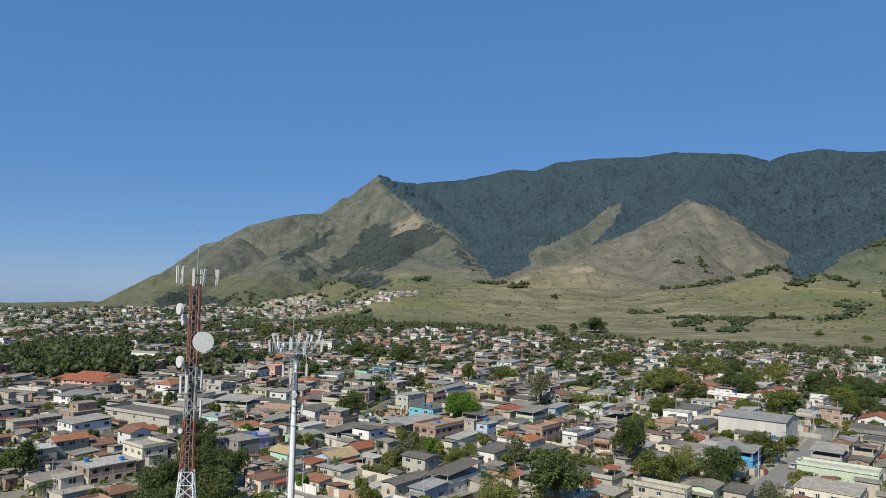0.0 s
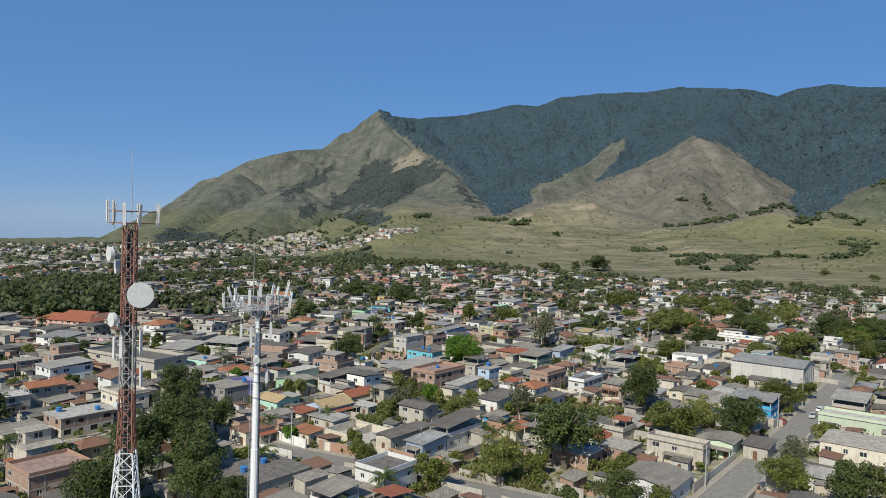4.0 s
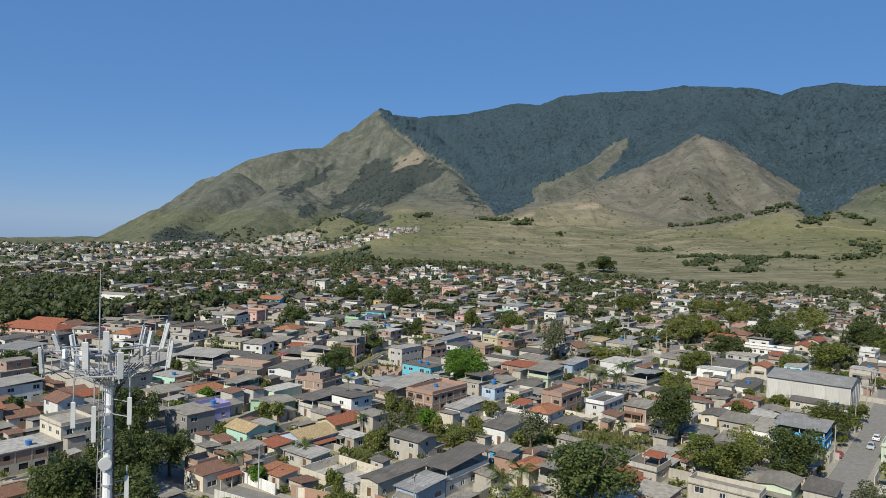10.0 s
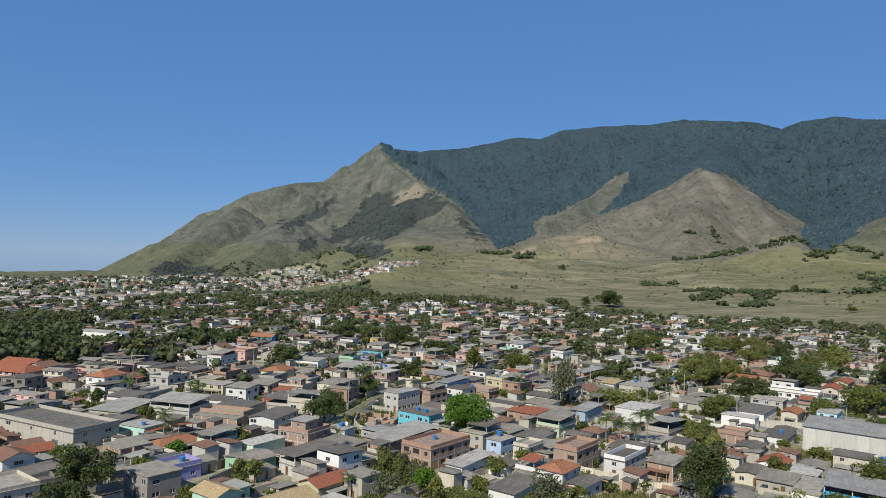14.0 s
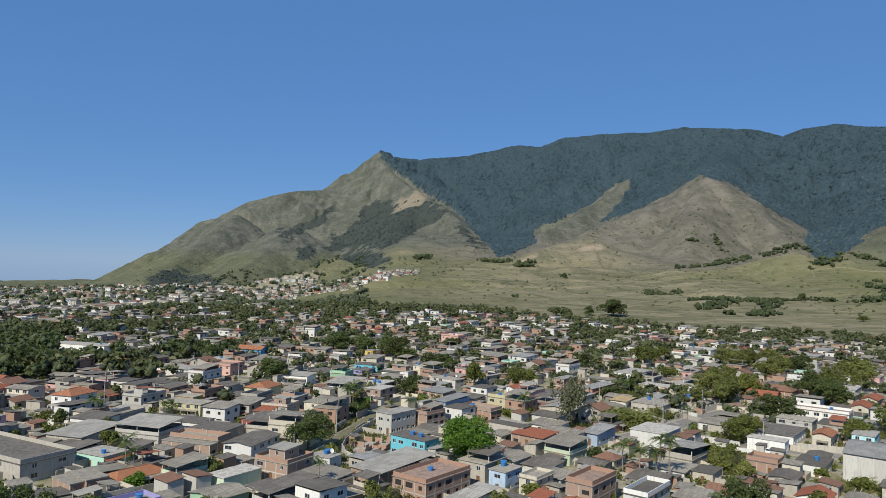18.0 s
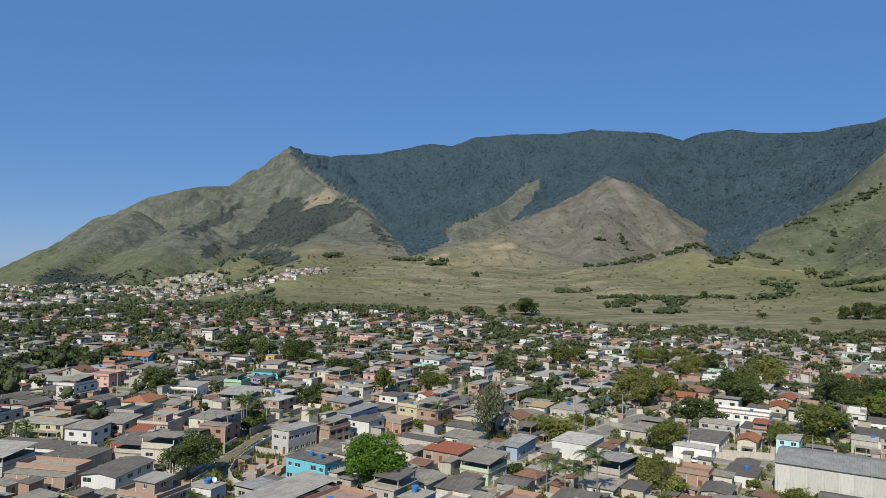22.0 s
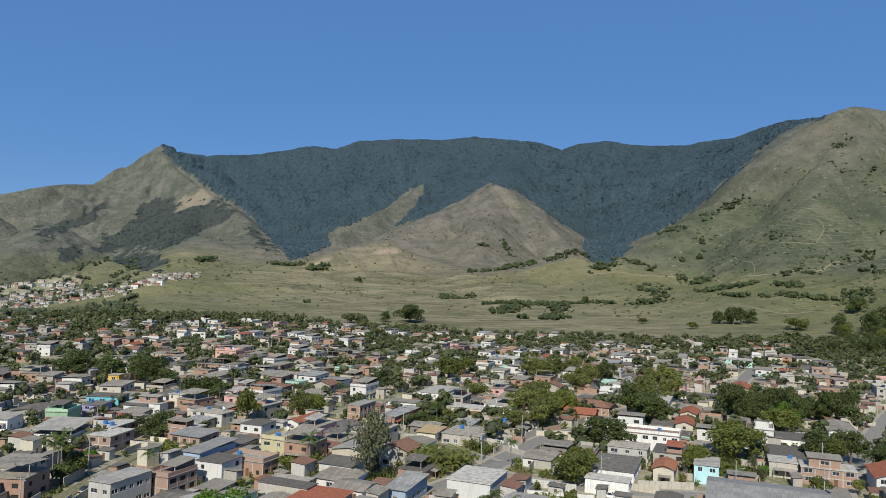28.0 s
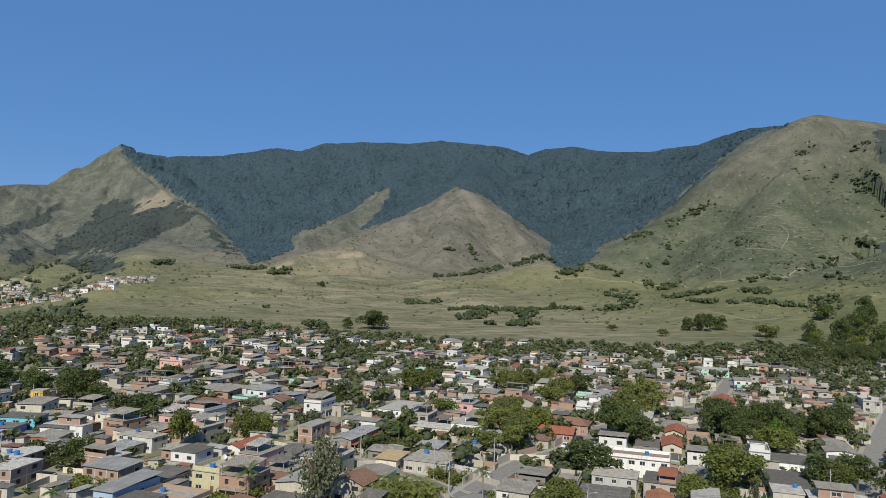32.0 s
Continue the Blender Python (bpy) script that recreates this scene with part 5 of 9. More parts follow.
# ---- the storehouse with concrete panels ----
def storehouse(x, y, w, d, h):
    root = thing("warehouse", x, y, None, YAW, "large pale concrete panel warehouse with a grey sheet roof", "warehouse")
    n = 7
    step = w / n
    panel = Shell()
    panel.box(-step / 2 + 0.05, step / 2 - 0.05, 0.0, 0.16, 0, h, 0, 0.03)
    pm = panel.mesh("wall_panel", WALL["concrete"])
    pil = Shell()
    pil.box(-0.14, 0.14, -0.1, 0.2, 0, h + 0.15, 0, 0.03)
    pl = pil.mesh("pilaster", WALL["concrete"])
    for ang, length, off in ((0, w, d / 2), (180, w, d / 2), (90, d, w / 2), (270, d, w / 2)):
        k = round(length / step)
        for i in range(k):
            m = pose(0, 0, 0, 0, 0, ang) @ pose(-length / 2 + (i + 0.5) * length / k, -off, 0)
            ob = part("wall_panel", pm, root, at=m @ Matrix.Diagonal((length / k / step, 1, 1, 1)))
        for i in range(k + 1):
            part("pilaster", pl, root, at=pose(0, 0, 0, 0, 0, ang) @ pose(-length / 2 + i * length / k, -off, 0))
    r = Shell()
    rise = 1.6
    for sgn in (-1, 1):
        pts = [(-w / 2 - 0.4, sgn * (d / 2 + 0.5), h + 0.1), (w / 2 + 0.4, sgn * (d / 2 + 0.5), h + 0.1), (w / 2 + 0.4, 0, h + 0.1 + rise), (-w / 2 - 0.4, 0, h + 0.1 + rise)]
        r.quad(*(pts if sgn < 0 else pts[::-1]))
        r.quad(*[(a, b, c - 0.12) for a, b, c in (pts[::-1] if sgn < 0 else pts)])
        r.quad((pts[0][0], pts[0][1], h - 0.02), (pts[1][0], pts[1][1], h - 0.02), pts[1], pts[0])
    part("roof", r.mesh("roof", ROOF["bluish"]), root)
    for sgn in (-1, 1):
        g = Shell()
        for q in (0, 0.12):
            g.quad((sgn * (w / 2 - q), -d / 2, h), (sgn * (w / 2 - q), d / 2, h), (sgn * (w / 2 - q), 0, h + rise - 0.05))
        part("gable", g.mesh("gable", WALL["concrete"]), root)
    door = Shell()
    door.box(-2, 2, -0.06, 0.0, 0.02, 4.2)
    for i in range(14):
        door.box(-1.95, 1.95, -0.09, -0.06, 0.1 + 0.29 * i, 0.3 + 0.29 * i)
    part("roller_door", door.mesh("roller_door", STEEL), root, "grey steel roller door", at=pose(0, 0, 0, 0, 0, 90) @ pose(-3, -w / 2 - 0.12, 0))
    claim(x, y, w + 1, d + 1)


storehouse(110.7, 296.3, 24, 20, 7.8)

# ---- open plots ----
VACANT = []


def vacant(x, y, r):
    VACANT.append((x, y, r))


# overgrown gardens: centre and half-widths
GARDENS = [(-19, 254, 7, 10), (-6, 234, 7, 6), (-26, 214, 8, 5), (15, 236, 6, 9), (7, 176, 9, 13), (-27, 166, 6, 3), (-11, 167, 5, 6), (52, 358, 8, 14),
           (80, 340, 4, 8), (131, 342, 10, 16), (110, 365, 10, 18), (69, 308, 8, 10), (67, 377, 6, 10), (31, 189, 5, 9), (65, 426, 10, 22), (67, 304, 6, 16), (-40, 294, 4, 7), (-24, 250, 5, 6)]


def on_vacant(x, y, gap=0.0):
    return any(math.hypot(x - a, y - b) < r + gap for a, b, r in VACANT) or any(((x - a) / (rx + gap * 0.5)) ** 2 + ((y - b) / (ry + gap * 0.5)) ** 2 < 1 for a, b, rx, ry in GARDENS)


def long_wall(p, q, h, mat):
    """A plot wall of bays between low piers."""
    n = math.hypot(q[0] - p[0], q[1] - p[1])
    root = thing("plot_wall", (p[0] + q[0]) / 2, (p[1] + q[1]) / 2, None, math.degrees(math.atan2(q[1] - p[1], q[0] - p[0])), "long weathered masonry plot wall between the gardens", "wall", "plot walls")
    bays = max(2, round(n / 4.5))
    for i in range(bays):
        sh = Shell()
        sh.box(-n / 2 + n * i / bays + 0.13, -n / 2 + n * (i + 1) / bays - 0.13, -0.07, 0.07, -0.3, h - 0.1 * (i % 2), 0, 0.02)
        part("wall_bay", sh.mesh("wall_bay", WALL[mat]), root)
    for i in range(bays + 1):
        sh = Shell()
        sh.box(-0.13, 0.13, -0.13, 0.13, -0.3, h + 0.12, 0, 0.03)
        part("pier", sh.mesh("pier", WALL["grey"]), root, at=pose(-n / 2 + n * i / bays, 0, 0))


def concrete_yard(x, y, w, d):
    root = thing("walled_yard", x, y, None, YAW, "pale concrete yard with stacked sand behind low walls", "yard")
    claim(x, y, w, d)
    fl = Shell()
    fl.box(-w / 2, w / 2, -d / 2, d / 2, -0.2, 0.12, 0, 0.02)
    part("yard_floor", fl.mesh("yard_floor", ROOF["slab_pale"]), root)
    for x0, x1, y0, y1 in ((-w / 2, w / 2, -d / 2 - 0.16, -d / 2 - 0.01), (-w / 2, w / 2, d / 2 + 0.01, d / 2 + 0.16), (-w / 2 - 0.16, -w / 2 - 0.01, -d / 2, d / 2), (w / 2 + 0.01, w / 2 + 0.16, -d / 2, d / 2)):
        sh = Shell()
        sh.box(x0, x1, y0, y1, -0.2, 2.1, 0, 0.02)
        part("yard_wall", sh.mesh("yard_wall", WALL["cream"]), root)



def ruin(x, y, w, d):
    """Roofless walls of an unfinished house, each with its gaps."""
    rng = random.Random(12)
    root = thing("unfinished_house", x, y, None, YAW + 22, "roofless unfinished house with low bare brick walls", "house")
    claim(x, y, w, d)
    fl = Shell()
    fl.box(-w / 2, w / 2, -d / 2, d / 2, -0.3, 0.16, 0, 0.02)
    part("floor_slab", fl.mesh("floor_slab", ROOF["slab"]), root)
    runs = [(-w / 2, w / 2, d / 2, 0), (-w / 2, w / 2, -d / 2, 0), (-w / 2, w / 2, 0.8, 0), (-d / 2, d / 2, -w / 2, 1), (-d / 2, d / 2, w / 2, 1), (-d / 2, d / 2, 0.4, 1)]
    for a, b, o, side in runs:
        at = a + 0.09
        while at < b - 1.2:
            n = min(rng.uniform(1.8, 3.2), b - 0.09 - at)
            h = rng.choice((0.9, 1.2, 1.6, 2.1))
            sh = Shell()
            if side:
                sh.box(o - 0.075, o + 0.075, at, at + n, 0.16, h, 0, 0.015)
            else:
                sh.box(at, at + n, o - 0.075, o + 0.075, 0.16, h, 0, 0.015)
            part("brick_wall", sh.mesh("brick_wall", WALL["brick"]), root)
            at += n + rng.choice((0.02, 0.9, 0.02, 1.3))
    for px, py in [(q, r) for q in (-w / 2, 0.4, w / 2) for r in (-d / 2, 0.8, d / 2)]:
        sh = Shell()
        sh.box(px - 0.11, px + 0.11, py - 0.11, py + 0.11, 0.16, rng.uniform(1.6, 2.4), 0, 0.015)
        part("concrete_post", sh.mesh("concrete_post", WALL["grey"]), root)


# ---- vacant grassy lots and long walls ----
vacant(-14.7, 229.6, 6.2)
vacant(-34.0, 322.0, 4.0)
vacant(-4.9, 234.7, 6.3)
vacant(30.5, 236.5, 8.0)
vacant(35.8, 242.8, 5.0)
vacant(36.7, 230.3, 4.4)
vacant(-44.0, 334.5, 5.7)
vacant(99.1, 287.7, 8.1)
vacant(66.3, 315.8, 5.7)
vacant(75.2, 315.3, 5.7)
vacant(36.4, 312.8, 5.3)
vacant(-27.6, 239.4, 6.1)
vacant(-40.4, 332.8, 6.5)
vacant(22.4, 258.1, 4.5)
vacant(70.6, 342.2, 8.1)
vacant(29.1, 353.4, 8.3)
long_wall((-22.6, 215.5), (-10.9, 243.5), 1.8, "brick")
long_wall((-34.8, 190.8), (-20.0, 187.9), 2.2, "cream")
long_wall((-31.7, 199.2), (-20.6, 218.4), 2.0, "cream")
long_wall((-60.5, 252.2), (-39.0, 267.1), 2.0, "grey")
long_wall((10.8, 271.8), (38.9, 252.9), 2.0, "cream")
long_wall((-49.9, 199.1), (-39.2, 191.4), 2.4, "white")
BEND = [(-36.0, 340.0), (-38.2, 331.0), (-39.6, 322.0), (-40.6, 313.0), (-40.2, 304.5), (-37.6, 297.0), (-33.0, 291.0), (-26.5, 287.5)]
for p, q in zip(BEND, BEND[1:]):
    long_wall(p, q, 2.2, "concrete")
for x, y, r in ((-41.5, 346, 3.5), (-44.5, 338, 4.5), (-45.5, 328, 5.0), (-45.0, 318, 4.2), (-44.5, 308, 4.0), (-42.5, 297, 4.0), (-39, 288, 4.5), (-33, 283, 4.0), (73, 314, 6.5), (68, 319, 5.5), (79, 318, 5.0)):
    vacant(x, y, r)
long_wall((56.8, 233.4), (76.6, 246.6), 1.8, "grey")
long_wall((30.5, 195.1), (43.5, 195.3), 2.2, "cream")
long_wall((-46.6, 374.0), (-31.5, 417.2), 2.2, "dark")
long_wall((66.1, 326.2), (81.1, 320.1), 2.0, "white")
long_wall((89.0, 334.3), (101.0, 324.4), 2.0, "beige")
long_wall((59.6, 401.7), (81.0, 374.9), 2.0, "concrete")
long_wall((87.9, 395.3), (106.9, 391.0), 2.0, "cream")
long_wall((21.7, 399.0), (53.3, 391.8), 1.8, "beige")
long_wall((-79.5, 288.6), (-57.3, 326.4), 2.2, "grey")
long_wall((3.7, 249.1), (45.4, 251.0), 2.0, "cream")
long_wall((66.3, 393.8), (83.0, 360.2), 1.8, "grey")
long_wall((55.6, 317.2), (64.2, 296.7), 2.0, "cream")
concrete_yard(-27.8, 203.1, 15.0, 11.0)

# ---- the town: single houses ----
home(-63.2, 294.3, 8.4, 14.7, 5.2, "white", "gable", "fibro_dark", dense=1.3, lean=False, label="white two-storey house under a dark grey tiled roof")
home(-19.2, 302.0, 12.4, 6.3, 5.8, "turquoise", "slab", "slab_dark", floors=2, dense=1.3, lean=False, label="turquoise two-storey house with flat roof")
home(-27.9, 333.4, 6.1, 12.3, 6.6, "concrete", "slab", "metal", floors=2, dense=1.5, lean=False, label="grey and brick three-storey house with metal roof")
home(-10.8, 361.0, 5.2, 14.8, 6.4, "light_blue", "shed", "bluish", band='brick', floors=2, label="light blue house on a brick ground floor with sheet roof")
home(-15.2, 384.5, 10.5, 14.2, 5.6, "brick", "shed", "bluish", label="brick row under a bluish sheet roof")
home(8.8, 376.8, 7.9, 11.6, 5.4, "pale_yellow", "parapet", "slab", floors=2, lean=False, label="cream and yellow two-storey house")
home(-56.6, 355.9, 9.0, 13.4, 5.0, "cream", "slab", "slab", floors=2, dense=1.5, lean=False, label="cream two-storey house with a row of dark windows")
home(-70.0, 343.3, 9.8, 12.2, 5.0, "beige", "parapet", "slab_red", label="beige two-storey house with flat roofs")
home(-87.7, 385.6, 9.3, 12.8, 4.4, "pale_yellow", "hip", "tile_orange", lean=False, label="mustard stained house with orange tile roof")
home(-56.3, 398.0, 12.0, 13.3, 2.9, "white", "canopy", "metal", label="white house with a pale roof on columns")
home(-42.3, 400.7, 6.9, 14.0, 5.0, "brick", "slab", "slab_pale", lean=False, label="brick two-storey house with pale flat roof")
home(54.6, 330.0, 10.9, 13.9, 5.0, "white", "slab", "slab_pale", floors=1, dense=0.01, lean=False, label="white blank-walled storehouse with pale roof")
home(23.6, 305.7, 8.0, 10.6, 3.0, "pale_green", "canopy", "fibro", label="pale green house with a roofed brick terrace")
home(122.2, 335.9, 6.3, 11.2, 5.0, "pale_turquoise", "slab", "slab_pale", floors=2, dense=1.2, lean=False, label="pale turquoise two-storey house with white trim")
home(124.1, 375.2, 24.0, 9.0, 5.2, "white", "parapet", "slab_red", floors=2, dense=1.2, label="long white two-storey house with a terracotta roof terrace")
home(98.6, 343.5, 12.0, 18.6, 3.4, "white", "slab", "slab_dark", lean=False, label="white shop with a dark flat roof and grilles")
home(109.8, 357.0, 11.4, 8.8, 5.0, "concrete", "slab", "slab", floors=2, lean=False, label="grey rendered two-storey house with flat roof")
home(91.8, 304.7, 7.8, 11.9, 3.0, "white", "slab", "slab_dark", lean=False, label="low white house with dark flat roof")
home(76.3, 464.5, 11.2, 22.0, 5.2, "white", "slab", "slab_pale", floors=2, dense=1.6, lean=False, label="long white two-storey house with balconies")
home(51.1, 420.7, 6.1, 22.0, 4.2, "brick", "gable", "bluish", floors=1, label="long brick hall under a bluish zinc roof")
home(168.3, 441.1, 10.0, 19.9, 4.6, "white", "slab", "slab_pale", floors=2, lean=False, label="white two-storey house with pale flat roof")
home(195.7, 451.7, 17.3, 12.2, 4.0, "white", "slab", "slab_dark", dense=1.6, label="long white building with a band of windows")
home(85.7, 404.6, 8.4, 15.0, 3.6, "brick", "slab", "slab", lean=False, label="square brick house with flat slab roof")
home(46.6, 372.4, 9.2, 13.9, 3.6, "green", "gable", "fibro", label="green house with a grey sheet roof")
home(36.8, 329.8, 5.3, 13.0, 3.8, "light_blue", "shed", "bluish", label="light blue house with a sheet roof and dish")
home(-4.2, 203.2, 5.5, 14.9, 3.0, "white", "canopy", "fibro_dark", label="white and lilac house with a columned terrace under a dark roof")
home(-16.9, 198.7, 4.7, 14.8, 3.8, "cream", "gable", "fibro_dark", lean=False, label="cream house under a dark fibre cement roof")
home(-11.0, 192.7, 5.0, 9.0, 3.6, "light_blue", "shed", "bluish", label="low house with a bluish zinc roof")
home(-3.0, 258.4, 5.0, 13.7, 3.4, "white", "shed", "metal", label="white house with a pale sheet roof")
home(37.0, 265.0, 5.6, 13.5, 4.6, "white", "parapet", "slab_dark", lean=False, label="white house with dark flat roof and purple band")
home(24.7, 266.9, 6.5, 12.4, 6.0, "brick", "parapet", "slab_red", void=True, floors=2, label="bare brick two-storey house without roof")
home(-22.5, 281.1, 9.5, 21.3, 4.0, "brick", "shed", "metal", lean=False, label="brick workshop under a wide grey sheet roof")
home(-12.1, 268.6, 9.8, 16.9, 5.2, "brick", "parapet", "slab_red", floors=2, void=True, lean=False, label="unfinished orange brick house with open top storey")
home(-71.5, 268.8, 5.5, 9.0, 2.9, "pale_green", "canopy", "fibro", label="pale green and white house with a covered terrace")
home(-59.1, 268.2, 5.8, 11.4, 3.6, "pale_green", "slab", "slab_pale", lean=False, label="pale green house with flat roof")
home(48.0, 194.9, 13.2, 5.0, 4.8, "beige", "parapet", "slab", floors=2, dense=0.8, label="weathered beige two-storey house with roof parapet")
home(83.8, 242.9, 11.5, 9.9, 3.4, "blue", "canopy", "bluish", label="bright blue house with an open roofed terrace")
home(7.3, 237.3, 6.5, 11.6, 4.0, "white", "shed", "fibro_dark", lean=False, label="white house with pink trim and a grey roof")
home(15.9, 411.1, 5.5, 14.7, 4.0, "white", "gable", "tile_red", label="white house with mint trim under a red roof")
home(38.1, 428.3, 4.9, 12.6, 6.0, "brick", "slab", "metal", floors=2, label="dull red two-storey house with sheet roof")
home(-41.0, 389.1, 7.5, 11.3, 4.8, "brick", "slab", "slab_pale", label="brick and white house with pale slab")
home(182.6, 369.0, 19.7, 13.3, 3.0, "white", "slab", "slab_dark", lean=False, label="low white house with dark flat roofs")
home(209.1, 384.5, 8.9, 22.0, 3.4, "white", "gable", "fibro", label="white house under a grey pitched roof")
home(340.2, 499.5, 13.6, 13.3, 4.4, "pink", "parapet", "slab", lean=False, label="pink house beside dark trees")
home(314.1, 592.9, 20.6, 22.0, 4.6, "mint", "slab", "slab_pale", floors=2, dense=1.3, label="mint green two-storey house at the pasture")
home(404.9, 659.9, 25.5, 22.0, 3.8, "grey", "gable", "fibro", lean=False, label="grey shed with wide sheet roof at the pasture")
home(159.4, 350.8, 9.9, 22.0, 2.8, "white", "slab", "slab_dark", lean=False, label="low long house with a dark roof")
home(232.3, 473.3, 10.2, 22.0, 4.2, "cream", "gable", "tile_red", label="cream house with a red edged gable roof")
home(-4.2, 372.4, 6.7, 10.5, 5.0, "brick", "shed", "fibro_dark", label="brick house under a wide dark sheet roof")
home(-43.2, 165.5, 13.1, 17.4, 3.6, "beige", "slab", "slab_dark", lean=False, label="low beige house under a wide tarred flat roof")
home(-59.3, 180.9, 7.3, 7.9, 3.1, "grey", "shed", "fibro", label="grey rendered shed with a fibre cement roof beside trees")
home(-53.6, 196.2, 6.2, 8.3, 3.4, "cream", "slab", "tile_brown", label="cream house with a brown roof beside the street")
home(-82.4, 160.3, 10.0, 11.6, 4.7, "brick", "parapet", "slab_red", floors=2, label="bare brick house with a flat roof and a water tank")
home(-97.8, 198.3, 8.9, 12.8, 4.9, "brick", "slab", "slab_pale", band='cream', label="two-storey house with brick upper band and pale flat roof")
home(-96.5, 214.9, 10.6, 12.1, 5.9, "cream", "parapet", "slab", label="cream two-storey house with roof parapet and outside stair")
home(-122.8, 224.1, 5.9, 10.1, 5.2, "grey", "gable", "tile_orange", label="grey house under an orange tile roof")
home(-133.3, 252.8, 10.2, 13.5, 5.2, "white", "shed", "metal", label="white house with a grey sheet roof")
home(-121.0, 275.7, 36.5, 14.0, 4.7, "grey", "parapet", "slab_dark", dense=0.7, label="long grey two-storey building with flat roof")
home(-168.4, 311.0, 13.2, 12.6, 4.6, "white", "shed", "bluish", label="white workshop with a pale blue sheet roof")
home(-191.7, 359.4, 30.6, 12.2, 4.6, "salmon", "hip", "tile_red", label="long salmon building under a red tile roof")
home(-169.0, 355.7, 9.8, 13.0, 5.0, "cream", "gable", "fibro", label="cream house with a grey gable roof")
home(-197.4, 319.6, 16.1, 8.1, 4.3, "cream", "parapet", "slab_pale", label="pale cream walled warehouse with flat roof")
home(-155.9, 253.1, 5.7, 7.5, 4.3, "grey", "slab", "slab", label="grey flat-roofed house beside trees")
home(-151.1, 260.1, 6.0, 8.0, 4.6, "brick", "slab", "slab", label="brick house with flat roof")
home(-124.6, 210.8, 6.4, 9.2, 4.9, "grey", "slab", "slab_pale", label="grey two-storey house in the shade of a tree")
home(-106.0, 187.3, 7.3, 9.0, 3.4, "cream", "shed", "fibro", label="low house with sheet roof beside palms")
home(-72.3, 244.0, 6.8, 9.0, 3.1, "lilac", "parapet", "slab", label="purple painted house with an outside stair")
home(10.9, 206.3, 4.7, 8.1, 4.0, "cream", "hip", "tile_orange", label="cream house under an orange tile hip roof")
home(6.1, 216.8, 3.9, 6.1, 3.6, "blue", "shed", "fibro", label="small blue house with a grey roof")
home(-18.2, 341.9, 6.9, 9.9, 5.0, "brick", "parapet", "slab_red", void=True, label="bare orange brick house without render")
home(5.3, 275.2, 4.7, 7.3, 5.2, "light_blue", "slab", "slab", label="light blue two-storey house with flat roof")
home(12.6, 272.5, 4.7, 8.0, 4.5, "cream", "parapet", "slab", label="cream house with a cluttered roof terrace")
home(7.3, 294.7, 7.9, 9.1, 3.4, "grey", "gable", "fibro", label="low house with grey gable roof")
home(-49.9, 278.1, 10.4, 10.0, 4.7, "brick", "parapet", "slab", label="brick house with terrace walls")
home(47.0, 263.1, 6.4, 8.5, 4.3, "brick", "shed", "fibro", label="brick house with grey sheet roof")
home(76.9, 249.0, 5.7, 15.2, 3.4, "white", "slab", "slab", label="low white house with an open front")
home(34.4, 195.0, 7.2, 8.2, 3.6, "brick", "slab", "slab", label="bare brick house with blue roof tank")
home(61.6, 203.2, 6.2, 8.9, 4.0, "pale_green", "gable", "fibro", label="pale green house with a grey gable roof")
home(37.4, 173.5, 11.4, 12.2, 3.8, "white", "gable", "fibro", label="low white house under weathered fibre cement roof")
home(69.6, 202.1, 5.5, 7.9, 3.3, "grey", "shed", "fibro_dark", label="low house with a dark sheet roof at the street")
home(108.2, 228.7, 21.3, 8.2, 4.0, "pale_green", "parapet", "slab_pale", dense=0.3, label="long mint green walled building")
home(115.2, 249.2, 8.7, 11.6, 2.9, "grey", "canopy", "metal", label="grey two-storey house with a covered roof")
home(91.6, 199.2, 14.4, 13.8, 5.7, "cream", "slab", "slab", floors=2, label="cream two-storey building with square dark windows")
home(75.8, 183.0, 9.9, 11.3, 3.1, "white", "shed", "metal", label="white awning roofed shed among trees")
home(148.0, 338.1, 7.2, 8.3, 4.3, "grey", "slab", "slab_pale", label="grey flat-roofed house at the street")
home(156.4, 330.8, 13.5, 13.2, 4.5, "brick", "slab", "slab_pale", label="brick house with pale slab roof")
home(167.9, 317.4, 13.4, 14.5, 5.0, "white", "gable", "tile_red", label="white house with red tile roof")
home(155.5, 297.7, 15.4, 16.6, 3.8, "brick", "shed", "fibro_dark", label="brick house with dark sheet roof")
home(88.3, 327.3, 10.8, 5.4, 3.9, "white", "slab", "slab_pale", label="white terraced house with flat roof")
home(-54.4, 226.6, 7.9, 10.5, 3.8, "mint", "gable", "tile_tan", label="mint green house under a tan tile roof")
home(-40.3, 222.5, 8.2, 10.5, 3.6, "light_blue", "gable", "tile_tan", dense=1.3, label="pale blue row house under a tan tile roof")
home(-34.8, 235.8, 6.4, 10.4, 3.8, "pale_yellow", "gable", "tile_red", label="pale yellow house under a red tile roof")
home(-26.8, 236.2, 5.4, 5.7, 5.4, "beige", "slab", "slab", lean=False, label="unpainted two-storey house with flat slab roof")
home(-30.4, 225.4, 6.5, 4.7, 2.9, "grey", "slab", "slab_pale", label="low grey annex with a pale terrace roof")
home(-52.8, 212.0, 5.5, 8.5, 2.9, "cream", "gable", "fibro", label="cream house with a grey sheet roof")
home(-46.3, 216.4, 5.4, 5.2, 2.8, "cream", "shed", "tile_red", label="cream house with a small red tile roof")
home(-37.6, 211.2, 8.4, 5.6, 2.8, "grey", "shed", "metal", label="low grey annex with a zinc roof")
home(-40.7, 198.3, 6.6, 4.7, 2.8, "cream", "shed", "tile_orange", label="low cream house with an orange tile roof")
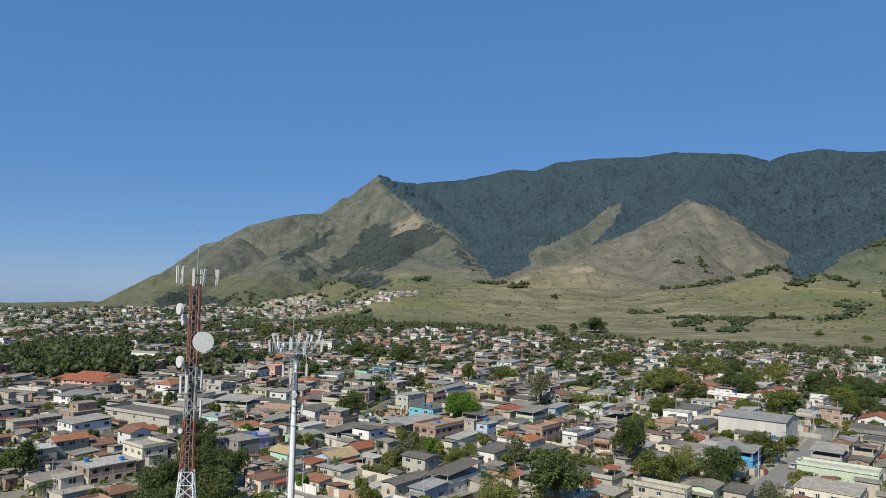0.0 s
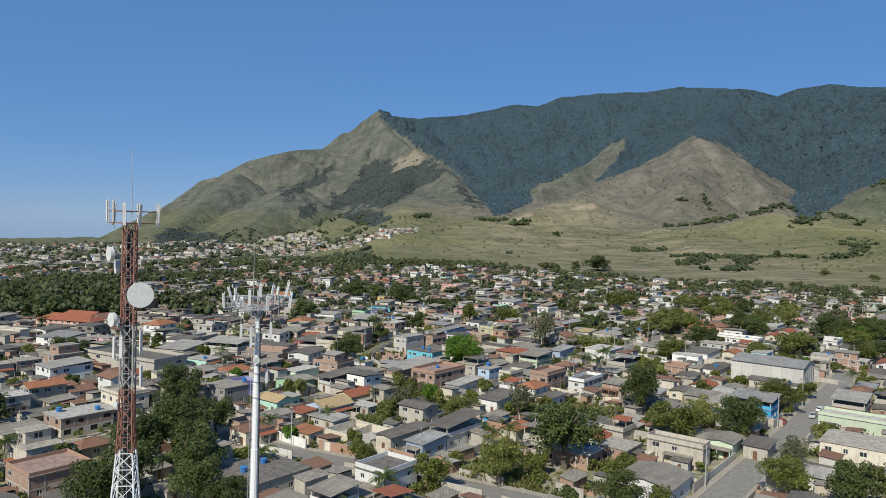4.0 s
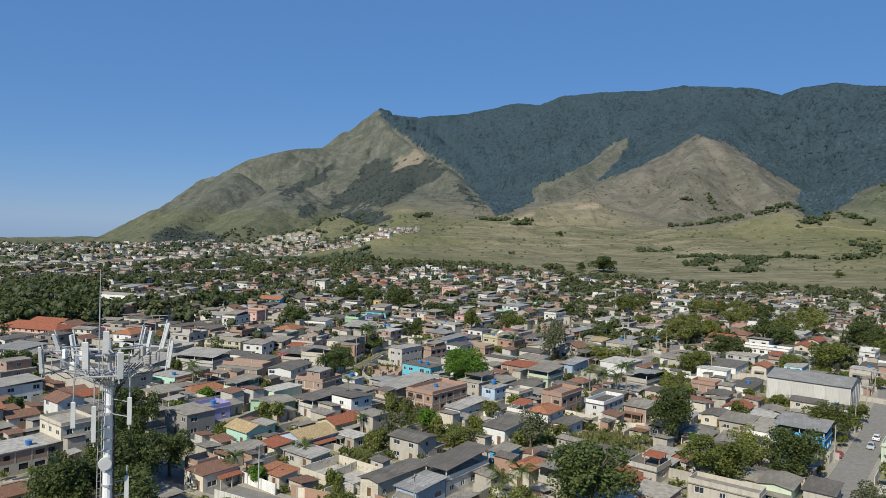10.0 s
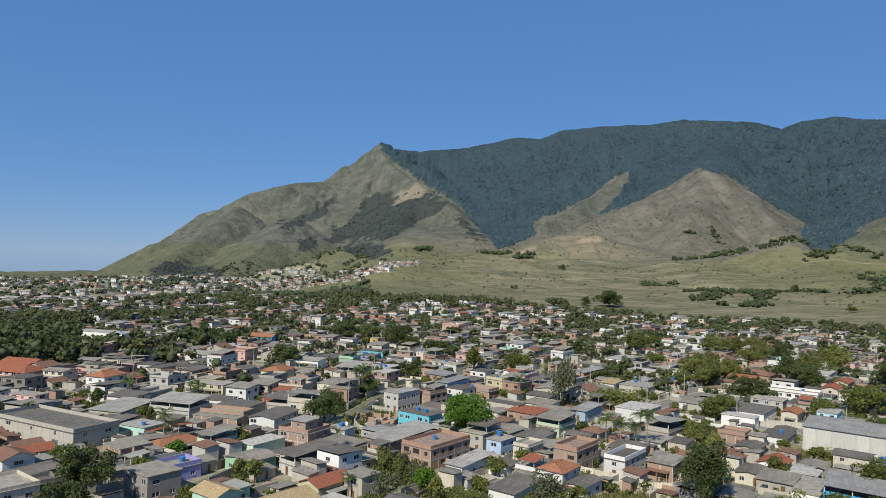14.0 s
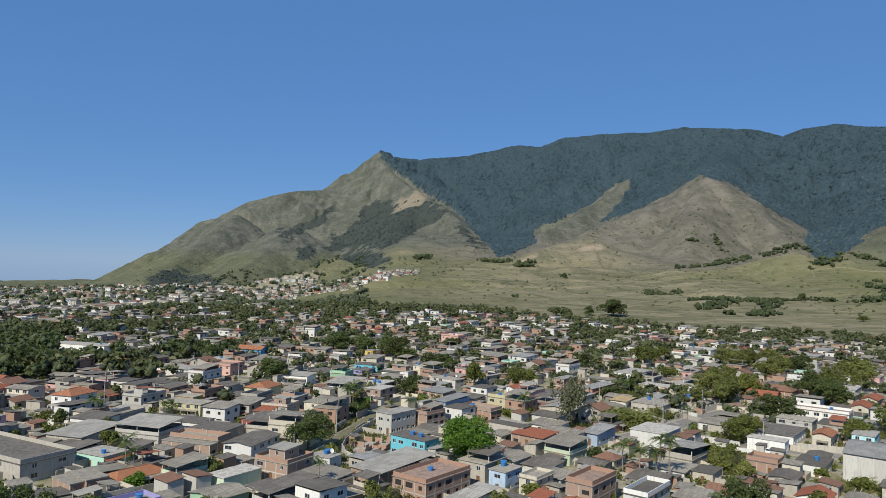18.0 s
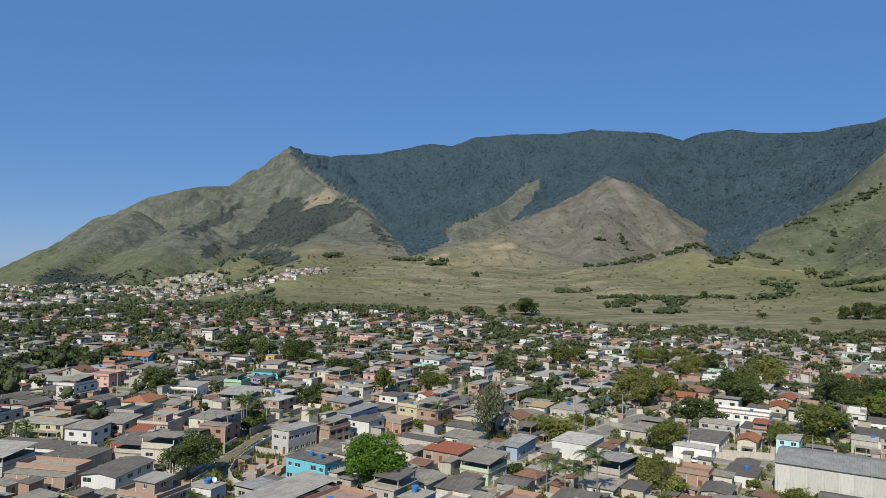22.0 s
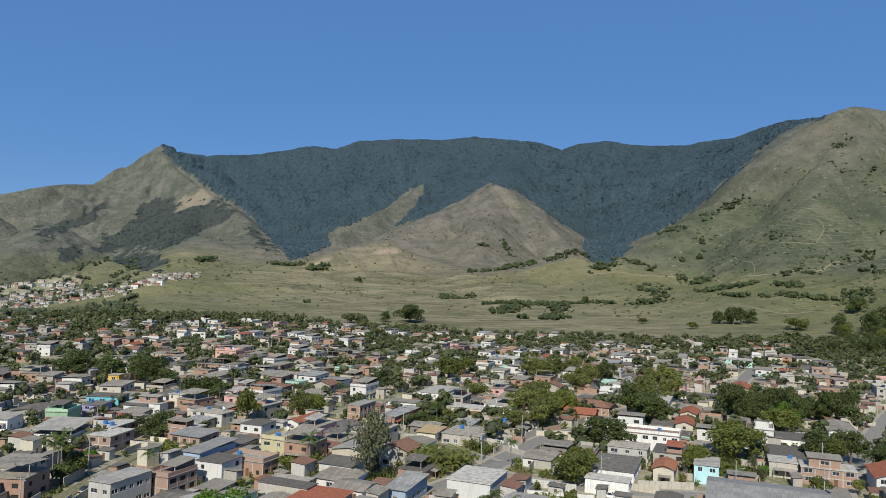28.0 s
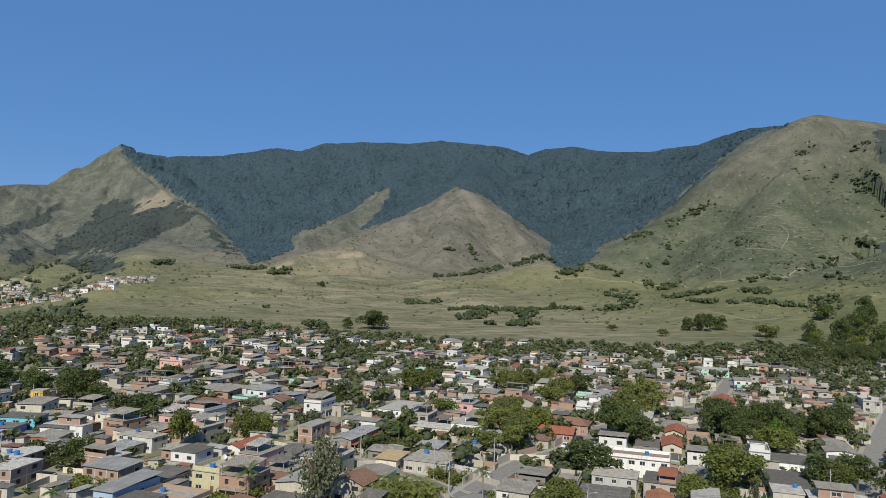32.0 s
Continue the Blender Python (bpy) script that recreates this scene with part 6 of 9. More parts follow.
home(-57.5, 200.8, 4.4, 4.9, 2.9, "brick", "parapet", "slab", label="bare brick house with yard walls")
home(23.0, 191.6, 11.6, 7.7, 3.4, "brick", "slab", "slab_pale", lean=False, label="red brick row house with a pale roof and tanks")
home(55.1, 210.8, 12.1, 7.3, 3.1, "cream", "gable", "fibro", label="long cream house under a weathered roof")
home(-130.7, 506.3, 16.6, 8.8, 5.0, "blue", "gable", "tile_orange", label="bright blue house with an orange tile roof")
home(-122.4, 440.1, 13.0, 12.5, 4.7, "salmon", "parapet", "slab_red", label="salmon pink house with flat roof")
home(-71.6, 329.5, 8.6, 9.3, 3.8, "red", "slab", "slab_dark", label="dark red house with a flat roof")
home(-79.9, 311.0, 12.0, 12.9, 4.0, "grey", "slab", "slab_dark", label="grey house with a dark flat roof and tanks")
home(-110.7, 464.1, 10.7, 12.3, 4.6, "cream", "shed", "fibro", label="cream house with sheet roof")
home(-132.7, 461.6, 9.4, 10.1, 4.6, "green", "slab", "slab_pale", label="green trimmed house with flat roof")
home(-64.2, 429.6, 7.5, 9.3, 4.4, "green", "parapet", "slab", label="light green house with flat roof")
home(-55.7, 440.4, 6.8, 8.4, 4.7, "lilac", "slab", "slab_dark", label="bluish lilac house with dark roof")
home(56.0, 388.7, 6.3, 9.1, 3.8, "cream", "shed", "tile_tan", label="cream house with a tan roof")
home(67.7, 387.0, 12.7, 13.7, 3.6, "grey", "slab", "slab", label="grey flat-roofed house with roof tanks")
home(30.7, 369.2, 11.4, 14.1, 3.8, "beige", "gable", "metal", label="beige house with pale metal roof")
home(109.7, 336.5, 5.3, 10.2, 4.4, "brick", "gable", "tile_orange", band='cream', label="narrow cream and brick house with orange tiles")
home(131.1, 435.0, 20.9, 9.5, 3.8, "brick", "hip", "tile_brown", label="low house under wide brown tile roofs")
home(94.3, 431.0, 11.0, 14.6, 5.2, "white", "slab", "slab_pale", label="white modern house with flat roof")
home(-62.6, 508.6, 4.7, 5.8, 5.9, "yellow", "slab", "slab", label="bright yellow two-storey house")
home(-54.4, 455.5, 12.2, 13.1, 5.5, "turquoise", "slab", "slab_dark", label="teal house with flat roof")
home(-74.6, 616.3, 9.7, 10.4, 6.7, "white", "gable", "tile_brown", label="white house with brown roof")
home(-29.4, 459.4, 6.2, 6.7, 5.0, "cream", "slab", "slab_pale", label="cream flat-roofed house on the street")
home(149.2, 596.0, 18.9, 19.2, 5.0, "white", "slab", "slab_pale", label="white and mustard house with flat roof")
home(127.2, 535.6, 8.0, 11.5, 5.0, "cream", "slab", "slab", label="cream two-storey house on the street")
home(184.6, 486.0, 17.0, 16.3, 5.0, "white", "shed", "bluish", label="white house with bluish roof")
home(-216.8, 483.9, 36.3, 11.3, 6.7, "white", "slab", "slab_pale", dense=0.6, label="long white hall with flat roof")
home(-143.4, 346.8, 8.4, 12.1, 5.9, "white", "hip", "tile_orange", label="white two-storey house with orange hip roof")

home(-72.5, 231.8, 9.7, 8.0, 5.5, "dark", "slab", "slab", floors=2, lean=False, label="sooty two-storey house in the shade of big trees")
home(-90.6, 257.2, 9.4, 8.0, 4.2, "brick", "slab", "slab", label="bare brick house with a flat roof slab")
home(-98.0, 307.1, 14.8, 11.0, 3.2, "concrete", "canopy", "metal", lean=False, label="grey house with a zinc canopy over its terrace")
home(-113.9, 300.8, 11.8, 16.0, 4.0, "grey", "shed", "metal", label="long grey shed under a pale zinc roof")
home(-95.0, 320.7, 20.5, 8.0, 4.0, "white", "slab", "slab_dark", dense=0.5, lean=False, label="low white house with a long blank wall")
home(-79.9, 297.1, 15.3, 10.0, 4.0, "brick", "parapet", "slab", label="low brick house with a cluttered roof")
home(-105.2, 354.0, 7.3, 6.0, 5.0, "yellow", "slab", "slab", lean=False, label="small bright yellow house among grey ones")
home(-195.9, 377.6, 16.8, 9.0, 4.5, "salmon", "gable", "tile_red", label="salmon house under a red tile roof")
home(-152.0, 309.6, 10.7, 10.0, 4.5, "pink", "slab", "slab", label="pink house with a grey flat roof")
home(-98.1, 281.2, 9.7, 8.0, 3.4, "mint", "slab", "slab_pale", label="pale mint house with a flat roof")
home(-57.4, 253.4, 8.4, 9.0, 3.4, "green", "gable", "fibro", label="green house with a grey sheet roof and yard wall")
home(-120.8, 319.0, 10.7, 9.0, 4.0, "white", "shed", "fibro_dark", label="white house under a dark sheet roof")
home(-37.7, 273.2, 10.9, 6.0, 3.0, "white", "shed", "fibro", label="low whitewashed house with a sheet roof")
home(23.6, 245.6, 4.8, 9.0, 3.2, "white", "gable", "fibro_dark", label="white house under a sooty sheet roof")
home(22.3, 341.9, 10.1, 9.0, 3.0, "white", "shed", "fibro", label="low white house with a grey sheet roof")
home(16.0, 323.0, 10.9, 9.0, 3.4, "brick", "shed", "tile_red", lean=False, label="brick house under a red sheet roof")
home(68.6, 262.5, 6.5, 9.0, 2.9, "cream", "gable", "fibro_dark", label="cream house under a sooty roof")
home(72.4, 256.6, 8.0, 9.0, 2.9, "grey", "shed", "fibro", label="grey house under a weathered sheet roof")
home(-102.5, 345.5, 16.3, 8.0, 4.6, "pale_yellow", "slab", "slab", label="pale yellow house with a greenish flat roof")
home(-126.9, 382.4, 18.1, 9.0, 5.0, "dark", "slab", "slab_dark", floors=2, label="sooty two-storey house with a dark roof")
home(-142.4, 430.3, 19.7, 9.0, 4.0, "white", "shed", "metal", label="white house with a long zinc roof")
home(-41.2, 286.5, 6.5, 5.0, 3.6, "white", "slab", "slab_pale", lean=False, label="small white house with washing on the roof")
ruin(-32.6, 309.0, 10.0, 15.0)
home(9.8, 333.1, 13.2, 8.0, 4.2, "grey", "slab", "slab_dark", label="grey house under a dark flat roof")
home(24.7, 332.5, 8.2, 8.0, 3.0, "white", "gable", "fibro", label="white house with pale grey sheets")
home(23.2, 350.6, 9.6, 7.0, 4.0, "concrete", "shed", "fibro_dark", label="grey house under a dark sheet roof")
home(77.6, 302.0, 8.0, 7.0, 3.4, "brick", "parapet", "slab_red", void=True, lean=False, label="unfinished orange brick house without roof")
home(58.4, 290.4, 5.1, 8.0, 3.0, "beige", "slab", "slab_dark", lean=False, label="low beige house with a dark flat roof")
home(77.7, 289.0, 6.2, 9.0, 3.0, "grey", "gable", "fibro_dark", label="low grey house under a dark sheet roof")
home(-21.6, 399.7, 10.3, 8.0, 4.2, "brick", "slab", "slab_pale", label="brick house with a pale roof slab")
home(-0.3, 357.6, 13.1, 7.0, 4.0, "brick", "parapet", "slab", void=True, lean=False, label="half-built orange brick house")
home(-82.8, 421.3, 14.2, 9.0, 4.0, "white", "shed", "metal", label="white house under a pale zinc roof")
home(-40.2, 444.5, 13.6, 8.0, 4.0, "white", "slab", "slab_pale", label="white house with a pale flat roof")
home(-14.8, 424.0, 13.2, 7.0, 4.4, "concrete", "slab", "slab", floors=2, label="grey two-storey house with flat roof")
home(81.0, 433.0, 15.3, 9.0, 3.4, "cream", "slab", "slab_pale", lean=False, label="low cream house with a pale flat roof")
home(252.0, 532.7, 10.8, 8.0, 5.0, "pink", "slab", "slab", floors=2, lean=False, label="pink and white two-storey house")
home(332.9, 536.4, 9.7, 8.0, 5.0, "brick", "parapet", "slab", void=True, floors=2, lean=False, label="bare brick two-storey house at the pasture")
home(98.1, 416.6, 7.6, 8.0, 3.2, "light_blue", "shed", "metal", label="pale blue house with a zinc roof")
home(58.8, 449.6, 12.4, 8.0, 3.2, "white", "shed", "fibro", label="white house under grey sheets")
home(13.5, 529.7, 16.3, 9.0, 4.0, "concrete", "slab", "slab", label="grey flat-roofed house in a dense row")
home(123.4, 421.8, 11.9, 9.0, 3.0, "brick", "gable", "tile_red", lean=False, label="low house under brownish red sheets")
home(132.9, 442.7, 15.2, 9.0, 3.2, "concrete", "slab", "slab_dark", label="grey shop with a dark flat roof")
home(-19.3, 616.2, 15.0, 8.0, 6.0, "salmon", "parapet", "slab_red", floors=2, lean=False, label="salmon red two-storey house with a terrace")
home(3.9, 488.7, 16.7, 12.0, 3.2, "brick", "shed", "tile_brown", label="long brick sheds under rusty brown roofs")
home(173.8, 490.3, 7.1, 8.0, 4.0, "white", "slab", "slab_pale", label="white flat-roofed house by the street")

claim(-203, 464, 40, 20)   # the hall has an open forecourt

# ---- single trees and palms ----
grow(-4.5, 291.1, 14.4, 8.6, "bright", 0.5)
grow(20.7, 185.8, 15.7, 9.2, "dark", 0.5)
grow(-82.0, 221.3, 13.6, 6.3, "dark", 0.5)
grow(-63.5, 199.2, 10.1, 5.3, "dark", 0.5)
grow(-66.5, 181.8, 13.7, 7.5, "dark", 0.5)
grow(-49.8, 302.8, 11.2, 7.8, "dark", 0.5)
grow(49.8, 239.5, 15.8, 7.0, "dark", 0.3)
grow(50.7, 207.4, 11.7, 6.9, "mid", 0.3)
grow(69.8, 215.5, 12.4, 7.6, "dark", 0.3)
grow(61.4, 218.9, 10.6, 5.1, "olive", 0.5)
grow(109.1, 430.7, 11.0, 4.9, "olive", 0.5)
grow(108.7, 437.0, 13.6, 6.5, "olive", 0.5)
grow(164.0, 525.4, 11.7, 5.2, "olive", 0.5)
grow(151.3, 527.1, 10.1, 6.8, "olive", 0.5)
grow(170.8, 539.2, 13.0, 5.0, "olive", 0.5)
grow(159.0, 538.7, 12.7, 6.6, "olive", 0.5)
grow(108.9, 545.0, 12.0, 6.2, "mid", 0.5)
grow(103.4, 548.2, 11.4, 4.7, "mid", 0.5)
grow(210.9, 422.7, 11.7, 5.3, "dark", 0.5)
grow(206.1, 416.5, 13.4, 6.6, "dark", 0.5)
grow(196.7, 417.7, 12.0, 5.6, "dark", 0.5)
grow(189.0, 419.3, 13.1, 4.6, "dark", 0.5)
grow(207.0, 408.3, 14.0, 5.0, "dark", 0.5)
grow(29.1, 345.3, 18.0, 7.4, "dry", 0.3)
grow(74.5, 193.0, 8.0, 4.6, "dry", 0.4)
grow(64.0, 173.5, 9.0, 5.2, "mid", 0.4)
grow(93.5, 248.5, 10.7, 6.6, "mid", 0.5)
grow(110.9, 268.4, 6.4, 3.1, "mid", 0.5)
grow(71.5, 184.0, 9.0, 4.2, "dry", 0.5)
grow(72.4, 165.0, 11.3, 6.1, "dark", 0.5)
grow(80.6, 161.5, 12.7, 6.2, "olive", 0.5)
grow(-65.6, 147.8, 11.4, 6.7, "dark", 0.5)
grow(-50.7, 154.1, 10.1, 5.5, "dark", 0.5)
grow(-116.8, 193.2, 11.5, 3.6, "dark", 0.5)
grow(-147.2, 278.9, 9.9, 7.4, "dark", 0.5)
grow(27.6, 159.4, 9.4, 4.9, "dark", 0.5)
grow(-20.7, 232.7, 8.3, 4.4, "dry", 0.5)
grow(-4.0, 224.0, 7.2, 5.8, "olive", 0.5)
grow(12.6, 226.6, 10.5, 5.9, "dry", 0.5)
grow(5.5, 173.8, 10.9, 5.0, "olive", 0.5)
grow(-8.3, 169.2, 7.6, 4.5, "mid", 0.5)
grow(-24.5, 182.4, 5.8, 3.7, "mid", 0.5)
grow(-47.7, 505.0, 15.3, 8.4, "dark", 0.5)
grow(142.1, 419.0, 15.0, 6.5, "dark", 0.5)
grow(108.2, 367.8, 11.4, 8.3, "dark", 0.5)
grow(179.0, 346.4, 10.6, 5.9, "dark", 0.5)
grow(178.0, 333.5, 9.3, 5.1, "dark", 0.5)
grow(98.1, 427.9, 11.6, 7.2, "olive", 0.5)
grow(98.0, 402.1, 10.2, 5.3, "olive", 0.5)
grow(87.0, 402.1, 9.2, 6.2, "olive", 0.5)
grow(102.6, 408.6, 11.5, 6.9, "olive", 0.5)
grow(140.4, 525.7, 13.8, 6.4, "olive", 0.5)
grow(152.4, 537.3, 12.1, 6.5, "olive", 0.5)
grow(144.4, 521.8, 11.2, 4.8, "olive", 0.5)
grow(145.1, 404.3, 11.6, 7.5, "dark", 0.5)
grow(84.0, 336.5, 9.4, 6.4, "mid", 0.2)
grow(208.1, 443.2, 10.7, 4.5, "dark", 0.5)
grow(195.0, 432.9, 12.9, 5.4, "dark", 0.5)
grow(213.6, 408.7, 9.2, 5.7, "dark", 0.5)
grow(219.7, 433.3, 9.6, 5.8, "dark", 0.5)
grow(191.1, 480.5, 14.7, 9.5, "olive", 0.3)
grow(149.4, 364.6, 11.6, 6.2, "mid", 0.3)
grow(-94.1, 419.9, 11.3, 8.8, "dark", 0.5)
grow(15.6, 427.4, 11.1, 5.4, "mid", 0.3)
grow(201.3, 398.2, 13.9, 5.7, "dark", 0.4)
grow(192.5, 404.4, 9.2, 5.6, "dark", 0.4)
grow(186.7, 403.6, 10.2, 5.0, "dark", 0.4)
grow(218.3, 412.4, 9.7, 4.6, "dark", 0.4)
grow(222.6, 402.9, 14.0, 5.5, "dark", 0.4)
grow(191.8, 392.7, 10.3, 6.1, "bright", 0.3)
grow(32.0, 353.8, 18.0, 5.6, "dry", 0.3)
grow(161.2, 497.8, 13.0, 6.4, "olive", 0.3)
grow(150.3, 489.4, 10.1, 6.7, "olive", 0.3)
grow(163.4, 503.2, 10.7, 6.1, "olive", 0.3)
grow(184.2, 457.1, 13.1, 5.8, "olive", 0.3)
grow(143.4, 352.2, 12.5, 8.7, "mid", 0.3)
grow(89.3, 346.3, 8.4, 5.2, "mid", 0.2)
grow(121.3, 340.9, 9.7, 4.7, "mid", 0.2)
grow(-40.7, 501.8, 9.2, 7.7, "dark", 0.3)
grow(-21.3, 475.6, 9.6, 6.4, "dark", 0.3)
grow(-3.1, 418.2, 14.6, 5.7, "mid", 0.3)
grow(21.6, 431.2, 10.2, 5.0, "mid", 0.3)
grow(-31.7, 401.9, 7.4, 6.3, "dark", 0.5)
grow(56.4, 410.4, 5.8, 5.6, "dark", 0.5)
grow(503.3, 634.0, 13.9, 6.9, "dark", 0.2)
grow(490.7, 642.9, 13.5, 4.8, "dark", 0.2)
grow(530.4, 662.6, 9.3, 4.9, "dark", 0.2)
grow(512.9, 669.8, 12.7, 6.8, "dark", 0.2)
grow(471.2, 657.0, 13.6, 4.5, "dark", 0.2)
grow(521.6, 660.2, 13.4, 5.0, "dark", 0.2)
grow(503.7, 656.8, 13.5, 6.4, "dark", 0.2)
grow(504.6, 673.6, 9.1, 4.6, "dark", 0.2)
grow(484.2, 677.5, 12.8, 5.8, "dark", 0.2)
grow(500.5, 705.4, 13.1, 4.7, "dark", 0.2)
grow(500.9, 663.9, 12.9, 5.3, "dark", 0.2)
grow(493.5, 680.2, 13.8, 4.7, "dark", 0.2)
grow(494.8, 691.0, 13.4, 5.8, "dark", 0.2)
grow(518.0, 691.2, 12.9, 4.7, "dark", 0.2)
grow(448.9, 635.4, 10.5, 6.6, "dark", 0.2)
grow(451.7, 652.5, 9.8, 6.7, "dark", 0.2)
grow(437.6, 643.5, 11.5, 5.3, "dark", 0.2)
grow(508.2, 648.1, 12.6, 4.5, "dark", 0.2)
grow(477.9, 619.9, 10.2, 6.6, "dark", 0.2)
grow(498.1, 648.3, 13.9, 6.1, "dark", 0.2)
grow(496.1, 622.3, 12.3, 4.8, "dark", 0.2)
grow(468.7, 633.4, 13.0, 4.9, "dark", 0.2)
grow(500.2, 619.0, 11.9, 5.4, "dark", 0.2)
grow(537.7, 673.6, 10.6, 5.3, "dark", 0.2)
grow(562.4, 660.5, 13.8, 4.9, "dark", 0.2)
grow(543.9, 655.3, 11.9, 6.8, "dark", 0.2)
grow(567.4, 667.8, 9.6, 6.1, "dark", 0.2)
grow(556.3, 661.9, 12.1, 6.6, "dark", 0.2)
grow(551.9, 680.2, 11.0, 6.0, "dark", 0.2)
grow(561.4, 653.6, 10.5, 5.1, "dark", 0.2)
grow(541.2, 668.1, 14.0, 6.7, "dark", 0.2)
grow(534.8, 657.3, 13.1, 5.2, "dark", 0.2)
grow(520.3, 642.2, 9.9, 5.9, "dark", 0.2)
grow(551.8, 656.5, 10.8, 6.9, "dark", 0.2)
grow(169.6, 348.0, 9.5, 7.4, "dark", 0.2)
grow(-70.9, 195.0, 14.5, 6.3, "dark", 0.3)
grow(-56.6, 166.7, 12.3, 7.3, "dark", 0.3)
grow(-64.6, 155.4, 11.8, 5.4, "dark", 0.3)
grow(-69.6, 172.5, 13.0, 7.0, "dark", 0.3)
grow(-43.6, 152.0, 7.4, 4.5, "dark", 0.3)
grow(-65.7, 190.7, 11.7, 5.3, "dark", 0.3)
grow(219.1, 424.0, 12.0, 5.3, "dark", 0.1)
grow(222.7, 407.7, 9.7, 5.1, "dark", 0.1)
grow(232.6, 405.0, 13.8, 5.2, "dark", 0.1)
grow(227.0, 401.3, 9.5, 4.6, "dark", 0.1)
grow(184.0, 409.2, 15.9, 7.1, "dark", 0.1)
grow(116.1, 448.6, 12.5, 6.3, "mid", 0.1)
grow(118.5, 426.8, 12.7, 5.6, "mid", 0.1)
grow(108.5, 424.6, 11.9, 5.5, "olive", 0.1)
grow(147.3, 413.2, 12.7, 7.3, "dark", 0.1)
grow(170.0, 445.6, 14.4, 8.3, "olive", 0.1)
grow(-55.0, 524.9, 13.8, 8.5, "dark", 0.1)
grow(-69.1, 528.9, 12.5, 8.0, "dark", 0.1)
grow(-85.7, 538.3, 13.9, 10.5, "dark", 0.1)
grow(-17.5, 561.2, 10.2, 6.5, "dark", 0.1)
grow(169.4, 342.5, 10.2, 4.8, "mid", 0.1)
grow(-26.6, 400.1, 8.7, 4.7, "dark", 0.1)
grow(-41.1, 409.1, 7.0, 4.1, "dark", 0.1)
grow(185.7, 385.1, 11.5, 7.8, "mid", 0.1)
grow(179.9, 517.2, 11.1, 7.7, "dark", 0.1)
grow(93.9, 465.4, 8.8, 6.1, "mid", 0.1)
grow(55.4, 497.5, 10.8, 6.6, "dark", 0.1)
grow(94.7, 521.2, 14.8, 9.2, "mid", 0.1)
grow(-23.3, 462.8, 10.8, 9.4, "dark", 0.1)
grow(523.0, 890.0, 21.0, 13.0, "dark", -0.3, "in the dry pasture")
grow(545.0, 892.0, 16.0, 10.0, "dark", -0.3, "in the dry pasture")
grow(508.0, 897.0, 15.0, 9.0, "dark", -0.3, "in the dry pasture")
grow(546.0, 817.0, 15.0, 13.0, "mid", -0.3, "in the dry pasture")
grow(415.0, 902.0, 8.0, 6.6, "mid", -0.3, "in the dry pasture")
grow(441.0, 844.0, 9.0, 6.3, "mid", -0.3, "in the dry pasture")
grow(148.0, 907.0, 20.0, 19.0, "dark", -0.3, "in the dry pasture")
grow(122.0, 910.0, 11.0, 7.0, "dark", -0.3, "in the dry pasture")
grow(567.0, 777.0, 21.0, 11.0, "dark", -0.3, "in the dry pasture")
grow(560.0, 765.0, 14.0, 8.0, "mid", -0.3, "in the dry pasture")
grow(680.0, 880.0, 19.0, 13.0, "dark", -0.3, "in the dry pasture")
grow(597.0, 770.0, 24.0, 13.0, "dark", -0.3, "in the dry pasture")
grow(615.0, 785.0, 20.0, 12.0, "dark", -0.3, "in the dry pasture")
grow(637.0, 788.0, 26.0, 14.0, "dark", -0.3, "in the dry pasture")
grow(655.0, 800.0, 24.0, 13.0, "dark", -0.3, "in the dry pasture")
grow(560.0, 691.0, 26.0, 12.0, "dark", -0.3, "in the dry pasture")
grow(580.0, 700.0, 24.0, 12.0, "dark", -0.3, "in the dry pasture")
grow(600.0, 720.0, 24.0, 12.0, "dark", -0.3, "in the dry pasture")
grow(545.0, 700.0, 18.0, 9.0, "mid", -0.3, "in the dry pasture")
grow(459.0, 630.0, 14.0, 9.0, "dark", -0.3, "in the dry pasture")
grow(675.0, 812.0, 24.0, 13.0, "dark", -0.3, "in the dry pasture")
grow(700.0, 840.0, 22.0, 13.0, "dark", -0.3, "in the dry pasture")
grow(476.0, 1190.0, 11.0, 7.0, "dark", -0.3, "in the dry pasture")
grow(163.0, 1488.0, 8.0, 6.0, "dark", -0.3, "in the dry pasture")
grow_palm(4.1, 186.3, 7.9)
grow_palm(8.2, 191.1, 7.6)
grow_palm(36.8, 291.3, 8.4)
grow_palm(40.3, 287.2, 7.7)
grow_palm(47.6, 286.5, 10.8)
grow_palm(44.9, 289.3, 6.9)
grow_palm(-39.0, 213.2, 3.0)
grow_palm(-51.9, 296.6, 7.5)
grow_palm(-46.5, 351.0, 10.1)
grow_palm(49.0, 301.8, 8.1)
grow_palm(-126.3, 329.2, 7.3)
grow_palm(-100.8, 329.7, 6.4)
grow_palm(-47.9, 360.5, 8.6)
grow_palm(-44.1, 172.1, 5.5)
grow_palm(-78.8, 179.5, 6.2)
grow_palm(-89.7, 279.4, 4.3)
grow_palm(-96.9, 168.7, 6.2)
grow_palm(131.6, 281.0, 7.1)
grow_palm(66.0, 214.9, 3.0)
grow_palm(15.3, 360.4, 8.2)
grow_palm(64.4, 417.4, 6.5)
grow_palm(85.9, 414.7, 4.7)
grow_palm(33.3, 454.5, 8.3)
grow_palm(147.5, 351.0, 8.5)
grow_palm(179.2, 362.1, 5.3)
grow_palm(-14.7, 453.8, 8.6)
grow_palm(-16.8, 160.3, 5.3)
grow_palm(-60.8, 162.5, 5.9)
grow_palm(-20.6, 221.3, 3.0)
grow_palm(149.1, 351.3, 7.6)
grow_palm(-88.4, 273.1, 8.5)
